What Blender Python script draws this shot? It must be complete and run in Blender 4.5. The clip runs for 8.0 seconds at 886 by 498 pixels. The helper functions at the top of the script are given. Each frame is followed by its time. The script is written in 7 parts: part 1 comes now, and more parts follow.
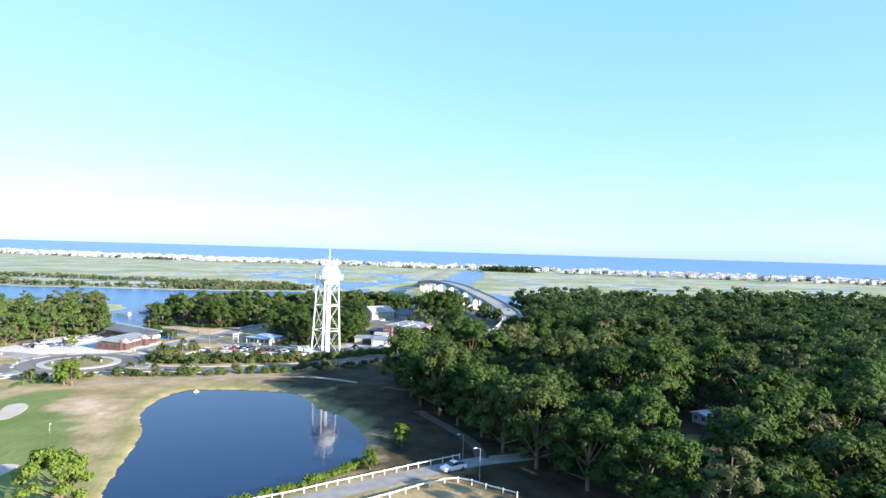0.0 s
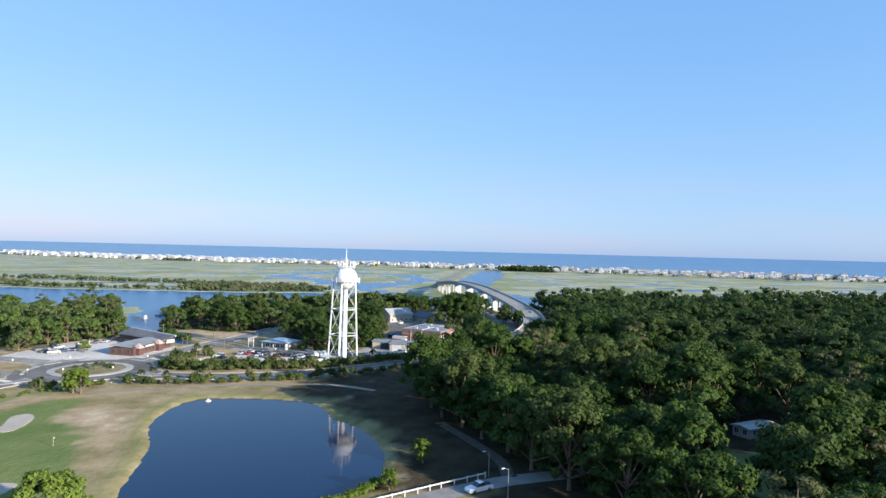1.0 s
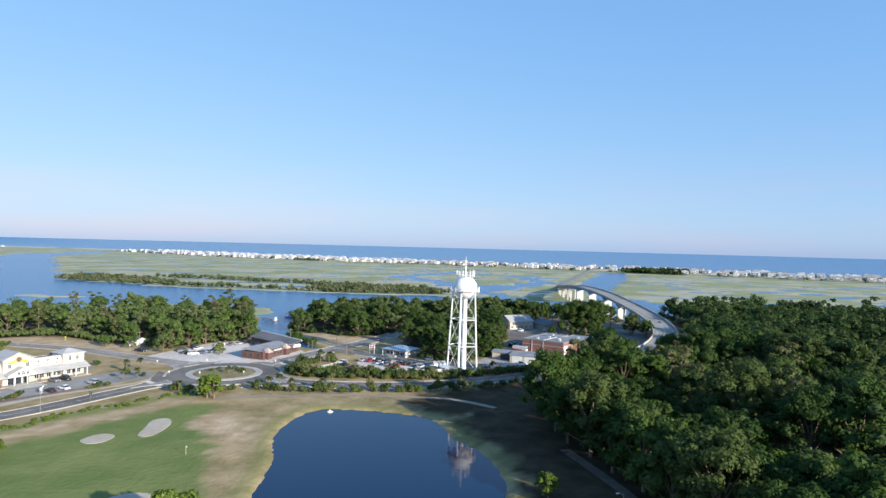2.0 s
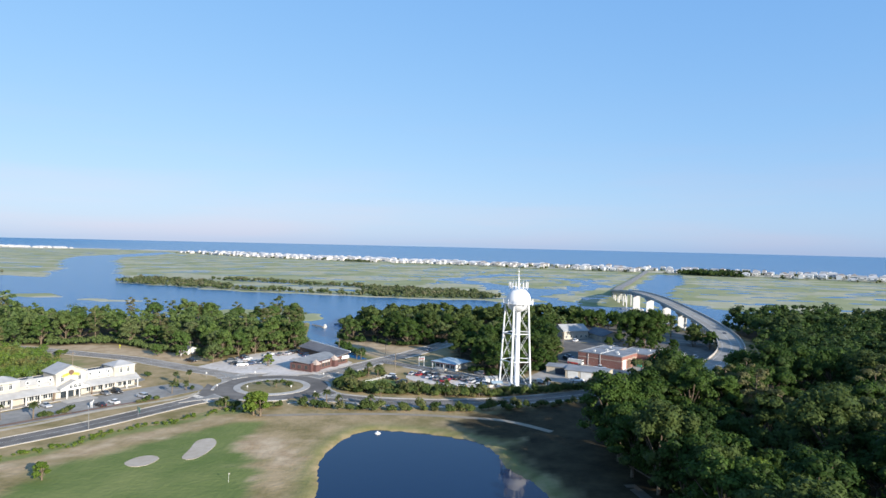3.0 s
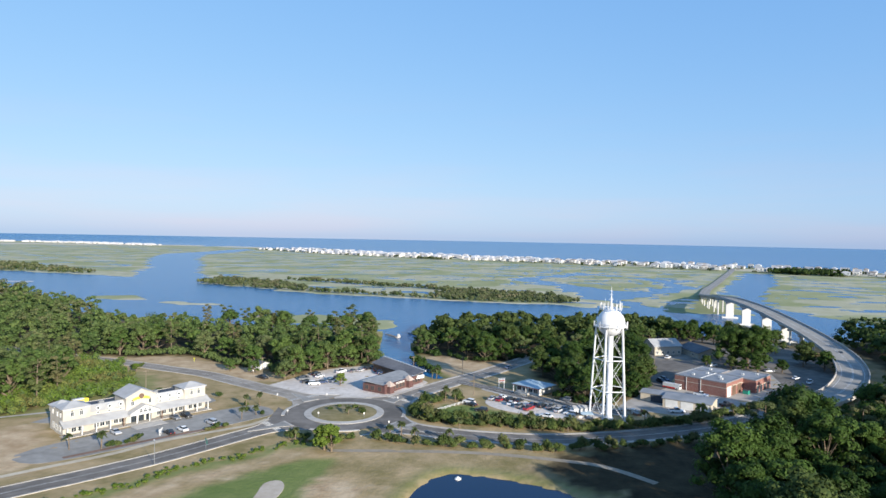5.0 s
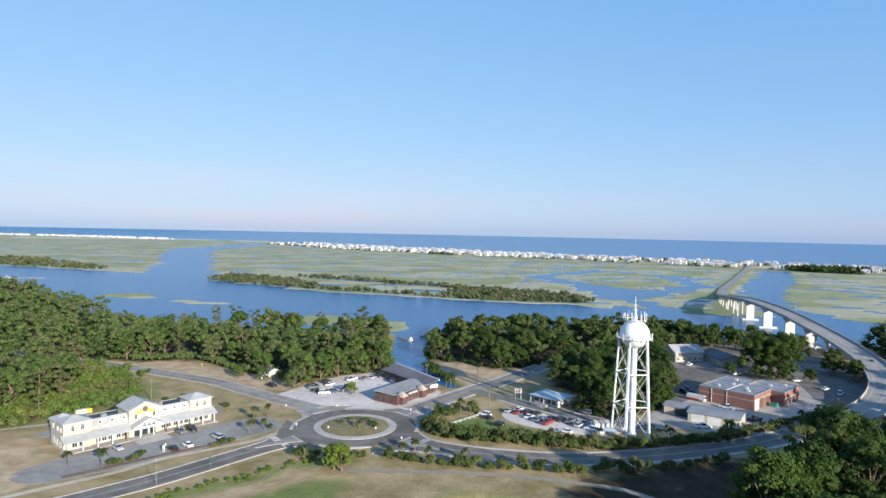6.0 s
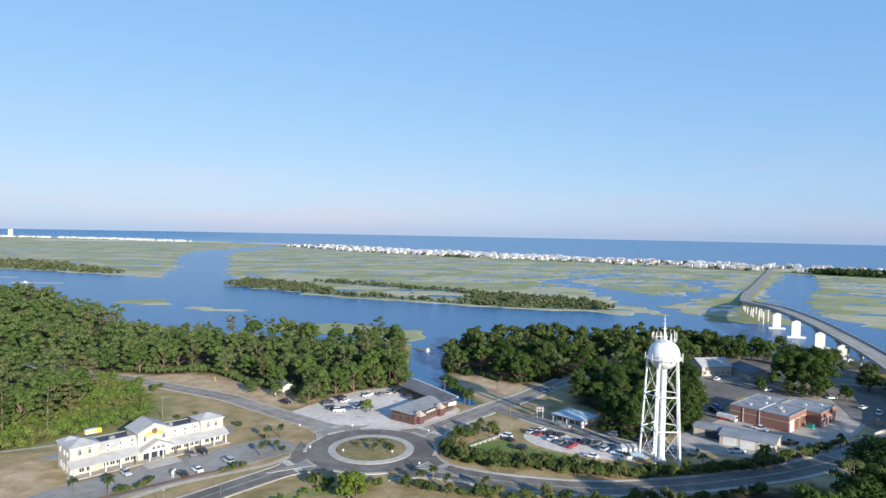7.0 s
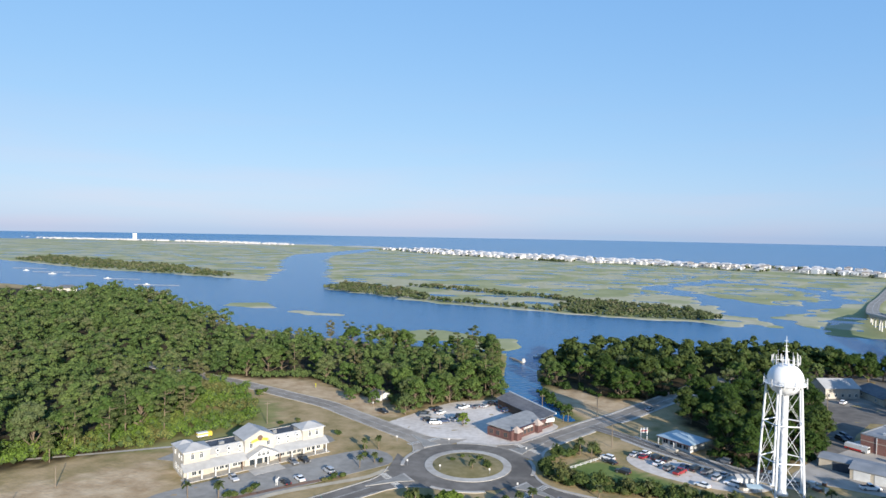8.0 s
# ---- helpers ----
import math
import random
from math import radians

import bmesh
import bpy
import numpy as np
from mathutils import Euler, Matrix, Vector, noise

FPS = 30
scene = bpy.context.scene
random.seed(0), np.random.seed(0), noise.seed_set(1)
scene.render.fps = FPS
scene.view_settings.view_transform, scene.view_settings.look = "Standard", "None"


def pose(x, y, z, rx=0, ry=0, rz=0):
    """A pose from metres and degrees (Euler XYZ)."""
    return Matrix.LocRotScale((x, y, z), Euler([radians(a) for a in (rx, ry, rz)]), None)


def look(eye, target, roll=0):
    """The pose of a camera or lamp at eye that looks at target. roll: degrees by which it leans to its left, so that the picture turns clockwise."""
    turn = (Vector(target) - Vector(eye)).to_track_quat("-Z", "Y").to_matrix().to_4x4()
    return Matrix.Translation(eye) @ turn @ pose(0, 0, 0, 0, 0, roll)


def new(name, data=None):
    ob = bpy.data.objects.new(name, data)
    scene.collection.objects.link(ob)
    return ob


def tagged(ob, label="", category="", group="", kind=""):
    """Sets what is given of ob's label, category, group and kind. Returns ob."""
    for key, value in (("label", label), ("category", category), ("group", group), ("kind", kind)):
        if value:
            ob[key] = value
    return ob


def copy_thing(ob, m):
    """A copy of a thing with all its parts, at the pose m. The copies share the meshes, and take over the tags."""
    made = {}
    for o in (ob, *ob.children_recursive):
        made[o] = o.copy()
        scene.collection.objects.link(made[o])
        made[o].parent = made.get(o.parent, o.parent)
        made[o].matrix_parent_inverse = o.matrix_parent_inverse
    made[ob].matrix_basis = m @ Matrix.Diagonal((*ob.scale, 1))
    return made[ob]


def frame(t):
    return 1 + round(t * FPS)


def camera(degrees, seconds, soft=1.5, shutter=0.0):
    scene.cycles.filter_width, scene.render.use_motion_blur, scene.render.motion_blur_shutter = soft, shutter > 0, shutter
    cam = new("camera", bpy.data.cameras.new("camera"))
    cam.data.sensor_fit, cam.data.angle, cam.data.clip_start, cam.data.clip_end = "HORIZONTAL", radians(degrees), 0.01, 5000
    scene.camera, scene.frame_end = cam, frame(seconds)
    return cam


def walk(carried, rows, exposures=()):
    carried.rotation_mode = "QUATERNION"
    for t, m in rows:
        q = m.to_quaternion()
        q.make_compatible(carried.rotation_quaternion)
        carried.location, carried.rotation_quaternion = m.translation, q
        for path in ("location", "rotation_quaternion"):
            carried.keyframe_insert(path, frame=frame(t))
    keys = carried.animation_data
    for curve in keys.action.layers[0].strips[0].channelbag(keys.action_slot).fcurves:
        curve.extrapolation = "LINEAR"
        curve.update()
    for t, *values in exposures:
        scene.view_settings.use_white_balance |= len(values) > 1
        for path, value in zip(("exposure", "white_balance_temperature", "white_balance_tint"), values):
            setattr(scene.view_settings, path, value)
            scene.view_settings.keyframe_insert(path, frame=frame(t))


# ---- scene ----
cam = camera(69.9, 8.0)
PATH = [
    (0, (0.31, -26.958, 45.542), (0.836, -25.029, 45.548), 1.7),
    (0.5, (1.052, -21.71, 45.032), (1.56, -19.776, 45.038), 1.5),
    (1, (1.701, -17.293, 46.28), (2.174, -15.35, 46.283), 1.4),
    (1.5, (2.074, -12.854, 48.039), (2.343, -10.872, 48.038), 1.4),
    (3, (1.688, 1.538, 54.155), (1.637, 3.537, 54.142), 1.3),
    (3.5, (0.669, 6.983, 56.029), (0.53, 8.978, 56.013), 1.2),
    (4, (-0.584, 11.691, 58.149), (-0.79, 13.68, 58.12), 1.2),
    (4.5, (-1.901, 16.267, 59.972), (-2.15, 18.251, 59.944), 1.1),
    (6, (-6.045, 30.481, 66.147), (-6.353, 32.456, 66.091), 1.2),
    (6.5, (-7.68, 35.362, 68.336), (-8.011, 37.334, 68.282), 1.2),
    (7, (-8.568, 38.958, 70.581), (-8.925, 40.925, 70.527), 1.1),
    (7.5, (-10.017, 41.154, 72.505), (-10.48, 43.099, 72.451), 1.1),
    (8, (-11.021, 42.175, 73.941), (-11.661, 44.069, 73.89), 1.0),
]
walk(cam, [(t, look(*row)) for t, *row in PATH], [(0.0, 1.58), (0.2, 1.34), (0.5, 1.10), (1.0, 0.93), (3.0, 0.81), (8.0, 0.74)])

# ---- world and sun ----
SUN_DIR = Vector((0.63, -0.70, 0.285)).normalized()
world = bpy.data.worlds.new("sky")
scene.world = world
world.use_nodes = True
wn = world.node_tree
sky = wn.nodes.new("ShaderNodeTexSky")
sky.sky_type = "NISHITA"
sky.sun_disc = False
sky.sun_elevation = math.asin(SUN_DIR.z)
sky.sun_rotation = math.atan2(SUN_DIR.x, SUN_DIR.y)
sky.air_density, sky.dust_density, sky.ozone_density = 1.0, 0.6, 2.0
# a clear, even blue: each colour's range is narrowed
sep, com = wn.nodes.new("ShaderNodeSeparateColor"), wn.nodes.new("ShaderNodeCombineColor")
wn.links.new(sky.outputs[0], sep.inputs[0])
for i, (power, gain) in enumerate(((0.62, 1.30), (0.42, 2.32), (0.22, 4.55))):
    pw, ml = wn.nodes.new("ShaderNodeMath"), wn.nodes.new("ShaderNodeMath")
    pw.operation, ml.operation = "POWER", "MULTIPLY"
    pw.inputs[1].default_value, ml.inputs[1].default_value = power, gain
    wn.links.new(sep.outputs[i], pw.inputs[0])
    wn.links.new(pw.outputs[0], ml.inputs[0])
    wn.links.new(ml.outputs[0], com.inputs[i])
# thin, streaky, faintly pink cloud low over the horizon
wc, stretch, puff = wn.nodes.new("ShaderNodeTexCoord"), wn.nodes.new("ShaderNodeMapping"), wn.nodes.new("ShaderNodeTexNoise")
stretch.inputs["Scale"].default_value = (1.6, 1.6, 17.0)
puff.inputs["Scale"].default_value, puff.inputs["Detail"].default_value, puff.inputs["Roughness"].default_value = 1.7, 5, 0.5
wn.links.new(wc.outputs["Generated"], stretch.inputs[0])
wn.links.new(stretch.outputs[0], puff.inputs["Vector"])
xyz, low, soft_edge, share = wn.nodes.new("ShaderNodeSeparateXYZ"), wn.nodes.new("ShaderNodeMapRange"), wn.nodes.new("ShaderNodeMapRange"), wn.nodes.new("ShaderNodeMath")
wn.links.new(wc.outputs["Generated"], xyz.inputs[0])
low.inputs[1].default_value, low.inputs[2].default_value, low.inputs[3].default_value, low.inputs[4].default_value = 0.05, 0.24, 1.0, 0.0
soft_edge.inputs[1].default_value, soft_edge.inputs[2].default_value = 0.42, 0.68
share.operation = "MULTIPLY"
wn.links.new(xyz.outputs[2], low.inputs[0])
wn.links.new(puff.outputs[0], soft_edge.inputs[0])
wn.links.new(low.outputs[0], share.inputs[0])
wn.links.new(soft_edge.outputs[0], share.inputs[1])
veil = wn.nodes.new("ShaderNodeMix")
veil.data_type, veil.blend_type = "RGBA", "MULTIPLY"
veil.inputs[7].default_value = (1.10, 0.985, 0.965, 1)
wn.links.new(share.outputs[0], veil.inputs[0])
wn.links.new(com.outputs[0], veil.inputs[6])
wn.links.new(veil.outputs[2], wn.nodes["Background"].inputs[0])
wn.nodes["Background"].inputs[1].default_value = 0.0845
sun = new("sun", bpy.data.lights.new("sun", "SUN"))
sun.data.energy, sun.data.angle, sun.data.color = 5.0, radians(0.6), (1.0, 0.93, 0.82)
sun.matrix_world = look(SUN_DIR * 300, (0, 0, 0))

# ---- materials ----
def mat(name, colours, scale=1.0, rough=0.8, metal=0.0, bump=0.0, bump_scale=8.0, detail=6.0, spec=0.3, rand=0.0, big=0.12):
    """A surface of two or three colours mixed by fine noise, and by broad noise at a lower scale."""
    m = bpy.data.materials.new(name)
    m.use_nodes = True
    nt = m.node_tree
    b = nt.nodes["Principled BSDF"]
    b.inputs["Roughness"].default_value, b.inputs["Metallic"].default_value = rough, metal
    b.inputs["Specular IOR Level"].default_value = spec
    tc = nt.nodes.new("ShaderNodeTexCoord")
    n1 = nt.nodes.new("ShaderNodeTexNoise")
    n1.inputs["Scale"].default_value, n1.inputs["Detail"].default_value = scale, detail
    n2 = nt.nodes.new("ShaderNodeTexNoise")
    n2.inputs["Scale"].default_value, n2.inputs["Detail"].default_value = scale * big, 3
    nt.links.new(tc.outputs["Object"], n1.inputs["Vector"])
    nt.links.new(tc.outputs["Object"], n2.inputs["Vector"])
    add = nt.nodes.new("ShaderNodeMath")
    add.operation = "ADD"
    nt.links.new(n1.outputs[0], add.inputs[0])
    nt.links.new(n2.outputs[0], add.inputs[1])
    last = add.outputs[0]
    if rand:
        oi = nt.nodes.new("ShaderNodeObjectInfo")
        k = nt.nodes.new("ShaderNodeMath")
        k.operation = "MULTIPLY_ADD"
        k.inputs[1].default_value = rand
        nt.links.new(oi.outputs["Random"], k.inputs[0])
        nt.links.new(last, k.inputs[2])
        last = k.outputs[0]
    ramp = nt.nodes.new("ShaderNodeValToRGB")
    lo, hi = 0.75, 1.25 + rand
    mr = nt.nodes.new("ShaderNodeMapRange")
    mr.inputs[1].default_value, mr.inputs[2].default_value = lo, hi
    nt.links.new(last, mr.inputs[0])
    nt.links.new(mr.outputs[0], ramp.inputs[0])
    els = ramp.color_ramp.elements
    els[0].color, els[1].color = (*colours[0], 1), (*colours[-1], 1)
    if len(colours) == 3:
        els.new(0.5).color = (*colours[1], 1)
    nt.links.new(ramp.outputs[0], b.inputs["Base Color"])
    if bump:
        n3 = nt.nodes.new("ShaderNodeTexNoise")
        n3.inputs["Scale"].default_value, n3.inputs["Detail"].default_value = bump_scale, 4
        nt.links.new(tc.outputs["Object"], n3.inputs["Vector"])
        bp = nt.nodes.new("ShaderNodeBump")
        bp.inputs["Strength"].default_value = bump
        nt.links.new(n3.outputs[0], bp.inputs["Height"])
        nt.links.new(bp.outputs[0], b.inputs["Normal"])
    return m


def leaf_mat(name, dark, light, rand=0.5, third=None):
    """Foliage: colour varies leaf clump by leaf clump and tree by tree, some trees lean to a third hue, and some light is let through."""
    m = bpy.data.materials.new(name)
    m.use_nodes = True
    nt = m.node_tree
    b = nt.nodes["Principled BSDF"]
    b.inputs["Roughness"].default_value = 0.65
    b.inputs["Specular IOR Level"].default_value = 0.10
    g, oi = nt.nodes.new("ShaderNodeNewGeometry"), nt.nodes.new("ShaderNodeObjectInfo")
    tc = nt.nodes.new("ShaderNodeTexCoord")

    def spread(scale, lo, hi):
        n, mr = nt.nodes.new("ShaderNodeTexNoise"), nt.nodes.new("ShaderNodeMapRange")
        n.inputs["Scale"].default_value, n.inputs["Detail"].default_value = scale, 2
        mr.inputs[1].default_value, mr.inputs[2].default_value = lo, hi
        nt.links.new(tc.outputs["Object"], n.inputs["Vector"])
        nt.links.new(n.outputs[0], mr.inputs[0])
        return mr.outputs[0]

    k = nt.nodes.new("ShaderNodeMix")
    k.inputs[0].default_value = rand or 0.66
    nt.links.new(g.outputs["Random Per Island"], k.inputs[2])
    # in a joined stand the colour shifts from tree to tree across the ground
    nt.links.new(oi.outputs["Random"] if rand else spread(0.085, 0.32, 0.68), k.inputs[3])
    ramp = nt.nodes.new("ShaderNodeValToRGB")
    els = ramp.color_ramp.elements
    els[0].position, els[1].position = 0.15, 0.9
    els[0].color, els[1].color = (*dark, 1), (*light, 1)
    nt.links.new(k.outputs[0], ramp.inputs[0])
    last = ramp.outputs[0]
    if third:
        f = spread(0.055, 0.5, 0.66)
        if rand:
            w = nt.nodes.new("ShaderNodeMath")
            w.operation = "MULTIPLY"
            w.inputs[1].default_value = 7.31
            fr, mr = nt.nodes.new("ShaderNodeMath"), nt.nodes.new("ShaderNodeMapRange")
            fr.operation = "FRACT"
            mr.inputs[1].default_value, mr.inputs[2].default_value = 0.6, 1.0
            nt.links.new(oi.outputs["Random"], w.inputs[0])
            nt.links.new(w.outputs[0], fr.inputs[0])
            nt.links.new(fr.outputs[0], mr.inputs[0])
            f = mr.outputs[0]
        mx = nt.nodes.new("ShaderNodeMix")
        mx.data_type = "RGBA"
        nt.links.new(f, mx.inputs[0])
        nt.links.new(last, mx.inputs[6])
        mx.inputs[7].default_value = (*third, 1)
        last = mx.outputs[2]
    nt.links.new(last, b.inputs["Base Color"])
    tr = nt.nodes.new("ShaderNodeBsdfTranslucent")
    nt.links.new(last, tr.inputs[0])
    sh = nt.nodes.new("ShaderNodeMixShader")
    sh.inputs[0].default_value = 0.28
    nt.links.new(b.outputs[0], sh.inputs[1])
    nt.links.new(tr.outputs[0], sh.inputs[2])
    nt.links.new(sh.outputs[0], nt.nodes["Material Output"].inputs[0])
    return m


def ground_mat():
    """Rough grass, mown lawn, bare dry soil, woodland floor darkened for tree shade, marsh grass and sand, blended by
    the sheet's own zones.
    """
    m = bpy.data.materials.new("ground")
    m.use_nodes = True
    nt = m.node_tree
    b = nt.nodes["Principled BSDF"]
    b.inputs["Roughness"].default_value = 0.95
    b.inputs["Specular IOR Level"].default_value = 0.1
    tc = nt.nodes.new("ShaderNodeTexCoord")

    def patches(scale, c1, c2, detail=8):
        n = nt.nodes.new("ShaderNodeTexNoise")
        n.inputs["Scale"].default_value, n.inputs["Detail"].default_value = scale, detail
        n.inputs["Roughness"].default_value = 0.65
        nt.links.new(tc.outputs["Object"], n.inputs["Vector"])
        r = nt.nodes.new("ShaderNodeValToRGB")
        r.color_ramp.elements[0].position, r.color_ramp.elements[1].position = 0.35, 0.65
        r.color_ramp.elements[0].color, r.color_ramp.elements[1].color = (*c1, 1), (*c2, 1)
        nt.links.new(n.outputs[0], r.inputs[0])
        return r.outputs[0]

    last = patches(0.09, (0.205, 0.165, 0.070), (0.415, 0.305, 0.175))
    for zone, col in (("lawn", patches(0.06, (0.108, 0.155, 0.042), (0.185, 0.212, 0.070))),
                      ("dry", patches(0.16, (0.340, 0.236, 0.134), (0.520, 0.400, 0.262))),
                      # wood: leaf litter, its colour lowered to carry the trees' shade
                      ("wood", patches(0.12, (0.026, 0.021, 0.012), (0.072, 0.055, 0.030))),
                      ("marsh", patches(0.012, (0.225, 0.245, 0.115), (0.325, 0.328, 0.190))),
                      ("sand", patches(0.05, (0.424, 0.37, 0.277), (0.554, 0.508, 0.416)))):
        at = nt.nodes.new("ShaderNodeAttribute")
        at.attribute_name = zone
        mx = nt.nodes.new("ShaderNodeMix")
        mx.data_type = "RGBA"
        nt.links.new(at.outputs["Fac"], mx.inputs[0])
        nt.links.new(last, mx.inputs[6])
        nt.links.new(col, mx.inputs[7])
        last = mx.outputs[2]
    nt.links.new(last, b.inputs["Base Color"])
    n = nt.nodes.new("ShaderNodeTexNoise")
    n.inputs["Scale"].default_value, n.inputs["Detail"].default_value = 0.8, 6
    nt.links.new(tc.outputs["Object"], n.inputs["Vector"])
    bp = nt.nodes.new("ShaderNodeBump")
    bp.inputs["Strength"].default_value, bp.inputs["Distance"].default_value = 0.5, 0.4
    nt.links.new(n.outputs[0], bp.inputs["Height"])
    nt.links.new(bp.outputs[0], b.inputs["Normal"])
    return m


def water_mat(name, colour, ripple, scale, rough=0.06, spec=0.5, height=0.3):
    m = bpy.data.materials.new(name)
    m.use_nodes = True
    nt = m.node_tree
    b = nt.nodes["Principled BSDF"]
    b.inputs["Base Color"].default_value = (*colour, 1)
    b.inputs["Roughness"].default_value = rough
    b.inputs["IOR"].default_value = 1.33
    b.inputs["Specular IOR Level"].default_value = spec
    tc = nt.nodes.new("ShaderNodeTexCoord")
    n = nt.nodes.new("ShaderNodeTexNoise")
    n.inputs["Scale"].default_value, n.inputs["Detail"].default_value = scale, 5
    nt.links.new(tc.outputs["Object"], n.inputs["Vector"])
    bp = nt.nodes.new("ShaderNodeBump")
    bp.inputs["Strength"].default_value, bp.inputs["Distance"].default_value = ripple, height
    nt.links.new(n.outputs[0], bp.inputs["Height"])
    nt.links.new(bp.outputs[0], b.inputs["Normal"])
    return m


GROUND = ground_mat()
SEA = water_mat("open_water", (0.016, 0.108, 0.245), 0.9, 0.35, 0.22, 0.30, 0.6)
POND = water_mat("pond_water", (0.003, 0.018, 0.055), 0.035, 0.5, 0.04, 0.34)
ASPHALT = mat("asphalt", [(0.188, 0.162, 0.132), (0.256, 0.224, 0.186), (0.340, 0.300, 0.250)], 0.22, 0.85, bump=0.2, bump_scale=6)
OLD_ASPHALT = mat("worn_asphalt", [(0.200, 0.188, 0.168), (0.300, 0.284, 0.256)], 0.4, 0.9, bump=0.2, bump_scale=6)
# dark asphalt by itself; on road_bridge and station lots it also paints in shade
DARK_ASPHALT = mat("dark_asphalt", [(0.104, 0.092, 0.080), (0.146, 0.130, 0.112), (0.202, 0.180, 0.156)], 0.25, 0.9, bump=0.2, bump_scale=6)
PIER = mat("pier_concrete", [(0.50, 0.49, 0.47), (0.62, 0.61, 0.59)], 0.3, 0.85, bump=0.15, bump_scale=4)
CONCRETE = mat("concrete", [(0.335, 0.306, 0.270), (0.462, 0.430, 0.382)], 0.5, 0.85, bump=0.15, bump_scale=5)
GRAVEL = mat("pale_gravel", [(0.46, 0.405, 0.350), (0.64, 0.580, 0.520)], 0.5, 0.95, bump=0.5, bump_scale=3)
SAND = mat("bunker_sand", [(0.38, 0.315, 0.24), (0.47, 0.405, 0.33)], 0.5, 0.95, bump=0.3, bump_scale=4)
PAINT = mat("road_paint", [(0.30, 0.29, 0.27), (0.58, 0.57, 0.54)], 2, 0.7)
WHITE = mat("white_paint", [(0.52, 0.52, 0.505), (0.63, 0.63, 0.615)], 0.7, 0.45, bump=0.04)
STEEL_WHITE = mat("tank_paint", [(0.68, 0.69, 0.70), (0.77, 0.77, 0.77)], 0.35, 0.4, bump=0.03)
BARK = mat("bark", [(0.10, 0.075, 0.05), (0.22, 0.17, 0.12)], 3, 0.95, bump=0.6)
LEAF_OAK = leaf_mat("oak_leaves", (0.024, 0.050, 0.011), (0.070, 0.118, 0.024), 0.55, (0.076, 0.102, 0.030))
LEAF_PINE = leaf_mat("pine_needles", (0.046, 0.072, 0.024), (0.125, 0.145, 0.052), 0.5, (0.145, 0.135, 0.062))
LEAF_BRIGHT = leaf_mat("young_leaves", (0.070, 0.120, 0.016), (0.16, 0.215, 0.04))
LEAF_MIXED = leaf_mat("broad_leaves", (0.052, 0.098, 0.024), (0.142, 0.200, 0.052), 0.5, (0.135, 0.155, 0.070))
LEAF_SHRUB = leaf_mat("shrub_leaves", (0.040, 0.068, 0.020), (0.125, 0.155, 0.045), 0.5, (0.150, 0.145, 0.060))
# filler balls inside crowns, darker than the leaves to paint shade into gaps
SHADE_CORE = mat("shade_fill", [(0.020, 0.038, 0.010), (0.040, 0.066, 0.017)], 1.5, 0.95)

# a lighter fill for paler trees, likewise painted as shade between leaf knots
SHADE_CORE_PALE = mat("shade_fill_pale", [(0.034, 0.055, 0.017), (0.062, 0.092, 0.028)], 1.5, 0.95)

# ---- mesh helpers ----
def part(name, bm, material, parent=None, label="", smooth=False):
    """Links a bmesh as one mesh object."""
    me = bpy.data.meshes.new(name)
    bm.to_mesh(me)
    bm.free()
    if smooth:
        me.shade_smooth()
    me.materials.append(material)
    ob = new(name, me)
    if parent:
        ob.parent = parent
    if label:
        ob["label"] = label
    return ob


def thing(name, label, category, m=None, group="", kind=""):
    ob = new(name)
    ob.empty_display_size = 0.3
    if m is not None:
        ob.matrix_world = m
    return tagged(ob, label, category, group, kind)


def box(bm, x0, y0, z0, x1, y1, z1, m=None):
    """A box between two corners, turned by m."""
    v = [bm.verts.new((x, y, z)) for z in (z0, z1) for x, y in ((x0, y0), (x1, y0), (x1, y1), (x0, y1))]
    if m is not None:
        for p in v:
            p.co = m @ p.co
    for f in ((3, 2, 1, 0), (4, 5, 6, 7), (0, 1, 5, 4), (1, 2, 6, 5), (2, 3, 7, 6), (3, 0, 4, 7)):
        bm.faces.new([v[i] for i in f])
    return v


def tube(bm, a, b, r0, r1=None, n=8, caps=True):
    """A tapered round bar from a to b."""
    a, b = Vector(a), Vector(b)
    r1 = r0 if r1 is None else r1
    q = (b - a).to_track_quat("Z", "Y")
    rings = []
    for c, r in ((a, r0), (b, r1)):
        rings.append([bm.verts.new(c + q @ Vector((r * math.cos(2 * math.pi * i / n), r * math.sin(2 * math.pi * i / n), 0))) for i in range(n)])
    for i in range(n):
        j = (i + 1) % n
        bm.faces.new((rings[0][i], rings[0][j], rings[1][j], rings[1][i]))
    if caps:
        bm.faces.new(rings[0][::-1])
        bm.faces.new(rings[1])


def prism(bm, pts, z0, z1):
    """A flat polygon raised from z0 to z1."""
    area = sum(pts[i - 1][0] * pts[i][1] - pts[i][0] * pts[i - 1][1] for i in range(len(pts)))
    pts = pts if area > 0 else pts[::-1]
    lo = [bm.verts.new((p[0], p[1], z0)) for p in pts]
    hi = [bm.verts.new((p[0], p[1], z1)) for p in pts]
    bm.faces.new(lo[::-1])
    bm.faces.new(hi)
    for i in range(len(pts)):
        j = (i + 1) % len(pts)
        bm.faces.new((lo[i], lo[j], hi[j], hi[i]))


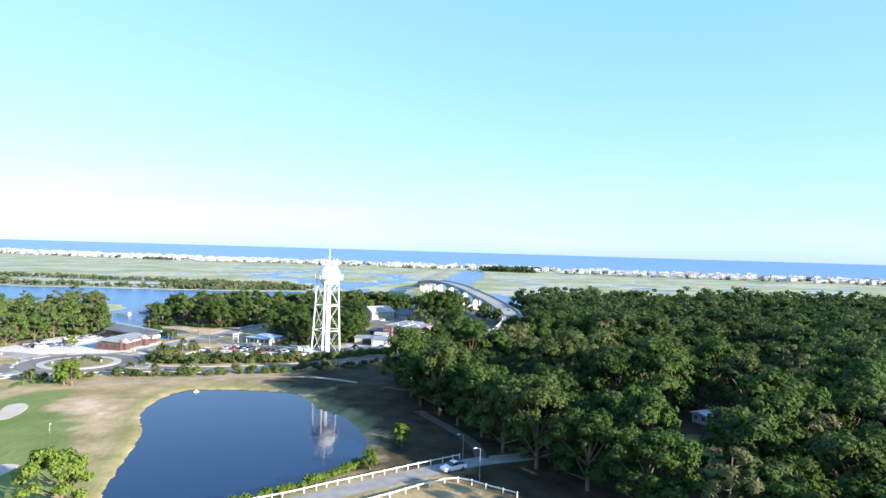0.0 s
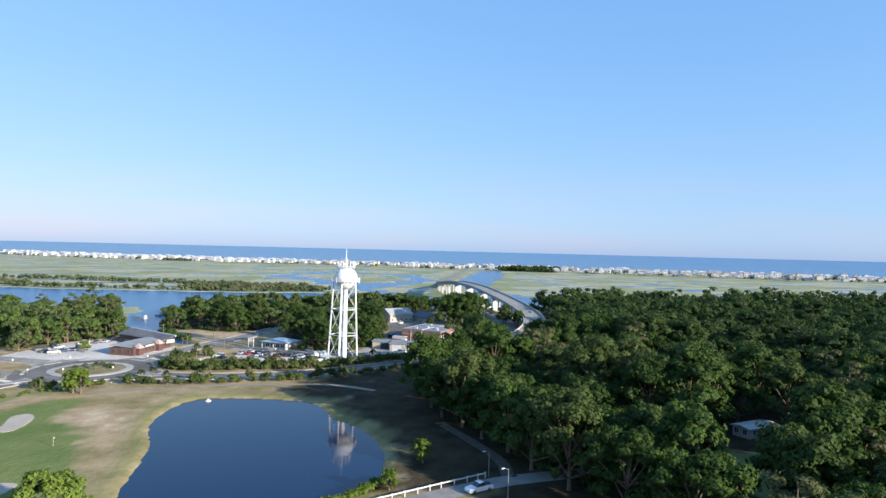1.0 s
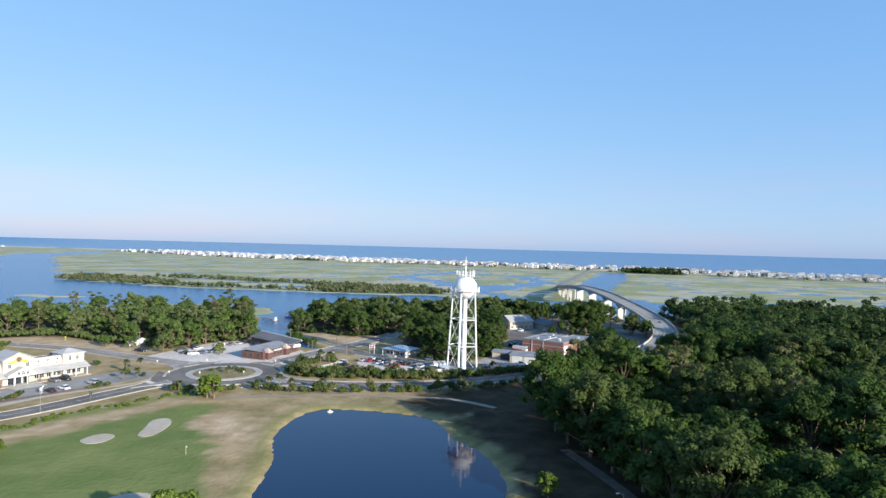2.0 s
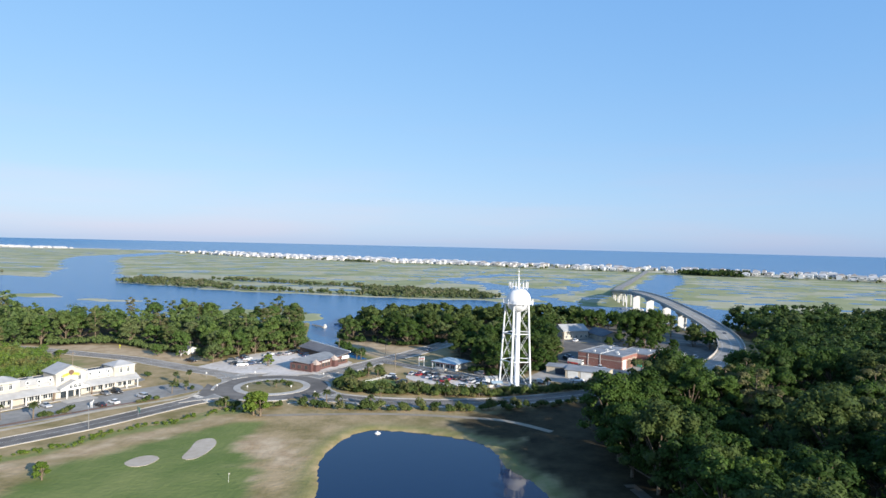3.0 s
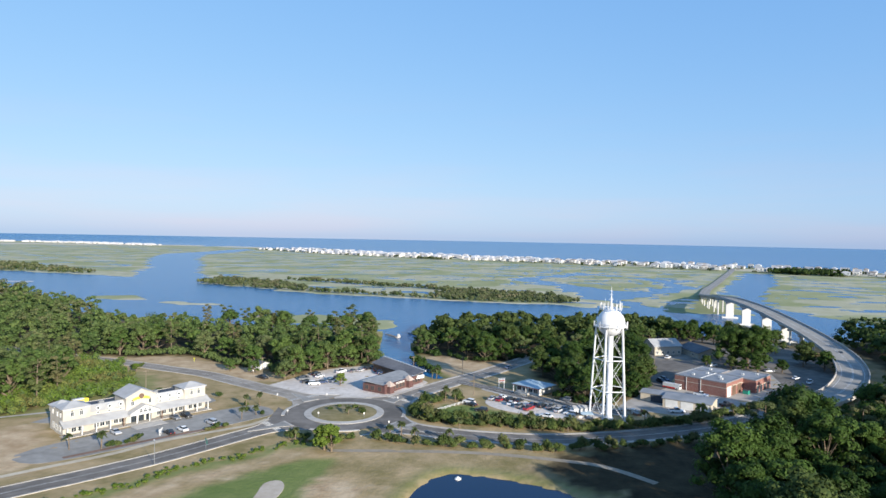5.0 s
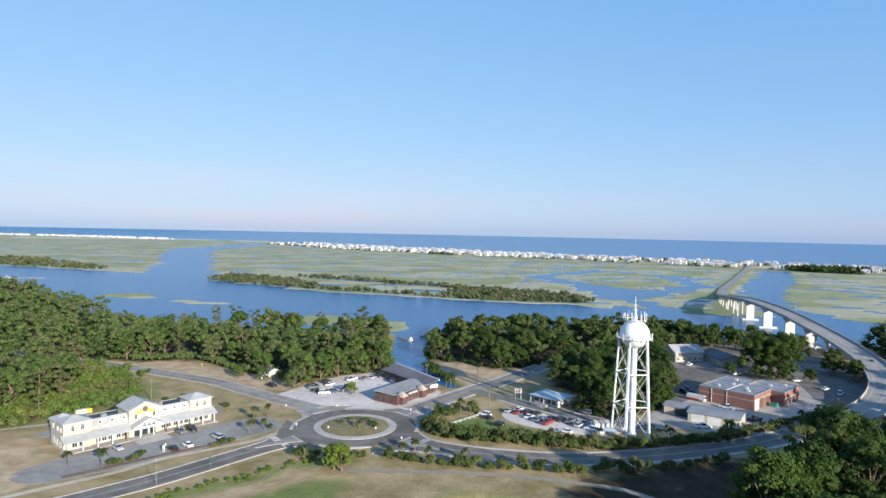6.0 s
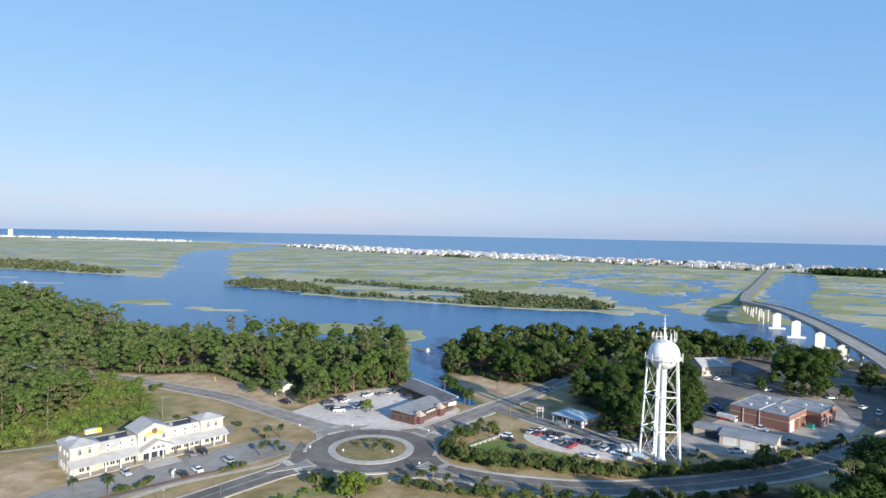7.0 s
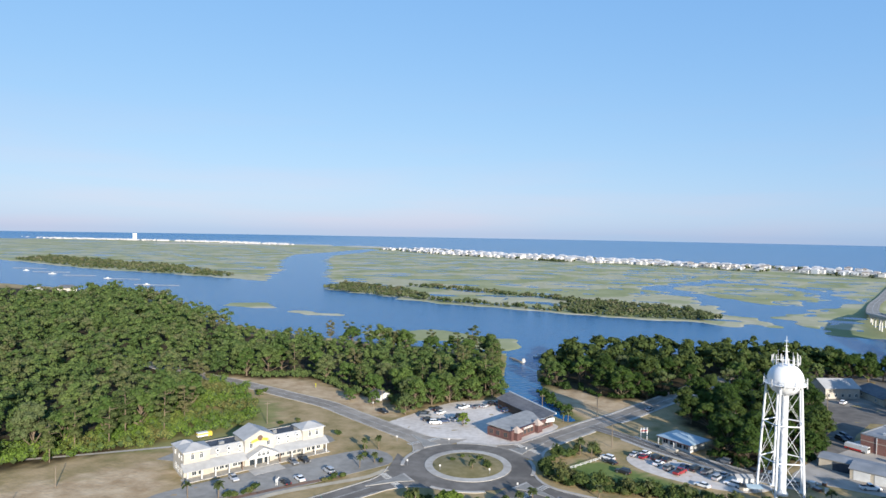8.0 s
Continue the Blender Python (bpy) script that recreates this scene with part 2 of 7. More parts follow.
def spin(bm, profile, n=32):
    """A surface turned round the z axis from (radius, height) pairs."""
    rings = []
    for r, z in profile:
        if r < 1e-4:
            rings.append([bm.verts.new((0, 0, z))])
        else:
            rings.append([bm.verts.new((r * math.cos(2 * math.pi * i / n), r * math.sin(2 * math.pi * i / n), z)) for i in range(n)])
    for a, b in zip(rings, rings[1:]):
        for i in range(n):
            j = (i + 1) % n
            if len(a) == 1:
                bm.faces.new((a[0], b[j], b[i]))
            elif len(b) == 1:
                bm.faces.new((a[i], a[j], b[0]))
            else:
                bm.faces.new((a[i], a[j], b[j], b[i]))
    bmesh.ops.recalc_face_normals(bm, faces=bm.faces)


def curve(pts, step=3.0, closed=False):
    """Catmull-Rom points through pts about step apart; any number of dimensions."""
    p = [np.array(q, float) for q in pts]
    n = len(p)
    out = []
    for i in range(n if closed else n - 1):
        a, b, c, d = ((p[(i - 1) % n], p[i], p[(i + 1) % n], p[(i + 2) % n]) if closed else
                      (p[max(i - 1, 0)], p[i], p[i + 1], p[min(i + 2, n - 1)]))
        k = max(1, int(np.linalg.norm(c - b) / step))
        for s in range(k):
            t = s / k
            out.append(0.5 * (2 * b + (c - a) * t + (2 * a - 5 * b + 4 * c - d) * t * t + (3 * b - a - 3 * c + d) * t ** 3))
    if not closed:
        out.append(p[-1])
    return out


def ribbon(bm, pts, left, right, z, thick=0.0):
    """A strip along pts between two offsets (left is positive), at height z above the points' own height if they have one."""
    rows = []
    for i, p in enumerate(pts):
        d = pts[min(i + 1, len(pts) - 1)][:2] - pts[max(i - 1, 0)][:2]
        d = d / np.linalg.norm(d)
        nrm = np.array((-d[1], d[0]))
        h = z + (p[2] if len(p) > 2 else 0)
        a, b = p[:2] + nrm * left, p[:2] + nrm * right
        row = [bm.verts.new((*a, h)), bm.verts.new((*b, h))]
        if thick:
            row += [bm.verts.new((*b, h - thick)), bm.verts.new((*a, h - thick))]
        rows.append(row)
    for a, b in zip(rows, rows[1:]):
        k = len(a)
        if k == 2:
            bm.faces.new((a[0], a[1], b[1], b[0]))
        else:
            for i in range(4):
                j = (i + 1) % 4
                bm.faces.new((a[i], a[j], b[j], b[i]))
    if thick:
        bm.faces.new(rows[0][::-1])
        bm.faces.new(rows[-1])


def inside(x, y, poly):
    """Signed distance to a polygon, positive inside; x and y are arrays."""
    x, y = np.asarray(x, float), np.asarray(y, float)
    best = np.full(x.shape, 1e9)
    odd = np.zeros(x.shape, bool)
    n = len(poly)
    for i in range(n):
        (ax, ay), (bx, by) = poly[i - 1][:2], poly[i][:2]
        dx, dy = bx - ax, by - ay
        t = np.clip(((x - ax) * dx + (y - ay) * dy) / (dx * dx + dy * dy + 1e-9), 0, 1)
        best = np.minimum(best, np.hypot(x - ax - t * dx, y - ay - t * dy))
        hit = ((ay > y) != (by > y)) & (x < (bx - ax) * (y - ay) / (by - ay + 1e-12) + ax)
        odd ^= hit
    return np.where(odd, best, -best)


def blend(a, lo, hi):
    t = np.clip((a - lo) / (hi - lo), 0, 1)
    return t * t * (3 - 2 * t)


def wavy(x, y, size, seed):
    """Smooth noise from a few sines, about -1 to 1."""
    r = np.random.RandomState(seed)
    s = np.zeros(np.shape(x))
    for k in range(9):
        a, f, ph = r.rand() * 2 * math.pi, (0.6 + 1.6 * r.rand()) / size, r.rand() * 7
        s = s + np.sin((x * math.cos(a) + y * math.sin(a)) * f * 2 * math.pi + ph + 1.5 * np.sin((x * math.sin(a) - y * math.cos(a)) * f * 3))
    return s / 3.6


# ---- plan of the land ----
WATER_Z = -0.6
POND_EDGE = [(-27, 90), (-28, 112), (-27.7, 129), (-28.3, 141), (-31.5, 155), (-31.6, 165), (-29, 177), (-24, 185.6), (-14, 185.8), (-6, 184),
             (1, 181.5), (8, 177.5), (12.5, 169), (14.8, 158), (20, 149), (23.1, 137), (23.6, 123), (21, 112.6), (16.7, 106), (10.5, 100.6), (2, 94), (-10, 87), (-22, 84)]
CREEK = [(-86.5, 432, 11), (-79, 378, 7.5), (-72.5, 347, 9), (-61, 322, 5.2), (-51, 310, 3.2), (-43.5, 300, 1.8)]
MAINLAND = [(-5000, 900), (-1200, 700), (-900, 640), (-665, 615), (-545, 632), (-470, 560), (-340, 462), (-250, 436), (-100, 428), (-80, 430), (-66, 440),
            (-20, 466), (50, 478), (100, 470), (135, 456), (170, 452), (230, 468), (320, 470), (500, 430), (800, 360), (1200, 260), (5000, -500), (5000, -5000), (-5000, -5000)]
MARSHES = [
    [(-225, 462), (-170, 440), (-100, 436), (-90, 466), (-105, 490), (-175, 498), (-215, 488)],
    [(-5000, 2200), (-1349, 1027), (-1009, 912), (-793, 872), (-530, 824), (-610, 940), (-665, 1060), (-800, 1270), (-930, 1480), (-1060, 1750), (-1090, 2060), (-1150, 2350), (-1180, 2640), (-1500, 2830), (-1800, 2900), (-2300, 2900), (-5000, 4000)],
    [(-400, 752), (-259, 676), (-167, 654), (-53, 631), (40, 624), (92, 630), (104, 660), (60, 720), (40, 860), (-30, 1010), (90, 1250), (210, 1090), (212, 915), (140, 800), (98, 710), (96, 650), (122, 620), (172, 618), (190, 660),
     (226, 828), (347, 1145), (447, 1420), (440, 1560), (-200, 1900), (-900, 2400), (-1060, 2480), (-1060, 2280), (-985, 2020), (-940, 1740), (-800, 1440), (-640, 1180), (-550, 1000), (-500, 910), (-432, 815)],
    [(0, 1020), (66, 880), (128, 810), (196, 930), (198, 1075), (110, 1215)],
    [(-435, 608), (-370, 590), (-345, 562), (-380, 545), (-430, 570)],
    [(-330, 562), (-260, 555), (-245, 532), (-300, 525), (-340, 540)],
    [(112, 648), (120, 602), (150, 588), (186, 596), (206, 650), (224, 740), (246, 880), (214, 885), (180, 790), (146, 712)],
    [(480, 1410), (388, 1110), (316, 945), (246, 760), (224, 650), (252, 565), (420, 505), (700, 470), (1100, 400), (5000, -300), (5000, 500), (1000, 1050), (640, 1330)],
]
BEACH = [(-1120, 2430), (-900, 2230), (-637, 2010), (-137, 1725), (174, 1560), (412, 1430), (649, 1288), (1046, 1050), (1800, 620), (5000, -700), (5000, -250), (1950, 930), (1150, 1390), (600, 1690),
         (-20, 2050), (-520, 2340), (-860, 2580), (-1080, 2680), (-1250, 2660)]
SAND_BARS = [[(-2260, 2440), (-2000, 2590), (-1781, 2735), (-1560, 2830), (-1600, 3010), (-1880, 2960), (-2140, 2830), (-2420, 2640)],
             [(-1490, 2830), (-1300, 2740), (-1150, 2630), (-1130, 2730), (-1290, 2900), (-1500, 3000)]]
FAR_BEACH = [(-1500, 2560), (-2200, 2880), (-2840, 3000), (-3100, 2900), (-3500, 2700), (-3700, 2900), (-3000, 3200), (-2200, 3080), (-1500, 2700)]
LAWN = [(-92, 110), (-94, 145), (-88, 154), (-80, 167), (-71, 180), (-64, 188), (-57, 189), (-53, 178), (-52, 166), (-46, 155), (-43, 140), (-38, 120), (-32, 95), (-36, 60), (-100, 60)]
TRIANGLE = [(-36, 239), (-33, 252), (-23, 253), (-12, 247), (6, 238), (-10, 235), (-26, 236)]
DRY = [
    [(-56, 166), (-54, 176), (-48, 178), (-41, 173), (-39, 160), (-35, 153), (-38, 146), (-45, 150), (-47, 158)],
    [(-216, 308), (-181, 316), (-150, 306), (-125, 296), (-108, 281), (-118, 272), (-145, 285), (-190, 298), (-225, 304)],
    [(-62, 340), (-53, 322), (-42, 308), (-33, 303), (-20, 318), (-12, 335), (-28, 338), (-48, 348)],
    [(-190, 160), (-160, 200), (-154, 198), (-140, 188), (-128, 168), (-150, 140), (-200, 120)],
    [(44, 262), (66, 255), (100, 285), (104, 300), (90, 300), (78, 284), (60, 275)],
    [(130, 440), (165, 440), (168, 455), (135, 458)],
    [(-100, 142), (-93, 152), (-85, 164), (-76, 178), (-70, 187), (-75, 185), (-86, 171), (-98, 156), (-108, 142)],
    [(-368, 356), (-358, 368), (-345, 360), (-343, 346), (-356, 342)],
    [(26, 96), (42, 102), (41, 125), (34, 150), (30, 130), (25, 110)],
]
WOODS = [
    [(45, 170), (50, 184), (60, 200), (76, 215), (94, 233), (114, 252), (140, 276), (160, 304), (173, 345), (180, 400), (186, 432), (205, 452), (350, 455), (600, 400), (850, 320), (900, 150), (600, -20),
     (300, -60), (150, -40), (92, 5), (66, 55), (57, 90), (53, 112), (51, 135), (46, 152)],
    [(-216, 310), (-195, 310), (-181, 320), (-161, 315), (-140, 301), (-126, 299), (-110, 288), (-98, 303), (-78, 326), (-87, 350), (-92, 385), (-104, 408), (-200, 416), (-290, 420), (-400, 490),
     (-480, 545), (-640, 600), (-900, 560), (-800, 300), (-500, 140), (-300, 120), (-205, 165), (-176, 210), (-172, 226), (-182, 250), (-200, 275), (-228, 300)],
    [(-62, 352), (-45, 346), (-28, 336), (-10, 343), (6, 365), (22, 395), (60, 420), (90, 440), (90, 462), (40, 470), (-10, 462), (-58, 438), (-72, 405), (-68, 370)],
    [(9, 271), (22, 264), (40, 284), (50, 310), (52, 352), (22, 352), (2, 335), (0, 312), (9, 295)],
    [(22, 355), (52, 356), (60, 372), (58, 405), (90, 425), (124, 436), (130, 452), (60, 464), (34, 425), (20, 385)],
]


def zones(x, y):
    """Height of the sheet and the share of each cover at the places x, y."""
    land = inside(x, y, MAINLAND) + 4 * wavy(x, y, 60, 3)
    far = blend(y, 380, 470)
    land = np.where(far > 0, land, 50)
    h = -3.0 + 3.0 * blend(land, -6, 5)
    marsh = np.full(x.shape, -1e3)
    for p in MARSHES:
        marsh = np.maximum(marsh, inside(x, y, p))
    ragged = marsh + 9 * wavy(x, y, 70, 5)
    creeks = np.abs(wavy(x, y, 150, 8)) + 0.35 * np.abs(wavy(x, y, 52, 9))
    bay = blend(inside(x, y, [(-60, 1010), (70, 800), (130, 700), (230, 900), (240, 1180), (130, 1400), (-80, 1250)]), -90, 60)
    pools = blend(creeks, 0.03 + 0.10 * bay, 0.10 + 0.2 * bay)
    streaks = wavy(0.4 * x, y, 62, 17)
    pools = pools * (1 - 0.9 * blend(streaks, 0.62, 0.8) * blend(marsh, 15, 60)) + 0.75 * bay * blend(wavy(0.5 * x, y, 75, 18), 0.25, 0.5)
    pools = np.clip(pools, 0, 1)
    shelf = blend(ragged, -2, 10) * (0.25 + 0.75 * blend(creeks, 0.03, 0.12)) * pools
    hm = -1.6 + 1.35 * shelf
    h = np.maximum(h, np.where(marsh > -40, hm, -3))
    isl = np.maximum(inside(x, y, BEACH), inside(x, y, FAR_BEACH))
    h = np.maximum(h, -3 + 4.4 * blend(isl + 12 * wavy(x, y, 120, 6), -25, 25))
    bars = np.full(x.shape, -1e3)
    for p in SAND_BARS:
        bars = np.maximum(bars, inside(x, y, p))
    h = np.maximum(h, -3 + 3.6 * blend(bars, -14, 6) + 2.2 * blend(bars, 10, 60))
    road_bank = np.full(x.shape, 1e9)
    c = curve([p[:2] for p in CAUSEWAY], 20)
    for a, b in zip(c, c[1:]):
        dx, dy = b - a
        t = np.clip(((x - a[0]) * dx + (y - a[1]) * dy) / (dx * dx + dy * dy), 0, 1)
        road_bank = np.minimum(road_bank, np.hypot(x - a[0] - t * dx, y - a[1] - t * dy))
    h = np.maximum(h, 0.9 - 0.35 * np.maximum(road_bank - 7, 0))
    creek = np.full(x.shape, 1e9)
    c = curve(CREEK, 4)
    for a, b in zip(c, c[1:]):
        dx, dy = (b - a)[:2]
        t = np.clip(((x - a[0]) * dx + (y - a[1]) * dy) / (dx * dx + dy * dy), 0, 1)
        creek = np.minimum(creek, np.hypot(x - a[0] - t * dx, y - a[1] - t * dy) - (a[2] + t * (b[2] - a[2])))
    h = np.minimum(h, -1.8 + 1.8 * blend(creek + 0.8 * wavy(x, y, 14, 2), -1.5, 2.5))
    pond = inside(x, y, curve(POND_EDGE, 3, True)) + 0.35 * wavy(x, y, 6, 4)
    h = np.minimum(h, -2.0 + 2.0 * blend(-pond, -3, 1.6))
    cover = {}
    lawn = inside(x, y, curve(LAWN, 5, True)) + 1.5 * wavy(x, y, 15, 7)
    cover["lawn"] = np.maximum(blend(lawn, -2, 2.5) * 0.95, 1.0 * blend(inside(x, y, TRIANGLE) + wavy(x, y, 6, 19), -2, 1))
    cover["lawn"] = np.maximum(cover["lawn"], 0.9 * blend(inside(x, y, [(90, 84), (102, 88), (120, 110), (104, 113), (94, 100)]) + wavy(x, y, 6, 23), -1, 2))
    cover["lawn"] = np.maximum(cover["lawn"], 0.6 * blend(inside(x, y, [(-182, 196), (-160, 214), (-143, 246), (-158, 272), (-188, 288), (-184, 250)]) + 3 * wavy(x, y, 10, 24), -2, 5))
    ditch = inside(x, y, [(-62, 203), (-74, 201.5), (-81, 190), (-88, 183.5), (-95, 175.5), (-104, 160), (-116, 145), (-111, 143), (-98, 158), (-90, 172), (-80, 182), (-72, 195), (-62, 199)])
    cover["lawn"] = np.maximum(cover["lawn"], 0.85 * blend(ditch + 1.2 * wavy(x, y, 8, 27), -1, 2))
    ring = blend(-pond, 0, 2) * blend(-pond, 14, 2)
    cover["lawn"] = np.maximum(cover["lawn"], 0.55 * ring * blend(-pond, 9, 1))
    cover["lawn"] = np.maximum(cover["lawn"], 0.6 * blend(np.abs(creek), 6, 1))
    dry = np.full(x.shape, -1e3)
    for p in DRY:
        dry = np.maximum(dry, inside(x, y, p))
    cover["dry"] = blend(dry + 3.5 * wavy(x, y, 12, 11) + 1.5 * wavy(x, y, 4, 12), -3, 4) * (1 - 0.9 * blend(ditch, -2, 1))
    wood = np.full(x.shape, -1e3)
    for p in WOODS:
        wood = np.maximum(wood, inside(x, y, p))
    # outside the woods this cover paints tree shade onto bank, drive and verge
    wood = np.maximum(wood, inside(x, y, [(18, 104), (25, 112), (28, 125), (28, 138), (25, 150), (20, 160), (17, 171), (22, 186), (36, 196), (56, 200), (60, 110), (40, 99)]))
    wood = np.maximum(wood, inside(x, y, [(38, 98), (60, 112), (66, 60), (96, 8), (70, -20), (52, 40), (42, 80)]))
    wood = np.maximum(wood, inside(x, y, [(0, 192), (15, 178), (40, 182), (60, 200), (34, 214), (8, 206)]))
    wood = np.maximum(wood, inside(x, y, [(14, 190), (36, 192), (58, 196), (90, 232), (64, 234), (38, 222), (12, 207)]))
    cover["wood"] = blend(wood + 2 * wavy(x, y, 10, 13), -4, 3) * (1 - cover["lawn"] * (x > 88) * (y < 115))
    wet = (marsh > -60) & (h < 0.2) & (land < 8)
    cover["marsh"] = np.where(wet, 1.0, blend(-land, -8, 0))
    cover["sand"] = blend(isl + 10 * wavy(x, y, 90, 14), 60, 120) * blend(h, -1, 0.5) + 0.9 * blend(-np.abs(h + 0.42), -0.34, 0) * (land < 20) * (y > 420) * ((wavy(x, y, 200, 15) > 0.1) | ((ragged < 14) & (x < 60) & (y > 600) & (y < 1100)))
    cover["sand"] = np.maximum(cover["sand"], blend(bars, -8, 2))
    cover["sand"] = np.clip(cover["sand"], 0, 1)
    return h, cover


CAUSEWAY = [(188, 752), (206, 820), (230, 897), (259, 976), (337, 1201), (430, 1470), (470, 1600)]


def axis(stops):
    """Grid lines: (place, spacing) pairs, spacing changing from stop to stop."""
    out = [stops[0][0]]
    for (a, s), (b, _) in zip(stops, stops[1:]):
        n = max(1, round((b - a) / s))
        out += [a + (b - a) * (i + 1) / n for i in range(n)]
    return np.array(out)


def build_ground():
    xs = axis([(-4900, 250), (-2500, 50), (-1900, 40), (-1350, 13), (-700, 9), (-220, 2.1), (130, 5), (300, 10), (700, 40), (1500, 250), (4900, 1)])
    ys = axis([(-4900, 300), (-300, 20), (60, 2.1), (330, 4), (700, 7), (1300, 12), (2100, 20), (3200, 200), (4600, 1)])
    X, Y = np.meshgrid(xs, ys)
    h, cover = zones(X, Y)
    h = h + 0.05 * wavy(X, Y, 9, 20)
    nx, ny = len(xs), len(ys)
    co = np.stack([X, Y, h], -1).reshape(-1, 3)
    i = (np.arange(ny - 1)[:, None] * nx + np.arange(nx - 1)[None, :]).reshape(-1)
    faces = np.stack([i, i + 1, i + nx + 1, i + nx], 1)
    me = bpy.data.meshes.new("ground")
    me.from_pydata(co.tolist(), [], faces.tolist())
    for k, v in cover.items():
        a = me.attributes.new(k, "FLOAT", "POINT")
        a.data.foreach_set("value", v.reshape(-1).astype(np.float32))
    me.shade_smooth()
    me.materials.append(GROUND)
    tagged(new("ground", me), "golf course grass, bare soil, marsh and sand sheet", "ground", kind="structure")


build_ground()


def build_water():
    bm = bmesh.new()
    n = 96
    rings = []
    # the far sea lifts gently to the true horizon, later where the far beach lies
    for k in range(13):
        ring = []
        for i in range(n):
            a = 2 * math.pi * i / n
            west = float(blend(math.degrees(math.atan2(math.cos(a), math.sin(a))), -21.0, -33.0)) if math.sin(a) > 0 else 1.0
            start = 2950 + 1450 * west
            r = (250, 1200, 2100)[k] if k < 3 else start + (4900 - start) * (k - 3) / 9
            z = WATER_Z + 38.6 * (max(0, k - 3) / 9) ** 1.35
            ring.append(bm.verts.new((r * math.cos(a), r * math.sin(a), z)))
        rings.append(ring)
    bm.faces.new(rings[0])
    for a, b in zip(rings, rings[1:]):
        for i in range(n):
            j = (i + 1) % n
            bm.faces.new((a[i], b[i], b[j], a[j]))
    bmesh.ops.recalc_face_normals(bm, faces=bm.faces)
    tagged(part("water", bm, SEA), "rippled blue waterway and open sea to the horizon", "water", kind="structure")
    bm = bmesh.new()
    prism(bm, [tuple(p) for p in curve([(x * 1.04 + 0.2, y * 1.015 - 2.0) for x, y in POND_EDGE], 4, True)], WATER_Z - 0.3, WATER_Z + 0.01)
    tagged(part("pond", bm, POND), "calm dark blue pond on the golf course", "water", kind="structure")


build_water()

# ---- roads ----
ROUND_C, R_GRASS, R_APRON, R_OUT = (-66.4, 234.6), 11.3, 13.8, 20.4
ROADS = {
    "road_west": ([(-77, 224), (-81, 219), (-88, 207.5), (-95.3, 194.6), (-103.8, 180), (-114.0, 166), (-123.6, 154.1), (-150, 119), (-200, 53), (-300, -90)], 8.6),
    "road_bridge": ([(-50, 224), (-38, 220.5), (-20.7, 217.5), (2.7, 218.4), (26.5, 226.0), (43.6, 234.2), (62.6, 245.4), (80.7, 259.4), (98, 274)], 9.5),
    "road_north": ([(-80, 247.5), (-92, 254), (-109.6, 263.2), (-126, 272), (-143, 281), (-165.4, 288), (-186.5, 294.6), (-208, 300.2), (-260, 312), (-330, 330)], 8.5),
    "road_creek": ([(-55, 250), (-46, 269), (-37.3, 285.5), (-31.0, 297), (-23, 310), (-14, 328), (-1, 354), (14, 385), (30, 410)], 9.0),
    "road_lot": ([(-34, 292), (-21.6, 284), (-8.5, 273.5), (7, 264.2), (20, 258), (33, 254)], 6.0),
}


def half_width(p, w):
    """Half the road's width at p: roads flare where they meet the roundabout."""
    d = math.hypot(p[0] - ROUND_C[0], p[1] - ROUND_C[1])
    return w / 2 + 9.5 * max(0.0, 1 - (d - R_OUT + 2) / 15) ** 2.2


def strip(bm, pts, a, b, z, thick=0.0):
    """A strip along pts between two offsets given point by point."""
    rows = []
    for i, p in enumerate(pts):
        d = pts[min(i + 1, len(pts) - 1)][:2] - pts[max(i - 1, 0)][:2]
        d = d / np.linalg.norm(d)
        n = np.array((-d[1], d[0]))
        l, r = p[:2] + n * a[i], p[:2] + n * b[i]
        row = [bm.verts.new((*l, z)), bm.verts.new((*r, z))]
        if thick:
            row += [bm.verts.new((*r, z - thick)), bm.verts.new((*l, z - thick))]
        rows.append(row)
    for p, q in zip(rows, rows[1:]):
        for i in range(len(p) if thick else 1):
            j = (i + 1) % len(p)
            bm.faces.new((p[i], p[j], q[j], q[i]))
    bmesh.ops.recalc_face_normals(bm, faces=bm.faces)


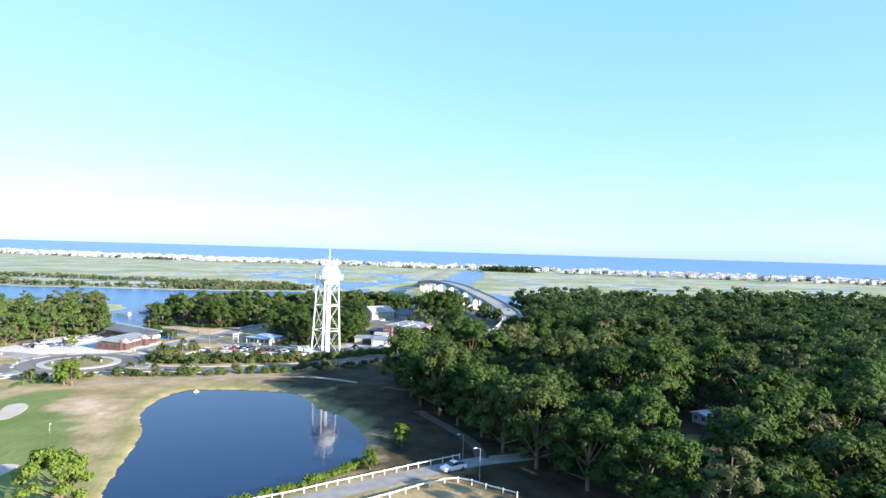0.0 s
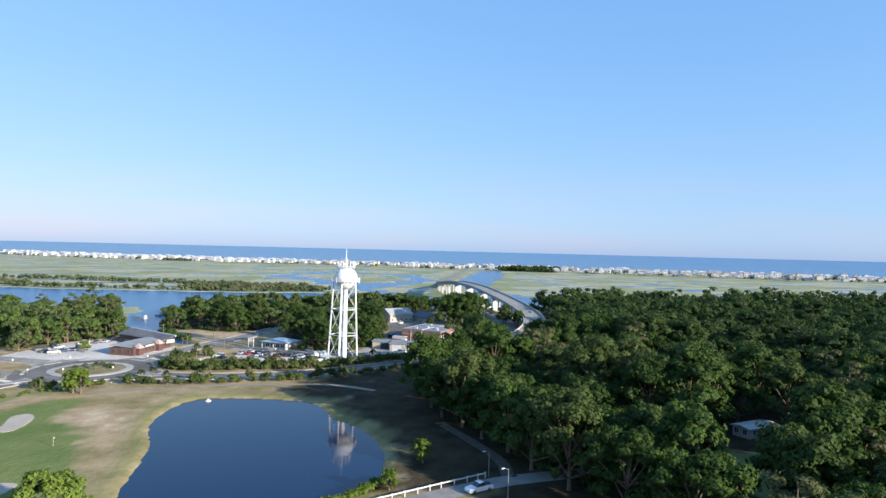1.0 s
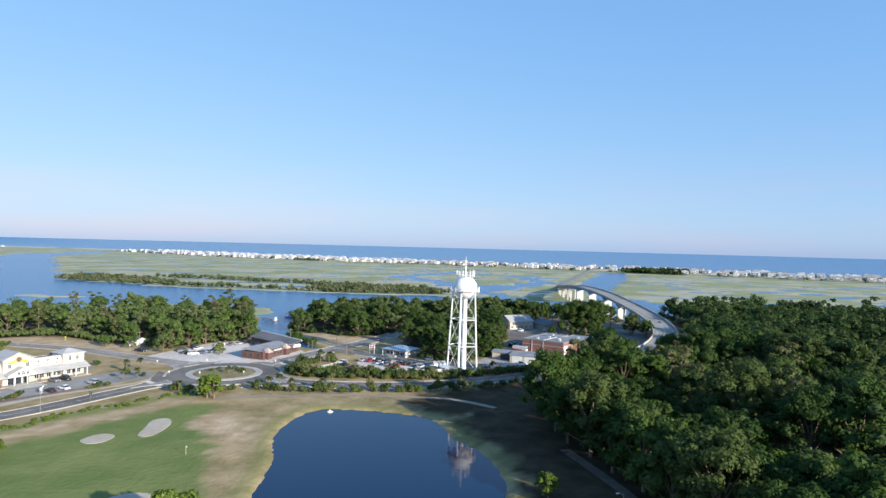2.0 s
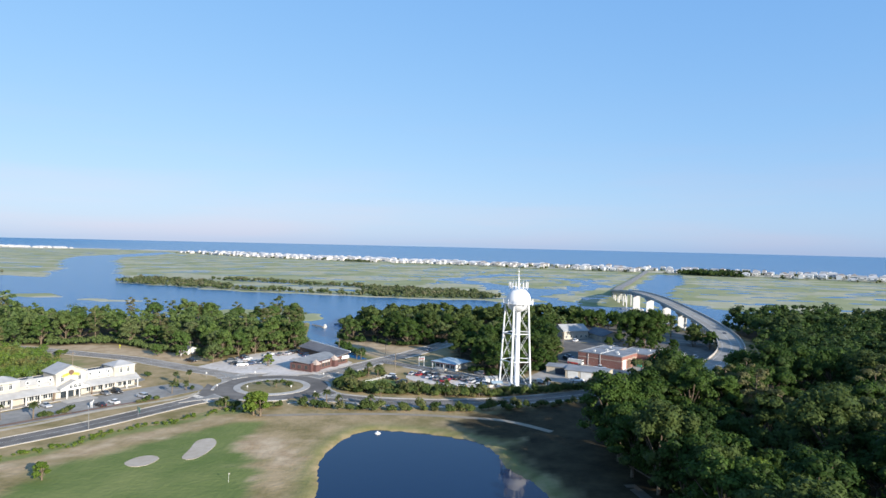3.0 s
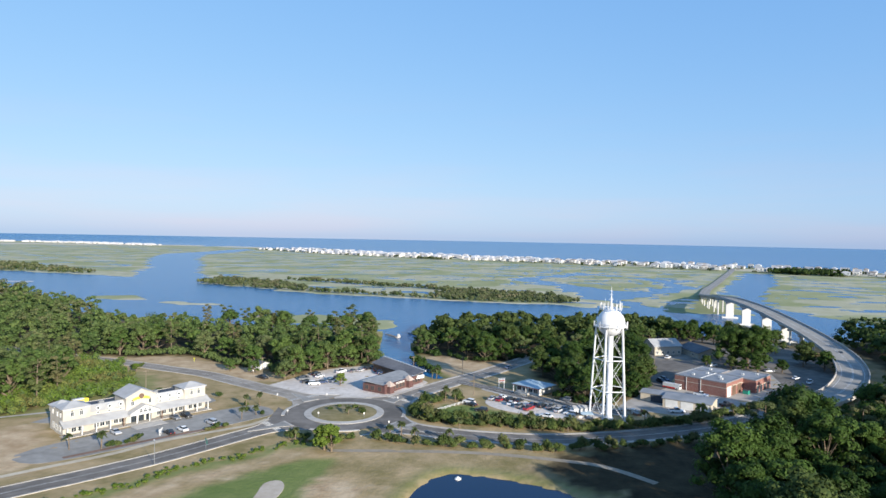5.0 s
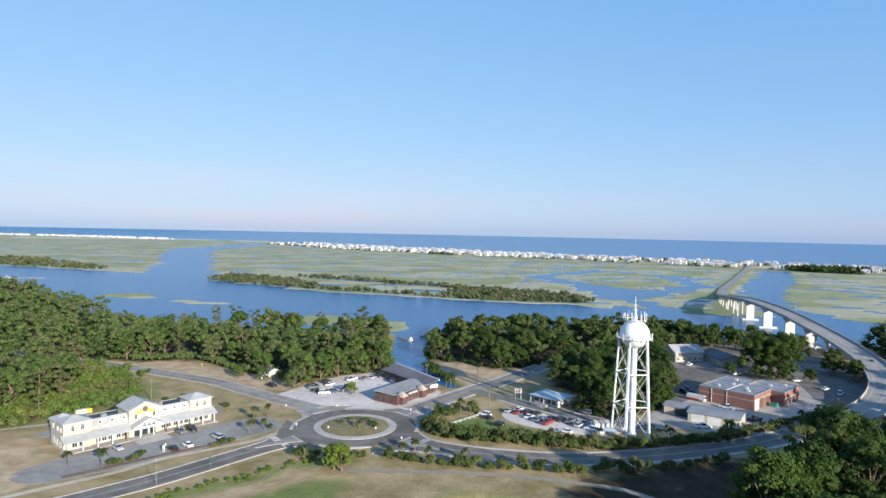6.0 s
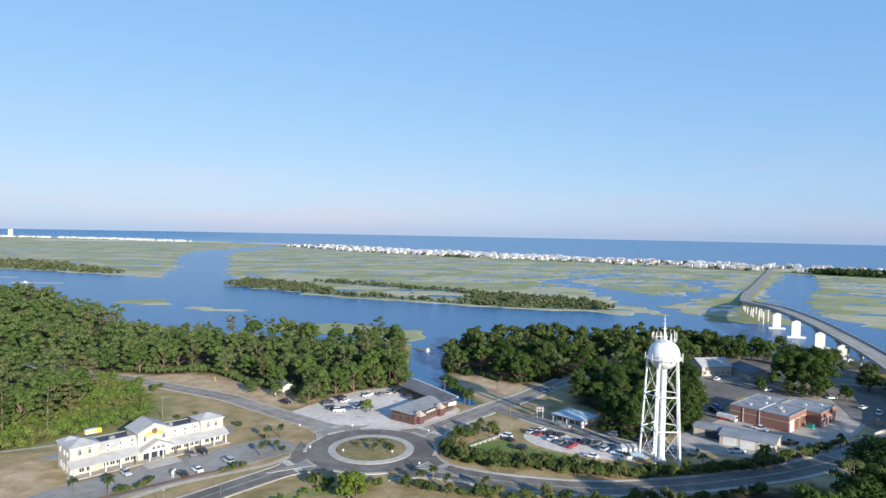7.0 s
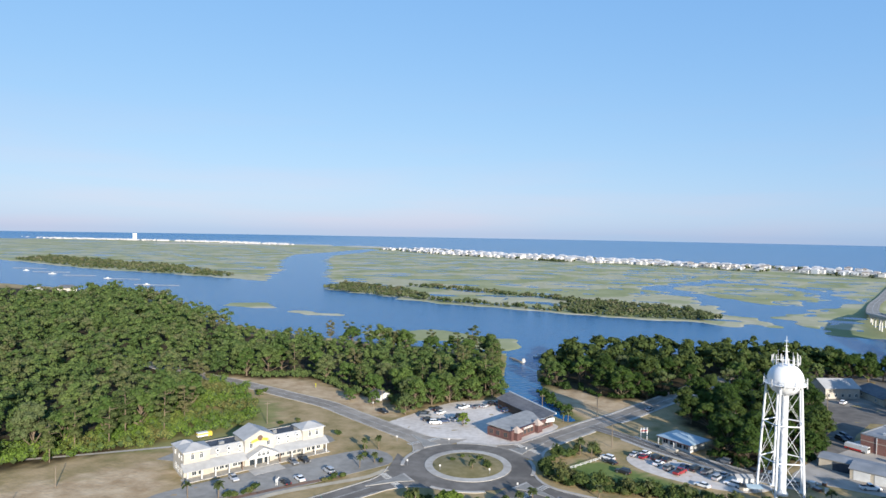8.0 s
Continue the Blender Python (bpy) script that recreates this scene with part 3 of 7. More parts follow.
def build_roads():
    far = lambda p: math.hypot(p[0] - ROUND_C[0], p[1] - ROUND_C[1])
    arms, lines = [], []
    for k, (name, (pts, w)) in enumerate(ROADS.items()):
        c = curve(pts, 2.5)
        lines.append((c, w))
        hw = [half_width(p, w) for p in c]
        bm = bmesh.new()
        strip(bm, c, hw, [-h for h in hw], 0.07 + 0.006 * k)
        # road_bridge takes the dark asphalt to paint in the woods' shade
        road = tagged(part(name, bm, DARK_ASPHALT if name in ("road_west", "road_bridge", "road_lot") else ASPHALT), "grey asphalt two-lane road with pale edges", "road", kind="structure")
        for sg in (1, -1):
            keep = []
            for i, p in enumerate(c):
                d = c[min(i + 1, len(c) - 1)] - c[max(i - 1, 0)]
                n = np.array((-d[1], d[0])) / np.linalg.norm(d)
                if far(p + n * hw[i] * sg) > R_OUT + 0.3 and far(p) > R_OUT - 1 and (name != "road_lot" or i > 5) and (name != "road_creek" or not (290 < p[1] < 303 and sg < 0)):
                    keep.append(i)
            bm = bmesh.new()
            run = []
            for i in keep + [-9]:
                if run and i != run[-1] + 1:
                    if len(run) > 1:
                        strip(bm, [c[j] for j in run], [sg * (hw[j] - 0.05) for j in run], [sg * (hw[j] + (0.3 if name in ("road_west", "road_north") else 1.05)) for j in run], 0.18, 0.3)
                    run = []
                run.append(i)
            part("kerb", bm, CONCRETE, road, "pale concrete kerb and gutter")
        out = [p for p in c if far(p) > R_OUT + 13]
        bm = bmesh.new()
        for o in (w / 2 - 0.55, 0.55 - w / 2):
            ribbon(bm, out, o + 0.08, o - 0.08, 0.115)
        ribbon(bm, out, 0.26, 0.12, 0.115)
        ribbon(bm, out, -0.12, -0.26, 0.115)
        part("lane_marking", bm, PAINT, road, "white and worn lane lines")
        if k < 4:
            p = min(c, key=lambda q: abs(far(q) - R_OUT - 7))
            arms.append(math.degrees(math.atan2(p[1] - ROUND_C[1], p[0] - ROUND_C[0])))
    # roundabout: carriageway, apron, planted island
    bm = bmesh.new()
    n = 72
    ring = lambda r, z: [bm.verts.new((ROUND_C[0] + r * math.cos(2 * math.pi * i / n), ROUND_C[1] + r * math.sin(2 * math.pi * i / n), z)) for i in range(n)]
    a, b = ring(R_APRON - 0.5, 0.125), ring(R_OUT, 0.125)
    for i in range(n):
        bm.faces.new((a[i], b[i], b[(i + 1) % n], a[(i + 1) % n]))
    rd = tagged(part("roundabout", bm, DARK_ASPHALT), "asphalt roundabout with a pale apron and grassy middle", "roundabout", kind="structure")
    bm = bmesh.new()
    a, b, c0, d = ring(R_GRASS, 0.32), ring(R_APRON, 0.26), ring(R_APRON, 0.0), ring(R_GRASS, 0.0)
    for p, q in ((a, b), (b, c0), (d, a)):
        for i in range(n):
            bm.faces.new((p[i], q[i], q[(i + 1) % n], p[(i + 1) % n]))
    part("apron", bm, CONCRETE, rd, "pale concrete truck apron")
    bm = bmesh.new()
    rings = [ring(R_GRASS - 0.05, 0.28), ring(8, 0.55), ring(4, 0.8)]
    for p, q in zip(rings, rings[1:]):
        for i in range(n):
            bm.faces.new((q[i], p[i], p[(i + 1) % n], q[(i + 1) % n]))
    bm.faces.new(rings[-1])
    part("island_grass", bm, mat("island_grass", [(0.131, 0.115, 0.046), (0.185, 0.154, 0.069), (0.246, 0.2, 0.108)], 0.4, 0.95, bump=0.5, bump_scale=3), rd, "dry grass mound")
    # a paved divider and crossing bars on each arm
    for k, ang in enumerate(arms):
        d = Vector((math.cos(radians(ang)), math.sin(radians(ang)), 0))
        s = Vector((-d.y, d.x, 0))
        c0 = Vector((*ROUND_C, 0))
        bm = bmesh.new()
        q = [c0 + d * (R_OUT + 0.6) + s * 3.4, c0 + d * (R_OUT + 5) + s * 1.7, c0 + d * (R_OUT + 15) + s * 0.3, c0 + d * (R_OUT + 15) - s * 0.3, c0 + d * (R_OUT + 5) - s * 1.7, c0 + d * (R_OUT + 0.6) - s * 3.4]
        prism(bm, [(p.x, p.y) for p in q], 0.05, 0.18)
        div = part("divider", bm, CONCRETE, rd, "pale concrete divider")
        bm = bmesh.new()
        mid = sum(q, Vector()) / 6
        prism(bm, [tuple((mid + (p - mid) * 0.88)[:2]) for p in q], 0.1, 0.19)
        part("divider_paving", bm, OLD_ASPHALT, div, "worn grey paving")
        for side in (1, -1):
            for i in range(5):
                bm = bmesh.new()
                p = c0 + d * (R_OUT + 6.5) + s * side * (2.2 + i * 0.95)
                m = Matrix.Translation(p) @ Matrix.Rotation(radians(ang), 4, "Z")
                box(bm, -1.15, -0.2, 0.06, 1.15, 0.2, 0.135 + 0.002 * k, m)
                part("crossing_bar", bm, PAINT, rd)
    # kerb between the arms
    for a in range(0, 360, 3):
        p = Vector((ROUND_C[0] + R_OUT * math.cos(radians(a + 1.5)), ROUND_C[1] + R_OUT * math.sin(radians(a + 1.5))))
        if any(math.hypot(p.x - q[0], p.y - q[1]) < half_width(q, w) - 0.4 for c, w in lines for q in c if far(q) > R_OUT + 0.5):
            continue
        bm = bmesh.new()
        ribbon(bm, [np.array((ROUND_C[0] + R_OUT * math.cos(radians(a + e)), ROUND_C[1] + R_OUT * math.sin(radians(a + e)))) for e in (0, 1.5, 3.05)], 0.1, -1.05, 0.18, 0.3)
        part("kerb", bm, CONCRETE, rd, "pale concrete kerb")
    # paths and lots
    flat = lambda name, pts, z, material, label, cat, smooth=True: tagged(part(name, (lambda b: (prism(b, [tuple(p) for p in (curve(pts, 3, True) if smooth else pts)], z - 0.3, z), b)[1])(bmesh.new()), material), label, cat, kind="structure")
    flat("gravel_lot", [(-108, 264), (-104.5, 279), (-99, 294), (-92, 306), (-78, 315), (-68, 318), (-60, 305), (-52, 293.5), (-45.5, 287), (-48, 277.5), (-53, 266.5), (-57.5, 258.5), (-63, 254.6), (-74, 253.8), (-82, 255.6), (-93, 259)], 0.05, GRAVEL, "pale crushed shell lot beside a restaurant", "gravel lot")
    flat("gravel_lot", [(-19, 261), (-13, 268), (7, 259), (18, 253.5), (24, 250), (14, 243), (-2, 245), (-15, 252)], 0.05, GRAVEL, "pale gravel lot full of parked cars", "gravel lot")
    flat("asphalt_lot", [(-141, 182), (-108, 231), (-98, 237), (-90, 229), (-97, 216), (-119, 184), (-133, 171)], 0.06, OLD_ASPHALT, "grey asphalt lot before the shop building", "car park")
    flat("asphalt_lot", [(-118, 236), (-128, 246), (-142, 238), (-160, 210), (-155, 204)], 0.05, OLD_ASPHALT, "grey asphalt yard behind the shop building", "car park")
    flat("concrete_yard", [(40, 258), (30, 262), (52, 300), (62, 312), (100, 345), (122, 330), (100, 292), (70, 256)], 0.04, mat("yard", [(0.280, 0.250, 0.215), (0.430, 0.390, 0.340)], 0.15, 0.9, bump=0.2), "pale worn concrete yard round the brick building", "yard")
    # dark asphalt on these two lots puts the shade there into the colour
    flat("asphalt_lot", [(43, 283), (38, 291), (54, 322), (60, 345), (58, 362), (88, 366), (120, 372), (128, 352), (108, 346), (72, 338), (62, 318), (56, 300)], 0.05, DARK_ASPHALT, "grey asphalt street behind the brick building", "street", False)
    flat("asphalt_lot", [(107, 312), (111, 288), (128, 306), (141, 334), (148, 372), (120, 374), (112, 346)], 0.07, DARK_ASPHALT, "grey asphalt lot beneath the bridge ramp", "car park", False)
    flat("dirt_yard", [(16, 354), (40, 350), (60, 358), (90, 362), (122, 370), (148, 374), (151, 405), (148, 436), (125, 446), (60, 450), (34, 440), (24, 400)], 0.03, mat("dirt_yard", [(0.10, 0.088, 0.072), (0.17, 0.152, 0.128), (0.26, 0.234, 0.20)], 0.12, 0.95, bump=0.3), "worn dirt and tarmac ground round the hall", "yard")
    bm = bmesh.new()
    ribbon(bm, curve([(-200, 72), (-160, 124), (-132.9, 161.8), (-125.3, 171.6), (-116.9, 182.4), (-110.7, 194.0), (-99.5, 206.3), (-92, 214.5), (-89, 222)], 4), 1.1, -1.1, 0.09)
    tagged(part("sidewalk", bm, mat("sandy_concrete", [(0.40, 0.335, 0.24), (0.53, 0.455, 0.34)], 0.4, 0.9, bump=0.15)), "pale concrete sidewalk along the road", "sidewalk", kind="structure")
    bm = bmesh.new()
    ribbon(bm, curve([(-225, 170), (-195, 191), (-166.7, 213), (-157, 221)], 4), 0.8, -0.8, 0.07)
    tagged(part("path", bm, CONCRETE), "pale concrete path beside the bare field", "path", kind="structure")
    bm = bmesh.new()
    ribbon(bm, curve([(-128, 176.5), (-119.8, 187.2), (-110.5, 199.4), (-99.5, 212)], 3), 0.9, -0.9, 0.085)
    tagged(part("planting_bed", bm, mat("bark_mulch", [(0.15, 0.088, 0.062), (0.24, 0.155, 0.112)], 1.2, 0.95, bump=0.4)), "red-brown bark mulch bed before the car park", "planting bed", kind="structure")
    bm = bmesh.new()
    ribbon(bm, curve([(-20, 82), (2, 87), (9.7, 90), (18.5, 93.8), (30.8, 98.8), (39, 101.8), (48, 104), (70, 106)], 3), 2.6, -2.6, 0.06)
    tagged(part("driveway", bm, OLD_ASPHALT), "grey asphalt drive between white rail fences", "road", kind="structure")
    bm = bmesh.new()
    ribbon(bm, curve([(30, 188), (20, 196.5), (10, 200), (-20, 202), (-60, 196)], 3), 1.2, -1.2, 0.05)
    tagged(part("path", bm, mat("cart_path", [(0.231, 0.193, 0.139), (0.323, 0.277, 0.216)], 0.5, 0.95)), "pale sandy cart path round the pond", "path", kind="structure")
    # this path's colour is darkened to stand in for the oaks' shade
    bm = bmesh.new()
    ribbon(bm, curve([(46, 104), (48, 112), (48, 119), (46, 130), (43.5, 141), (42, 148)], 3), 1.4, -1.4, 0.055)
    tagged(part("path", bm, mat("shaded_path", [(0.085, 0.07, 0.052), (0.135, 0.115, 0.088)], 0.5, 0.95)), "path below the tall oaks, coloured dark for their shade", "path", kind="structure")
    for pts in ([(-65.6, 156), (-66.6, 163), (-67.4, 170), (-64.4, 172.2), (-61.6, 168), (-61.2, 160), (-62.6, 155.5)], [(-77.6, 151.6), (-76.4, 156), (-73.6, 157.3), (-70.9, 155.4), (-71.6, 150.5), (-74.8, 149.2)],
                [(-56, 111), (-54, 117), (-50, 119), (-47, 118), (-47.5, 114), (-50, 110)]):
        bm = bmesh.new()
        prism(bm, [tuple(p) for p in curve(pts, 1.2, True)], -0.2, 0.07)
        tagged(part("sand_bunker", bm, SAND), "pale sand bunker in the mown grass", "bunker", kind="structure")


build_roads()

# ---- plants ----
def leaf_cloud(rng, puffs, count, size, spread=0.35, flat=1.0, sub=11):
    """Leaves as small triangles over knots that crowd the outsides of a set of (centre, radius) puffs: points and faces."""
    vs = []
    tot = sum(r * r for _, r in puffs)
    for c, r in puffs:
        n = max(6, int(count * r * r / tot))
        # knots of leaves over the puff's upper and outer side, each a little lobe of its own
        k = max(3, min(sub, n // 5))
        u = rng.normal(size=(k, 3))
        u /= np.linalg.norm(u, axis=1)[:, None]
        u[:, 2] = np.where(u[:, 2] < -0.3, -u[:, 2], u[:, 2])
        knot = u * rng.uniform(0.55, 0.98, (k, 1))
        size_k = rng.uniform(0.24, 0.48, k)
        which = rng.choice(k, n, p=size_k ** 2 / (size_k ** 2).sum())
        d = rng.normal(size=(n, 3)) + 0.75 * u[which]
        d /= np.linalg.norm(d, axis=1)[:, None]
        q = knot[which] + d * size_k[which][:, None] * (1 + rng.uniform(-spread, 0.22, (n, 1)))
        # a third of the leaves close the rounds between the knots
        thin = rng.rand(n) < 0.45
        d[:, 2] = np.where(thin & (d[:, 2] < -0.3), -d[:, 2], d[:, 2])
        q[thin] = d[thin] * rng.uniform(0.72, 1.02, (thin.sum(), 1))
        p = np.array(c) + q * r * np.array((1, 1, flat))
        up = d + 0.35 * u[which] + rng.normal(scale=0.30, size=(n, 3)) + np.array((0, 0, 0.25))
        up /= np.linalg.norm(up, axis=1)[:, None]
        a = np.cross(up, rng.normal(size=(n, 3)))
        a /= np.linalg.norm(a, axis=1)[:, None]
        b = np.cross(up, a)
        s = size * rng.uniform(0.55, 1.35, (n, 1))
        vs.append(np.stack([p - a * s - b * s * 0.6, p + a * s - b * s * 0.6, p + b * s * 1.15], 1).reshape(-1, 3))
    vs = np.concatenate(vs)
    return vs.tolist(), np.arange(len(vs)).reshape(-1, 3).tolist()


CORE_FORM = None


def blob(c, r, flat, rng):
    """A rough low ball that fills a leaf puff, coloured dark as its inner shade."""
    global CORE_FORM
    if CORE_FORM is None:
        v = np.array([(1, 0, 0), (0, 1, 0), (-1, 0, 0), (0, -1, 0), (0, 0, 1), (0, 0, -1)], float) * 1.16
        CORE_FORM = (v, [[k, (k + 1) % 4, 4] for k in range(4)] + [[(k + 1) % 4, k, 5] for k in range(4)])
    v, f = CORE_FORM
    p = v * r * rng.uniform(0.8, 1.1, (len(v), 1)) * np.array((1, 1, flat)) + np.array(c)
    return p.tolist(), f


def oak_puffs(rng, height, radius, n=0):
    """A broad crown of uneven boughs: some reach out or stand up, and some of the round is left open."""
    puffs = []
    n = n or rng.randint(24, 31)
    grow = math.sqrt(24 / n) ** 0.7
    gap, lean = rng.uniform(0, 6.28), rng.uniform(-0.12, 0.12, 2) * radius
    for i in range(n):
        a = 2.4 * i + rng.uniform(-0.5, 0.5)
        t = (i + 0.5) / n
        far = 0.82 * math.sqrt(t) * rng.uniform(0.75, 1.2) * (1 - 0.35 * max(0, math.cos(a - gap)) ** 3)
        z = height * (0.88 - 0.58 * t ** 1.6 + rng.uniform(-0.11, 0.08))
        puffs.append(((radius * far * math.cos(a) + lean[0], radius * far * math.sin(a) + lean[1], z), radius * rng.uniform(0.15, 0.36) * grow))
    return puffs


def pine_puffs(rng, height, radius, n=13):
    puffs = []
    n = min(n or 13, 13)
    for i in range(n):
        t = i / n
        a = 2.4 * i + rng.uniform(-0.5, 0.5)
        rr = radius * (0.25 + 0.75 * math.sin(math.pi * min(1, 0.25 + 0.75 * (1 - t)))) * rng.uniform(0.5, 1.0)
        puffs.append(((rr * math.cos(a), rr * math.sin(a), height * (0.36 + 0.6 * t)), radius * rng.uniform(0.3, 0.46) * (13 / n) ** 0.4))
    return puffs


def make_mesh(name, parts, material, smooth=False):
    vs, fs = [], []
    for v, f in parts:
        k = len(vs)
        vs.extend(v)
        fs.extend([[i + k for i in q] for q in f])
    me = bpy.data.meshes.new(name)
    me.from_pydata(vs, [], fs)
    me.materials.append(material)
    if smooth:
        me.shade_smooth()
    return me


def tree(kind, seed, height, radius, leaves, size, label, leaf):
    """A tree: bent tapered trunk with limbs to the puffs, dark balls painted as inner shade, and a crown of leaf
    clumps.
    """
    rng = np.random.RandomState(seed)
    puffs = {"oak": oak_puffs, "pine": pine_puffs}[kind](rng, height, radius)
    t = thing(kind + "_tree", label, "tree")
    bm = bmesh.new()
    top = height * (0.55 if kind == "oak" else 0.93)
    bend = rng.uniform(-0.4, 0.4, 2)
    r0 = 0.42 if kind == "oak" else 0.26
    prev = Vector((0, 0, -0.2))
    for i in range(1, 5):
        q = Vector((bend[0] * (i / 4) ** 2, bend[1] * (i / 4) ** 2, top * i / 4))
        tube(bm, prev, q, r0 * (1 - 0.17 * (i - 1)), r0 * (1 - 0.17 * i), 7, False)
        prev = q
    for c, r in puffs[::2] if kind == "oak" else puffs[::2]:
        z = c[2] - r * 0.4
        k = min(0.95, max(0.3, (z - 0.25 * height * (kind == "oak")) / top)) * (0.75 if kind == "oak" else 0.97)
        a = Vector((bend[0] * k * k, bend[1] * k * k, top * k))
        tube(bm, a, Vector(c) - Vector((0, 0, r * 0.4)), r0 * 0.42, 0.06, 5, False)
    part("trunk", bm, BARK, t, "grey-brown bark")
    flat = 0.8 if kind == "oak" else 0.62
    ob = new("crown", make_mesh("crown", [leaf_cloud(rng, puffs, leaves, size, flat=flat)], leaf))
    ob.parent = t
    # shade inside the crown is put in as dark balls within the puffs
    core = new("inner_crown", make_mesh("inner_crown", [blob(c, r * (0.70 if kind == "oak" else 0.52), flat, rng) for c, r in puffs], SHADE_CORE_PALE if leaf in (LEAF_MIXED, LEAF_PINE, LEAF_BRIGHT) else SHADE_CORE, True))
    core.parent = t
    return t


def scatter(poly, spacing, seed, clear=(), limit=10000, margin=0.0):
    """Places inside a polygon, at least spacing apart."""
    rng = np.random.RandomState(seed)
    xs, ys = [p[0] for p in poly], [p[1] for p in poly]
    area = (max(xs) - min(xs)) * (max(ys) - min(ys))
    n = int(area / spacing ** 2 * 5)
    px, py = rng.uniform(min(xs), max(xs), n), rng.uniform(min(ys), max(ys), n)
    ok = inside(px, py, poly) > margin
    for cx, cy, r in clear:
        ok &= np.hypot(px - cx, py - cy) > r
    out = []
    cells = {}
    for x, y in zip(px[ok], py[ok]):
        c = (int(x // spacing), int(y // spacing))
        if any((x - a) ** 2 + (y - b) ** 2 < spacing ** 2 for i in (-1, 0, 1) for j in (-1, 0, 1) for a, b in cells.get((c[0] + i, c[1] + j), ())):
            continue
        cells.setdefault(c, []).append((x, y))
        out.append((x, y))
        if len(out) >= limit:
            break
    return out


def at(x, y, z=0.0, turn=0.0, s=1.0):
    return Matrix.LocRotScale((x, y, z), Euler((0, 0, turn)), (s, s, s))


OAKS = [tree("oak", 10 + i, h, r, 4000, 0.298, "broad dark green live oak in dense woodland", LEAF_OAK) for i, (h, r) in enumerate(((13.5, 7.4), (16.5, 8.6), (11.0, 6.2), (14, 7.0), (18, 7.8)))]
YOUNG = [tree("oak", 30 + i, h, r, 2600, 0.28, "bright green broadleaf tree at the wood's edge", LEAF_BRIGHT) for i, (h, r) in enumerate(((11, 4.6), (9, 4.2)))]
MIXED = [tree("oak", 50 + i, h, r, 3500, 0.302, "mid-green broadleaf tree at the edge of a wood", LEAF_MIXED) for i, (h, r) in enumerate(((13, 6.2), (15, 6.6), (10.5, 6.2)))]
PINES = [tree("pine", 40 + i, h, r, 2900, 0.26, "tall pine with a thin olive-green crown", LEAF_PINE) for i, (h, r) in enumerate(((19, 4.0), (17, 3.6), (20, 4.4)))]
CLEAR = [(112, 117, 13), (104, 107, 12), (97, 97, 11), (90, 88, 8), (121, 121, 10), (101, 101, 9), (154, 112, 9), (147, 103, 8), (189, 191, 10), (181, 180, 8)]


def copies(models, places, seed, group, lo=0.85, hi=1.15):
    """Copies of the model trees; each model itself takes the first place that falls to it."""
    rng = np.random.RandomState(seed)
    for x, y in places:
        ob = models[rng.randint(len(models))]
        m = at(x, y, 0, rng.uniform(0, 6.28), rng.uniform(lo, hi))
        if not ob.get("placed"):
            ob["placed"] = 1
            ob.matrix_world = m
            ob["group"] = group
        else:
            c = copy_thing(ob, Matrix.LocRotScale(m.translation, m.to_quaternion(), None))
            c.scale = m.to_scale()
            c["group"] = group


def joined_woods(name, label, models, places, seed, leaves, size, leaf, lo=0.85, hi=1.15, inner=SHADE_CORE):
    """A far stand of trees as one mesh of leaf clumps, balls coloured as inner shade, and trunks."""
    rng = np.random.RandomState(seed)
    pv, pf = [], []
    cv, cf = [], []
    nl, nc = 0, 0
    for x, y in places:
        h, r, pine = models[rng.randint(len(models))]
        s = rng.uniform(lo, hi) * (0.62 if -300 < x < -60 and y > 365 else 1.0)
        far = max(1.0, math.hypot(x, y - 30) / 190)
        puffs = (pine_puffs if pine else oak_puffs)(rng, h * s, r * s, max(6, int(18 / far)))
        v, f = leaf_cloud(rng, puffs, max(120, leaves / far ** 1.7), size * far ** 0.8, flat=0.75)
        v = np.array(v) + (x, y, 0)
        pv.append(v)
        pf.append(np.array(f) + nl)
        nl += len(v)
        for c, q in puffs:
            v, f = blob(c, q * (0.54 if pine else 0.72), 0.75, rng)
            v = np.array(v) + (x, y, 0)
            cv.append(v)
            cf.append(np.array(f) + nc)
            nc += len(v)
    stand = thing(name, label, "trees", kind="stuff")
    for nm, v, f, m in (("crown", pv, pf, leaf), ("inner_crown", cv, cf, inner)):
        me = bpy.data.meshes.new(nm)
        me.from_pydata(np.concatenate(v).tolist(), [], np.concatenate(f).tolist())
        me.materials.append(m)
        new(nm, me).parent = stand


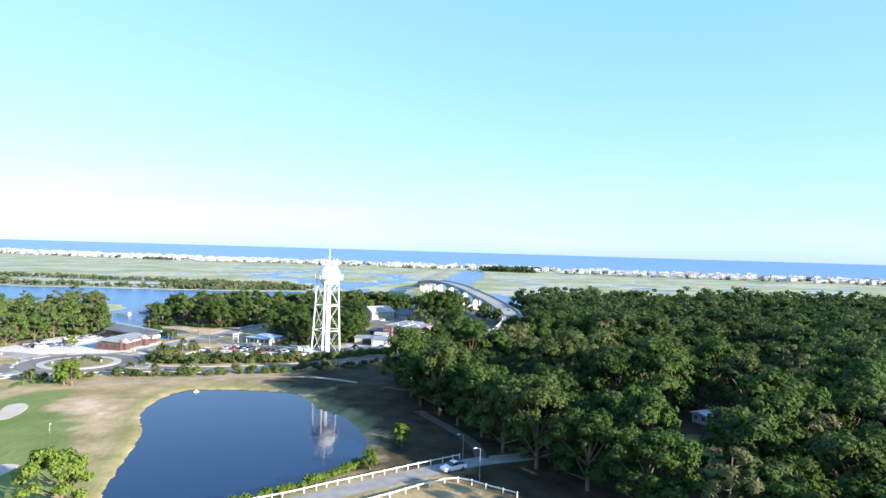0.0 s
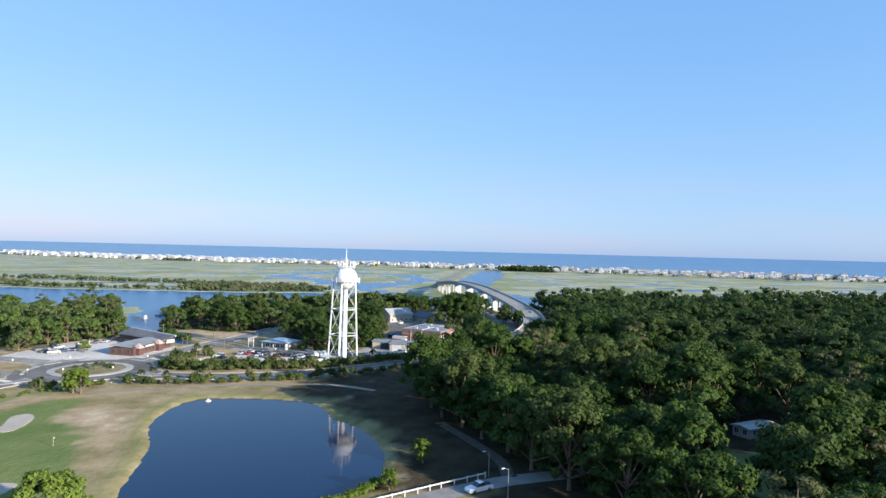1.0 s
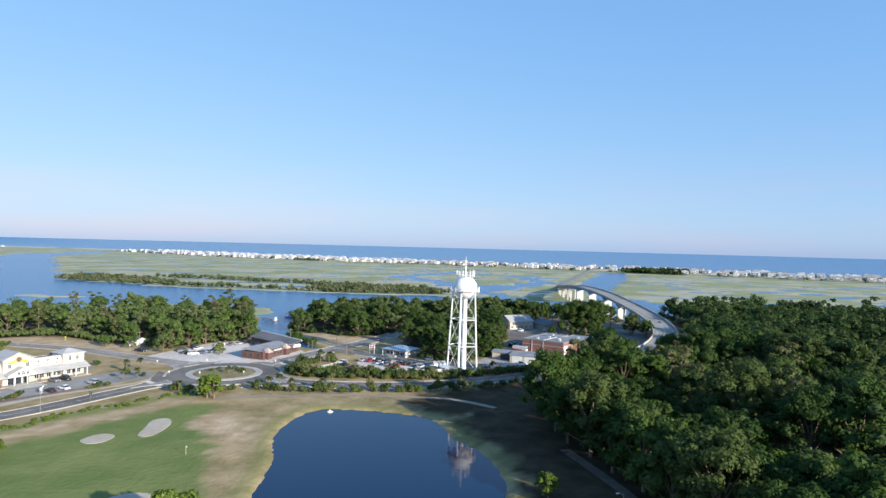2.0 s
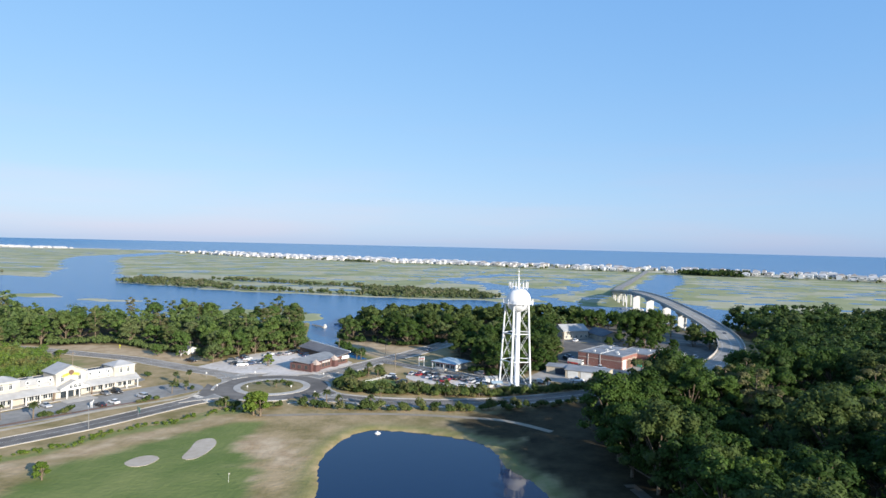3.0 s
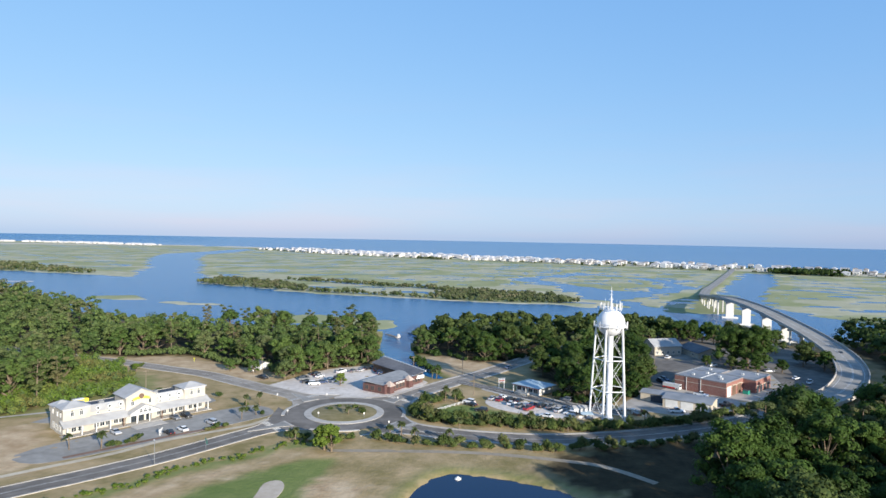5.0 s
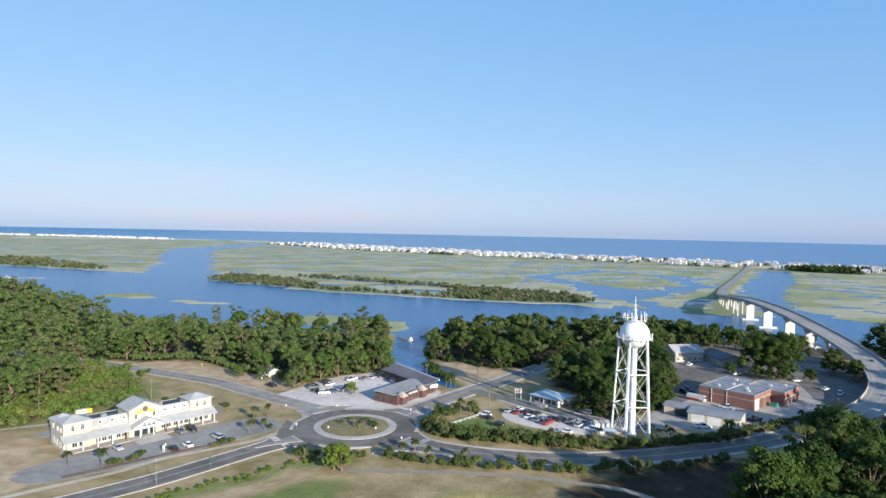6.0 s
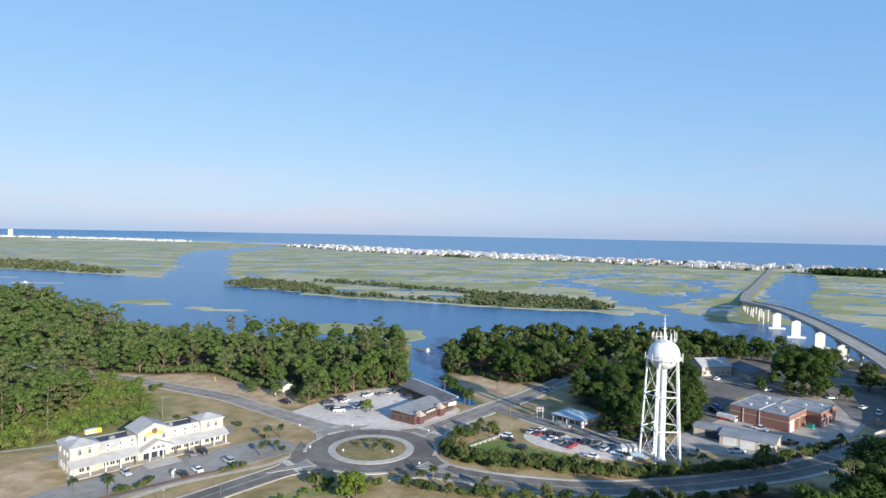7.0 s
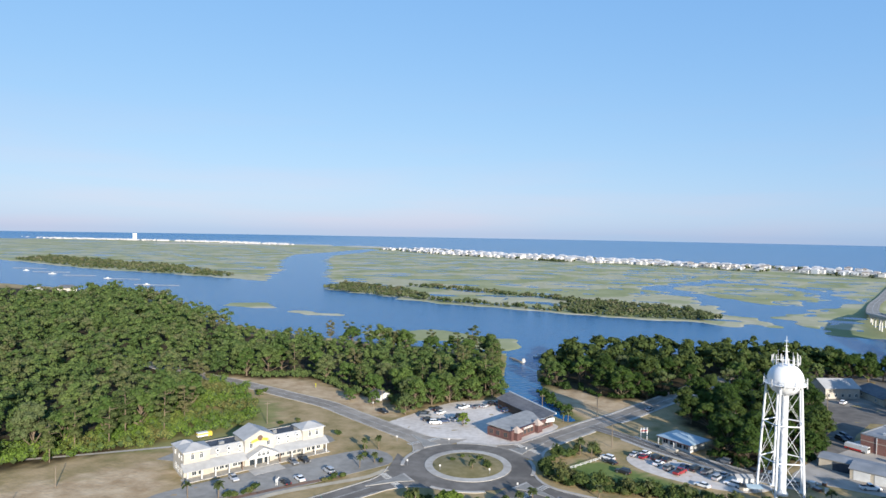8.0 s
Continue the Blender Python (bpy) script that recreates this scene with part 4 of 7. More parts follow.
def build_woods():
    rng = np.random.RandomState(5)
    right = scatter(WOODS[0], 8.6, 1, CLEAR + [(48, 140, 6), (45, 160, 6), (53, 115, 6), (58, 92, 6), (64, 78, 6)])
    near = [p for p in right if p[0] < 210 and p[1] < 250 and p[1] > 35]
    far = [p for p in right if p not in set(near)]
    near.sort(key=lambda p: math.hypot(p[0] - 70, 0.8 * (p[1] - 120)))
    far += near[170:]
    near = near[:170]
    pick = rng.rand(len(near))
    edge = [(44, 153), (47, 142.5), (49, 132), (52, 121), (43.5, 164), (44, 177), (53, 109), (56, 97), (61, 84), (66, 72), (56, 118), (50, 150), (58, 189), (68, 204)]
    copies([OAKS[3], OAKS[4], OAKS[0]], edge, 18, "tall oaks along the sandy path", 1.0, 1.2)
    copies(OAKS, [p for p, k in zip(near, pick) if k < 0.82], 2, "oaks of the wood beside the pond", 0.8, 1.35)
    copies(PINES, [p for p, k in zip(near, pick) if k >= 0.92], 3, "pines in the wood beside the pond")
    copies(YOUNG, [p for p, k in zip(near, pick) if 0.82 <= k < 0.92], 4, "bright trees in the wood beside the pond")
    joined_woods("far_woods", "dense dark green oak woods reaching the marsh", [(14, 7.8, 0), (16.5, 8.6, 0), (12.5, 7, 0), (18, 4.4, 1)], [p for p in far if p[1] > 45 and p[0] < 560 and math.atan2(p[0] + 5, p[1] + 30) < 0.95], 6, 1350, 0.37, leaf_mat("woodland_leaves", (0.022, 0.046, 0.012), (0.062, 0.104, 0.026), 0.0, (0.070, 0.092, 0.031)), 0.68, 1.3)
    left = scatter(WOODS[1], 8.2, 7, [(-356, 356, 12), (-349, 347, 9), (-628, 571, 20), (-612, 556, 20), (-590, 540, 22), (-570, 522, 20), (-660, 562, 14)])
    edge = [p for p in left if p[0] > -215 and (inside(np.array([p[0]]), np.array([p[1]]), WOODS[1])[0] < 17)]
    rest = [p for p in left if p not in set(edge)]
    pick = rng.rand(len(edge))
    copies(MIXED, [p for p, k in zip(edge, pick) if k < 0.6], 8, "trees at the edge of the riverside wood")
    copies(PINES, [p for p, k in zip(edge, pick) if k >= 0.6], 9, "pines at the edge of the riverside wood", 0.75, 1.0)
    joined_woods("riverside_woods", "mixed green pine and oak woods by the river", [(11, 6.2, 0), (13, 6.8, 0), (17, 4.4, 1), (15.5, 4.2, 1)], [p for p in rest if p[0] > -600 and math.atan2(-p[0] - 12, p[1] - 38) < 1.1], 10, 1900, 0.27, leaf_mat("mixed_leaves", (0.056, 0.098, 0.028), (0.150, 0.200, 0.062), 0.0, (0.135, 0.142, 0.066)), 0.6, 1.18, SHADE_CORE_PALE)
    creek = scatter(WOODS[2], 8.0, 11, [(2, 362, 9), (13, 380, 10), (18, 400, 9), (-44, 355, 9)])
    copies(OAKS[:3] + MIXED[:2], [p for p in creek if p[1] < 385], 12, "oaks beside the creek", 0.7, 0.95)
    joined_woods("creekside_woods", "dark oak woods between the creek and the waterway", [(11, 5.6, 0), (12, 6, 0)], [p for p in creek if p[1] >= 385], 17, 900, 0.52, LEAF_OAK)
    copies(OAKS[:4], scatter(WOODS[3], 7.5, 13, [(-5, 285, 14)]), 14, "oaks behind the water tower", 0.75, 0.95)
    copies(OAKS, [(138, 368), (134, 361), (134, 398), (140, 352)], 15, "oaks near the bridge", 0.75, 1.0)
    copies([OAKS[1], OAKS[4]], [(98, 354), (105, 357), (110, 353), (102, 363), (111, 362), (104, 350)], 25, "tall oaks behind the brick building", 1.05, 1.3)
    copies([OAKS[2]], [(117, 342), (106, 342), (85, 352), (95, 346), (100, 343)], 26, "small oaks behind the brick building", 0.45, 0.7)
    copies(OAKS, [(76, 442), (81, 436), (88, 428), (95, 426), (103, 430), (112, 442), (70, 456), (100, 440), (108, 424)], 27, "oaks along the waterway bank", 0.6, 0.8)
    copies(OAKS[:3] + MIXED, scatter(WOODS[4], 8.5, 19, [(72, 392, 15), (43, 377, 10), (54, 440, 14), (90, 385, 16), (84, 372, 9)]), 20, "oaks round the hall and along the waterway", 0.6, 0.85)
    copies(YOUNG, [(-80, 274), (31, 117)], 16, "single trees on the golf course", 0.6, 0.7)
    copies([YOUNG[1]], [(-58.5, 195.5), (-61, 196.5)], 24, "round tree between the pond and the roundabout", 0.8, 0.95)
    copies(YOUNG, [(21.5, 103), (-89.7, 139.5)], 17, "small trees on the golf course", 0.42, 0.5)
    copies([YOUNG[1]], [(-175.7, 280.3)], 29, "bright bush beside the north road", 0.4, 0.4)
    copies([tree("oak", 61, 9.4, 6.4, 4600, 0.27, "broad yellow-green tree standing alone on the golf course", LEAF_BRIGHT)], [(-33, 95)], 21, "broad tree on the golf course", 1.0, 1.0)
    copies([YOUNG[0]], [(56.5, 251.5)], 30, "young tree in the hedge by the shed", 0.5, 0.5)
    copies([MIXED[2]], [(-124.5, 288), (-136, 290)], 28, "small trees before the white cottage", 0.5, 0.55)
    copies(MIXED, [(-105, 287), (-106, 279), (-101, 297), (-95, 303), (-88, 311), (-110, 295), (-80, 319), (-98, 309)], 22, "trees over the shell lot", 0.72, 0.95)


build_woods()

# ---- water tower ----
def build_tower():
    t = thing("water_tower", "white steel water tower with braced legs and antennas", "water tower", at(24.9, 245.9))
    legs = [radians(a) for a in (174, 246, 318, 30, 102)]
    foot, head = 6.6, 4.9
    spot = lambda a, z: Vector(((foot + (head - foot) * z / 32) * math.cos(a), (foot + (head - foot) * z / 32) * math.sin(a), z))
    for a in legs:
        bm = bmesh.new()
        tube(bm, spot(a, -0.2), spot(a, 32), 0.33, 0.30, 12)
        box(bm, -0.7, -0.7, -0.2, 0.7, 0.7, 0.35, Matrix.Translation(spot(a, 0)))
        part("leg", bm, STEEL_WHITE, t, smooth=False)
    levels = (0.4, 10.5, 21.0, 31.0)
    for i, a in enumerate(legs):
        b = legs[(i + 1) % 5]
        for z in levels[1:3]:
            bm = bmesh.new()
            tube(bm, spot(a, z), spot(b, z), 0.17, n=8)
            part("strut", bm, STEEL_WHITE, t)
        for z0, z1 in zip(levels, levels[1:]):
            for p, q in ((a, b), (b, a)):
                bm = bmesh.new()
                tube(bm, spot(p, z0), spot(q, z1), 0.055, n=6)
                part("brace_rod", bm, STEEL_WHITE, t)
    bm = bmesh.new()
    spin(bm, [(0, -0.2), (1.6, -0.2), (1.6, 0.5), (1.05, 1.2), (1.0, 28), (1.25, 29.5), (1.6, 30.2)], 28)
    part("riser", bm, STEEL_WHITE, t, "thick white riser pipe", True)
    bm = bmesh.new()
    prof = [(0, 28.9)] + [(4.75 * math.sin(radians(k)), 33.4 - 4.5 * math.cos(radians(k))) for k in range(10, 90, 8)] + [(4.75, 33.5)] + [(4.75 * math.cos(radians(k)), 33.7 + 4.5 * math.sin(radians(k))) for k in range(6, 90, 8)] + [(0, 38.25)]
    spin(bm, prof, 48)
    part("tank", bm, STEEL_WHITE, t, "rounded white tank", True)
    bm = bmesh.new()
    spin(bm, [(4.6, 32.3), (5.6, 32.3), (5.6, 32.5), (4.6, 32.5), (4.6, 32.3)], 48)
    part("balcony", bm, STEEL_WHITE, t)
    for z in (33.0, 33.5):
        bm = bmesh.new()
        for i in range(40):
            a, b = 2 * math.pi * i / 40, 2 * math.pi * (i + 1) / 40
            tube(bm, (5.55 * math.cos(a), 5.55 * math.sin(a), z), (5.55 * math.cos(b), 5.55 * math.sin(b), z), 0.045, n=5, caps=False)
        part("handrail", bm, STEEL_WHITE, t)
    for i in range(20):
        a = 2 * math.pi * i / 20
        bm = bmesh.new()
        tube(bm, (5.55 * math.cos(a), 5.55 * math.sin(a), 32.4), (5.55 * math.cos(a), 5.55 * math.sin(a), 33.55), 0.045, n=5)
        part("rail_post", bm, STEEL_WHITE, t)
    # upper antenna ring and mast
    bm = bmesh.new()
    for i in range(32):
        a, b = 2 * math.pi * i / 32, 2 * math.pi * (i + 1) / 32
        tube(bm, (3.5 * math.cos(a), 3.5 * math.sin(a), 38.6), (3.5 * math.cos(b), 3.5 * math.sin(b), 38.6), 0.07, n=5, caps=False)
    for i in range(8):
        a = 2 * math.pi * i / 8
        tube(bm, (3.5 * math.cos(a), 3.5 * math.sin(a), 38.6), (3.0 * math.cos(a), 3.0 * math.sin(a), 37.0), 0.06, n=5)
    part("antenna_frame", bm, STEEL_WHITE, t)
    rng = np.random.RandomState(3)
    for i in range(15):
        a = 2 * math.pi * (i + 0.3 * rng.rand()) / 15
        h = rng.uniform(1.6, 2.6)
        bm = bmesh.new()
        m = Matrix.Translation((3.6 * math.cos(a), 3.6 * math.sin(a), 38.2)) @ Matrix.Rotation(a, 4, "Z")
        box(bm, 0, -0.17, 0, 0.16, 0.17, h, m)
        tube(bm, m @ Vector((-0.08, 0, -0.3)), m @ Vector((-0.08, 0, h + 0.5 * rng.rand())), 0.06, n=6)
        part("panel_antenna", bm, WHITE, t)
    for i in range(10):
        a = 2 * math.pi * (i + 0.2) / 10
        bm = bmesh.new()
        m = Matrix.Translation((5.7 * math.cos(a), 5.7 * math.sin(a), 31.8)) @ Matrix.Rotation(a, 4, "Z")
        box(bm, 0, -0.18, 0, 0.18, 0.18, 2.3, m)
        part("panel_antenna", bm, WHITE, t)
    bm = bmesh.new()
    tube(bm, (0, 0, 38), (0, 0, 42.5), 0.34, 0.22, 8)
    tube(bm, (0, 0, 42.5), (0, 0, 46), 0.12, 0.05, 8)
    for z, l in ((41.6, 0.9), (43.2, 0.55), (44.6, 0.45)):
        tube(bm, (-l, 0, z), (l, 0, z), 0.06, n=5)
    part("mast", bm, STEEL_WHITE, t, "slim white antenna mast")
    for i in range(3):
        bm = bmesh.new()
        a = 2.1 * i + 0.5
        tube(bm, (2.2 * math.cos(a), 2.2 * math.sin(a), 37.8), (2.2 * math.cos(a), 2.2 * math.sin(a), 41.4 + 0.5 * i), 0.05, 0.03, n=5)
        part("whip_antenna", bm, STEEL_WHITE, t)


build_tower()

# ---- bridge ----
DECK = [(80.7, 259.4, 0.0), (98, 274, 0.5), (119, 291, 2.6), (136, 316, 4.4), (147, 343, 6.0), (153.5, 372, 7.8), (157.5, 408, 10.0), (159, 450, 12.8), (160, 495, 15.2), (161, 540, 16.0), (162.5, 585, 15.4),
        (166.5, 635, 12.4), (173.5, 690, 8.8), (188, 752, 4.0), (206, 820, 1.6), (230, 897, 1.0), (259, 976, 1.0), (337, 1201, 1.0), (430, 1470, 1.2), (470, 1600, 1.5)]


def build_bridge():
    t = thing("bridge", "long curved concrete bridge rising over the waterway", "bridge")
    c = curve(DECK, 8)
    n = next(i for i, p in enumerate(c) if p[1] > 760)
    deckc = c[:n]
    bm = bmesh.new()
    ribbon(bm, c, 5.8, -5.8, 0.10, 0.25)
    part("roadway", bm, OLD_ASPHALT, t, "grey concrete roadway")
    k0 = 4
    bm = bmesh.new()
    ribbon(bm, deckc, 6.4, -6.4, -0.16, 0.3)
    part("deck_slab", bm, CONCRETE, t)
    for side in (1, -1):
        bm = bmesh.new()
        ribbon(bm, deckc, side * 6.4, side * 6.05, 1.0, 1.2)
        part("parapet", bm, CONCRETE, t, "pale concrete parapet")
    for o in (-4, -1.35, 1.35, 4):
        bm = bmesh.new()
        ribbon(bm, deckc[k0:], o + 0.35, o - 0.35, -0.45, 1.5)
        part("girder", bm, CONCRETE, t)
    bm = bmesh.new()
    for o in (0.14, -0.32, 4.2, -4.4):
        ribbon(bm, c, o + 0.18, o, 0.112)
    part("lane_marking", bm, PAINT, t)
    # piers along the deck; the tall ones over the channel are broad slabs on footings
    ys = [346, 374, 402, 418, 432, 447, 489, 535, 573, 600, 620, 640, 657, 674, 691, 710]
    for y in ys:
        i = min(range(len(c)), key=lambda k: abs(c[k][1] - y))
        p, d = c[i], c[i + 1] - c[i - 1]
        m = Matrix.Translation((p[0], p[1], 0)) @ Matrix.Rotation(math.atan2(d[1], d[0]), 4, "Z")
        top = p[2] - 1.9
        pier = bmesh.new()
        tall = 445 < y < 580
        if tall:
            prof = [(-4.4, top), (-4.4, top - 0.9), (-3.0, top - 1.9), (-3.0, -1.5), (3.0, -1.5), (3.0, top - 1.9), (4.4, top - 0.9), (4.4, top)]
            a = [pier.verts.new(m @ Vector((-0.9, s, z))) for s, z in prof]
            b = [pier.verts.new(m @ Vector((0.9, s, z))) for s, z in prof]
            pier.faces.new(a)
            pier.faces.new(b[::-1])
            for k in range(len(prof)):
                pier.faces.new((a[k], a[k - 1], b[k - 1], b[k]))
            bmesh.ops.recalc_face_normals(pier, faces=pier.faces)
            ob = part("pier", pier, PIER, t, "broad pale concrete pier")
            f = bmesh.new()
            box(f, -2.4, -6.2, -2.5, 2.4, 6.2, 0.5, m)
            part("footing", f, PIER, ob, "concrete footing in the water")
        else:
            for s in (-3.6, 3.6):
                tube(pier, m @ Vector((0, s, -1.5)), m @ Vector((0, s, max(top - 0.9, 0.1))), 0.62, n=12)
            box(pier, -0.8, -5.2, max(top - 1.0, 0.0), 0.8, 5.2, max(top, 0.9), m)
            part("pier", pier, PIER, t, "two-column concrete pier")


build_bridge()

# ---- buildings ----
CREAM = mat("cream_siding", [(0.385, 0.35, 0.295), (0.46, 0.425, 0.365)], 0.6, 0.7, bump=0.1, bump_scale=2)
TAN = mat("tan_wall", [(0.385, 0.331, 0.254), (0.477, 0.424, 0.339)], 0.6, 0.8)
METAL_ROOF = mat("pale_metal_roof", [(0.31, 0.305, 0.296), (0.41, 0.405, 0.395)], 0.5, 0.6, 0.0, bump=0.1)
DARK_ROOF = mat("dark_flat_roof", [(0.035, 0.045, 0.06), (0.075, 0.085, 0.105)], 0.4, 0.9)
GREY_ROOF = mat("grey_membrane_roof", [(0.185, 0.2, 0.216), (0.277, 0.285, 0.3)], 0.25, 0.8)
SHINGLE = mat("grey_shingles", [(0.077, 0.081, 0.092), (0.146, 0.146, 0.154)], 0.8, 0.9, bump=0.3)
BLUE_ROOF = mat("pale_blue_metal_roof", [(0.308, 0.4, 0.447), (0.416, 0.493, 0.531)], 0.5, 0.4, 0.2)
GLASS = mat("window_glass", [(0.015, 0.022, 0.03), (0.04, 0.05, 0.06)], 1.0, 0.08, spec=0.7)
WOOD = mat("dark_wood", [(0.1, 0.062, 0.042), (0.169, 0.108, 0.077)], 1.5, 0.85)
YELLOW = mat("yellow_paint", [(0.75, 0.52, 0.05), (0.82, 0.60, 0.08)], 1, 0.5)
SIGN_YELLOW = mat("yellow_sign", [(0.75, 0.72, 0.02), (0.8, 0.78, 0.04)], 1, 0.4)
GREEN_SIGN = mat("green_sign", [(0.02, 0.22, 0.16), (0.03, 0.26, 0.19)], 1, 0.4)
GREY_METAL = mat("grey_metal", [(0.231, 0.239, 0.246), (0.323, 0.331, 0.339)], 2, 0.5, 0.4)
POLE_WOOD = mat("pole_wood", [(0.154, 0.123, 0.092), (0.231, 0.193, 0.146)], 2, 0.9)
RED = mat("red_paint", [(0.40, 0.03, 0.03), (0.5, 0.05, 0.04)], 1, 0.4)


def brick_mat():
    m = bpy.data.materials.new("red_brick")
    m.use_nodes = True
    nt = m.node_tree
    b = nt.nodes["Principled BSDF"]
    b.inputs["Roughness"].default_value = 0.9
    tc = nt.nodes.new("ShaderNodeTexCoord")
    mp = nt.nodes.new("ShaderNodeMapping")
    mp.inputs["Rotation"].default_value = (radians(90), 0, 0)
    br = nt.nodes.new("ShaderNodeTexBrick")
    br.inputs["Scale"].default_value = 2.2
    br.inputs["Color1"].default_value, br.inputs["Color2"].default_value = (0.30, 0.130, 0.100, 1), (0.245, 0.098, 0.076, 1)
    br.inputs["Mortar"].default_value = (0.32, 0.27, 0.235, 1)
    br.inputs["Mortar Size"].default_value = 0.012
    n = nt.nodes.new("ShaderNodeTexNoise")
    n.inputs["Scale"].default_value = 0.4
    mx = nt.nodes.new("ShaderNodeMix")
    mx.data_type, mx.blend_type = "RGBA", "MULTIPLY"
    mx.inputs[0].default_value = 0.2
    nt.links.new(tc.outputs["Object"], mp.inputs[0])
    nt.links.new(mp.outputs[0], br.inputs["Vector"])
    nt.links.new(tc.outputs["Object"], n.inputs["Vector"])
    nt.links.new(br.outputs[0], mx.inputs[6])
    nt.links.new(n.outputs[0], mx.inputs[7])
    nt.links.new(mx.outputs[2], b.inputs["Base Color"])
    return m


BRICK = brick_mat()


def frame_at(x, y, ux, uy):
    """A pose with its x axis along (ux, uy)."""
    return at(x, y, 0, math.atan2(uy, ux))


def boxpart(name, parent, material, x0, y0, z0, x1, y1, z1, label=""):
    bm = bmesh.new()
    box(bm, x0, y0, z0, x1, y1, z1)
    return part(name, bm, material, parent, label)


def hip(bm, x0, y0, x1, y1, z0, z1, over=0.4, thick=0.18):
    """A hipped roof with a soffit edge."""
    x0, y0, x1, y1 = x0 - over, y0 - over, x1 + over, y1 + over
    w, d = x1 - x0, y1 - y0
    e = [bm.verts.new((x, y, z)) for z in (z0 - thick, z0) for x, y in ((x0, y0), (x1, y0), (x1, y1), (x0, y1))]
    if w >= d:
        r = [bm.verts.new((x0 + d / 2 * 0.98, (y0 + y1) / 2, z1)), bm.verts.new((x1 - d / 2 * 0.98, (y0 + y1) / 2, z1))]
        top = ((4, 5, r[1], r[0]), (5, 6, r[1]), (6, 7, r[0], r[1]), (7, 4, r[0]))
    else:
        r = [bm.verts.new(((x0 + x1) / 2, y0 + w / 2 * 0.98, z1)), bm.verts.new(((x0 + x1) / 2, y1 - w / 2 * 0.98, z1))]
        top = ((4, 5, r[0]), (5, 6, r[1], r[0]), (6, 7, r[1]), (7, 4, r[0], r[1]))
    for f in top:
        bm.faces.new([e[k] if isinstance(k, int) else k for k in f])
    bm.faces.new((e[3], e[2], e[1], e[0]))
    for a, b in ((0, 1), (1, 2), (2, 3), (3, 0)):
        bm.faces.new((e[a], e[b], e[b + 4], e[a + 4]))


def gable(bm, x0, y0, x1, y1, z0, z1, along="x", over=0.4, thick=0.2):
    """A gabled roof slab over a box."""
    x0, y0, x1, y1 = x0 - over, y0 - over, x1 + over, y1 + over
    if along == "x":
        prof = [(y0, z0), ((y0 + y1) / 2, z1), (y1, z0), (y1, z0 - thick), ((y0 + y1) / 2, z1 - thick), (y0, z0 - thick)]
        a, b = [bm.verts.new((x0, p, z)) for p, z in prof], [bm.verts.new((x1, p, z)) for p, z in prof]
    else:
        prof = [(x0, z0), ((x0 + x1) / 2, z1), (x1, z0), (x1, z0 - thick), ((x0 + x1) / 2, z1 - thick), (x0, z0 - thick)]
        a, b = [bm.verts.new((p, y0, z)) for p, z in prof], [bm.verts.new((p, y1, z)) for p, z in prof]
    for k in range(6):
        bm.faces.new((a[k], a[k - 1], b[k - 1], b[k]))
    bm.faces.new((a[0], a[1], a[4], a[5]))
    bm.faces.new((a[1], a[2], a[3], a[4]))
    bm.faces.new((b[0], b[1], b[4], b[5]))
    bm.faces.new((b[1], b[2], b[3], b[4]))
    bmesh.ops.recalc_face_normals(bm, faces=bm.faces)


def window(parent, x, z, w, h, y, arched=False, side="front", trim=None):
    """A window proud of a wall that faces -y (front) or -x (side): casing, panes and a mullion."""
    turn = Matrix.Rotation(0 if side == "front" else radians(-90), 4, "Z")
    m = Matrix.Translation((x, y, z)) @ turn
    bm = bmesh.new()
    t = 0.14
    for a, b, c, d in ((-w / 2 - t, -t, -w / 2, h + t), (w / 2, -t, w / 2 + t, h + t), (-w / 2, -t, w / 2, 0), (-w / 2, h, w / 2, h + t), (-0.04, 0, 0.04, h)):
        box(bm, a, -0.10, b, c, 0.02, d, m)
    ob = part("window", bm, trim or WHITE, parent)
    bm = bmesh.new()
    pts = [(-w / 2, 0), (w / 2, 0), (w / 2, h)] + ([(w / 2 * math.cos(radians(k)), h + w / 2 * math.sin(radians(k))) for k in range(20, 180, 20)] if arched else []) + [(-w / 2, h)]
    a, b = [bm.verts.new(m @ Vector((p, -0.05, q))) for p, q in pts], [bm.verts.new(m @ Vector((p, 0.03, q))) for p, q in pts]
    bm.faces.new(a)
    bm.faces.new(b[::-1])
    for k in range(len(pts)):
        bm.faces.new((a[k], b[k], b[k - 1], a[k - 1]))
    part("pane", bm, GLASS, ob)


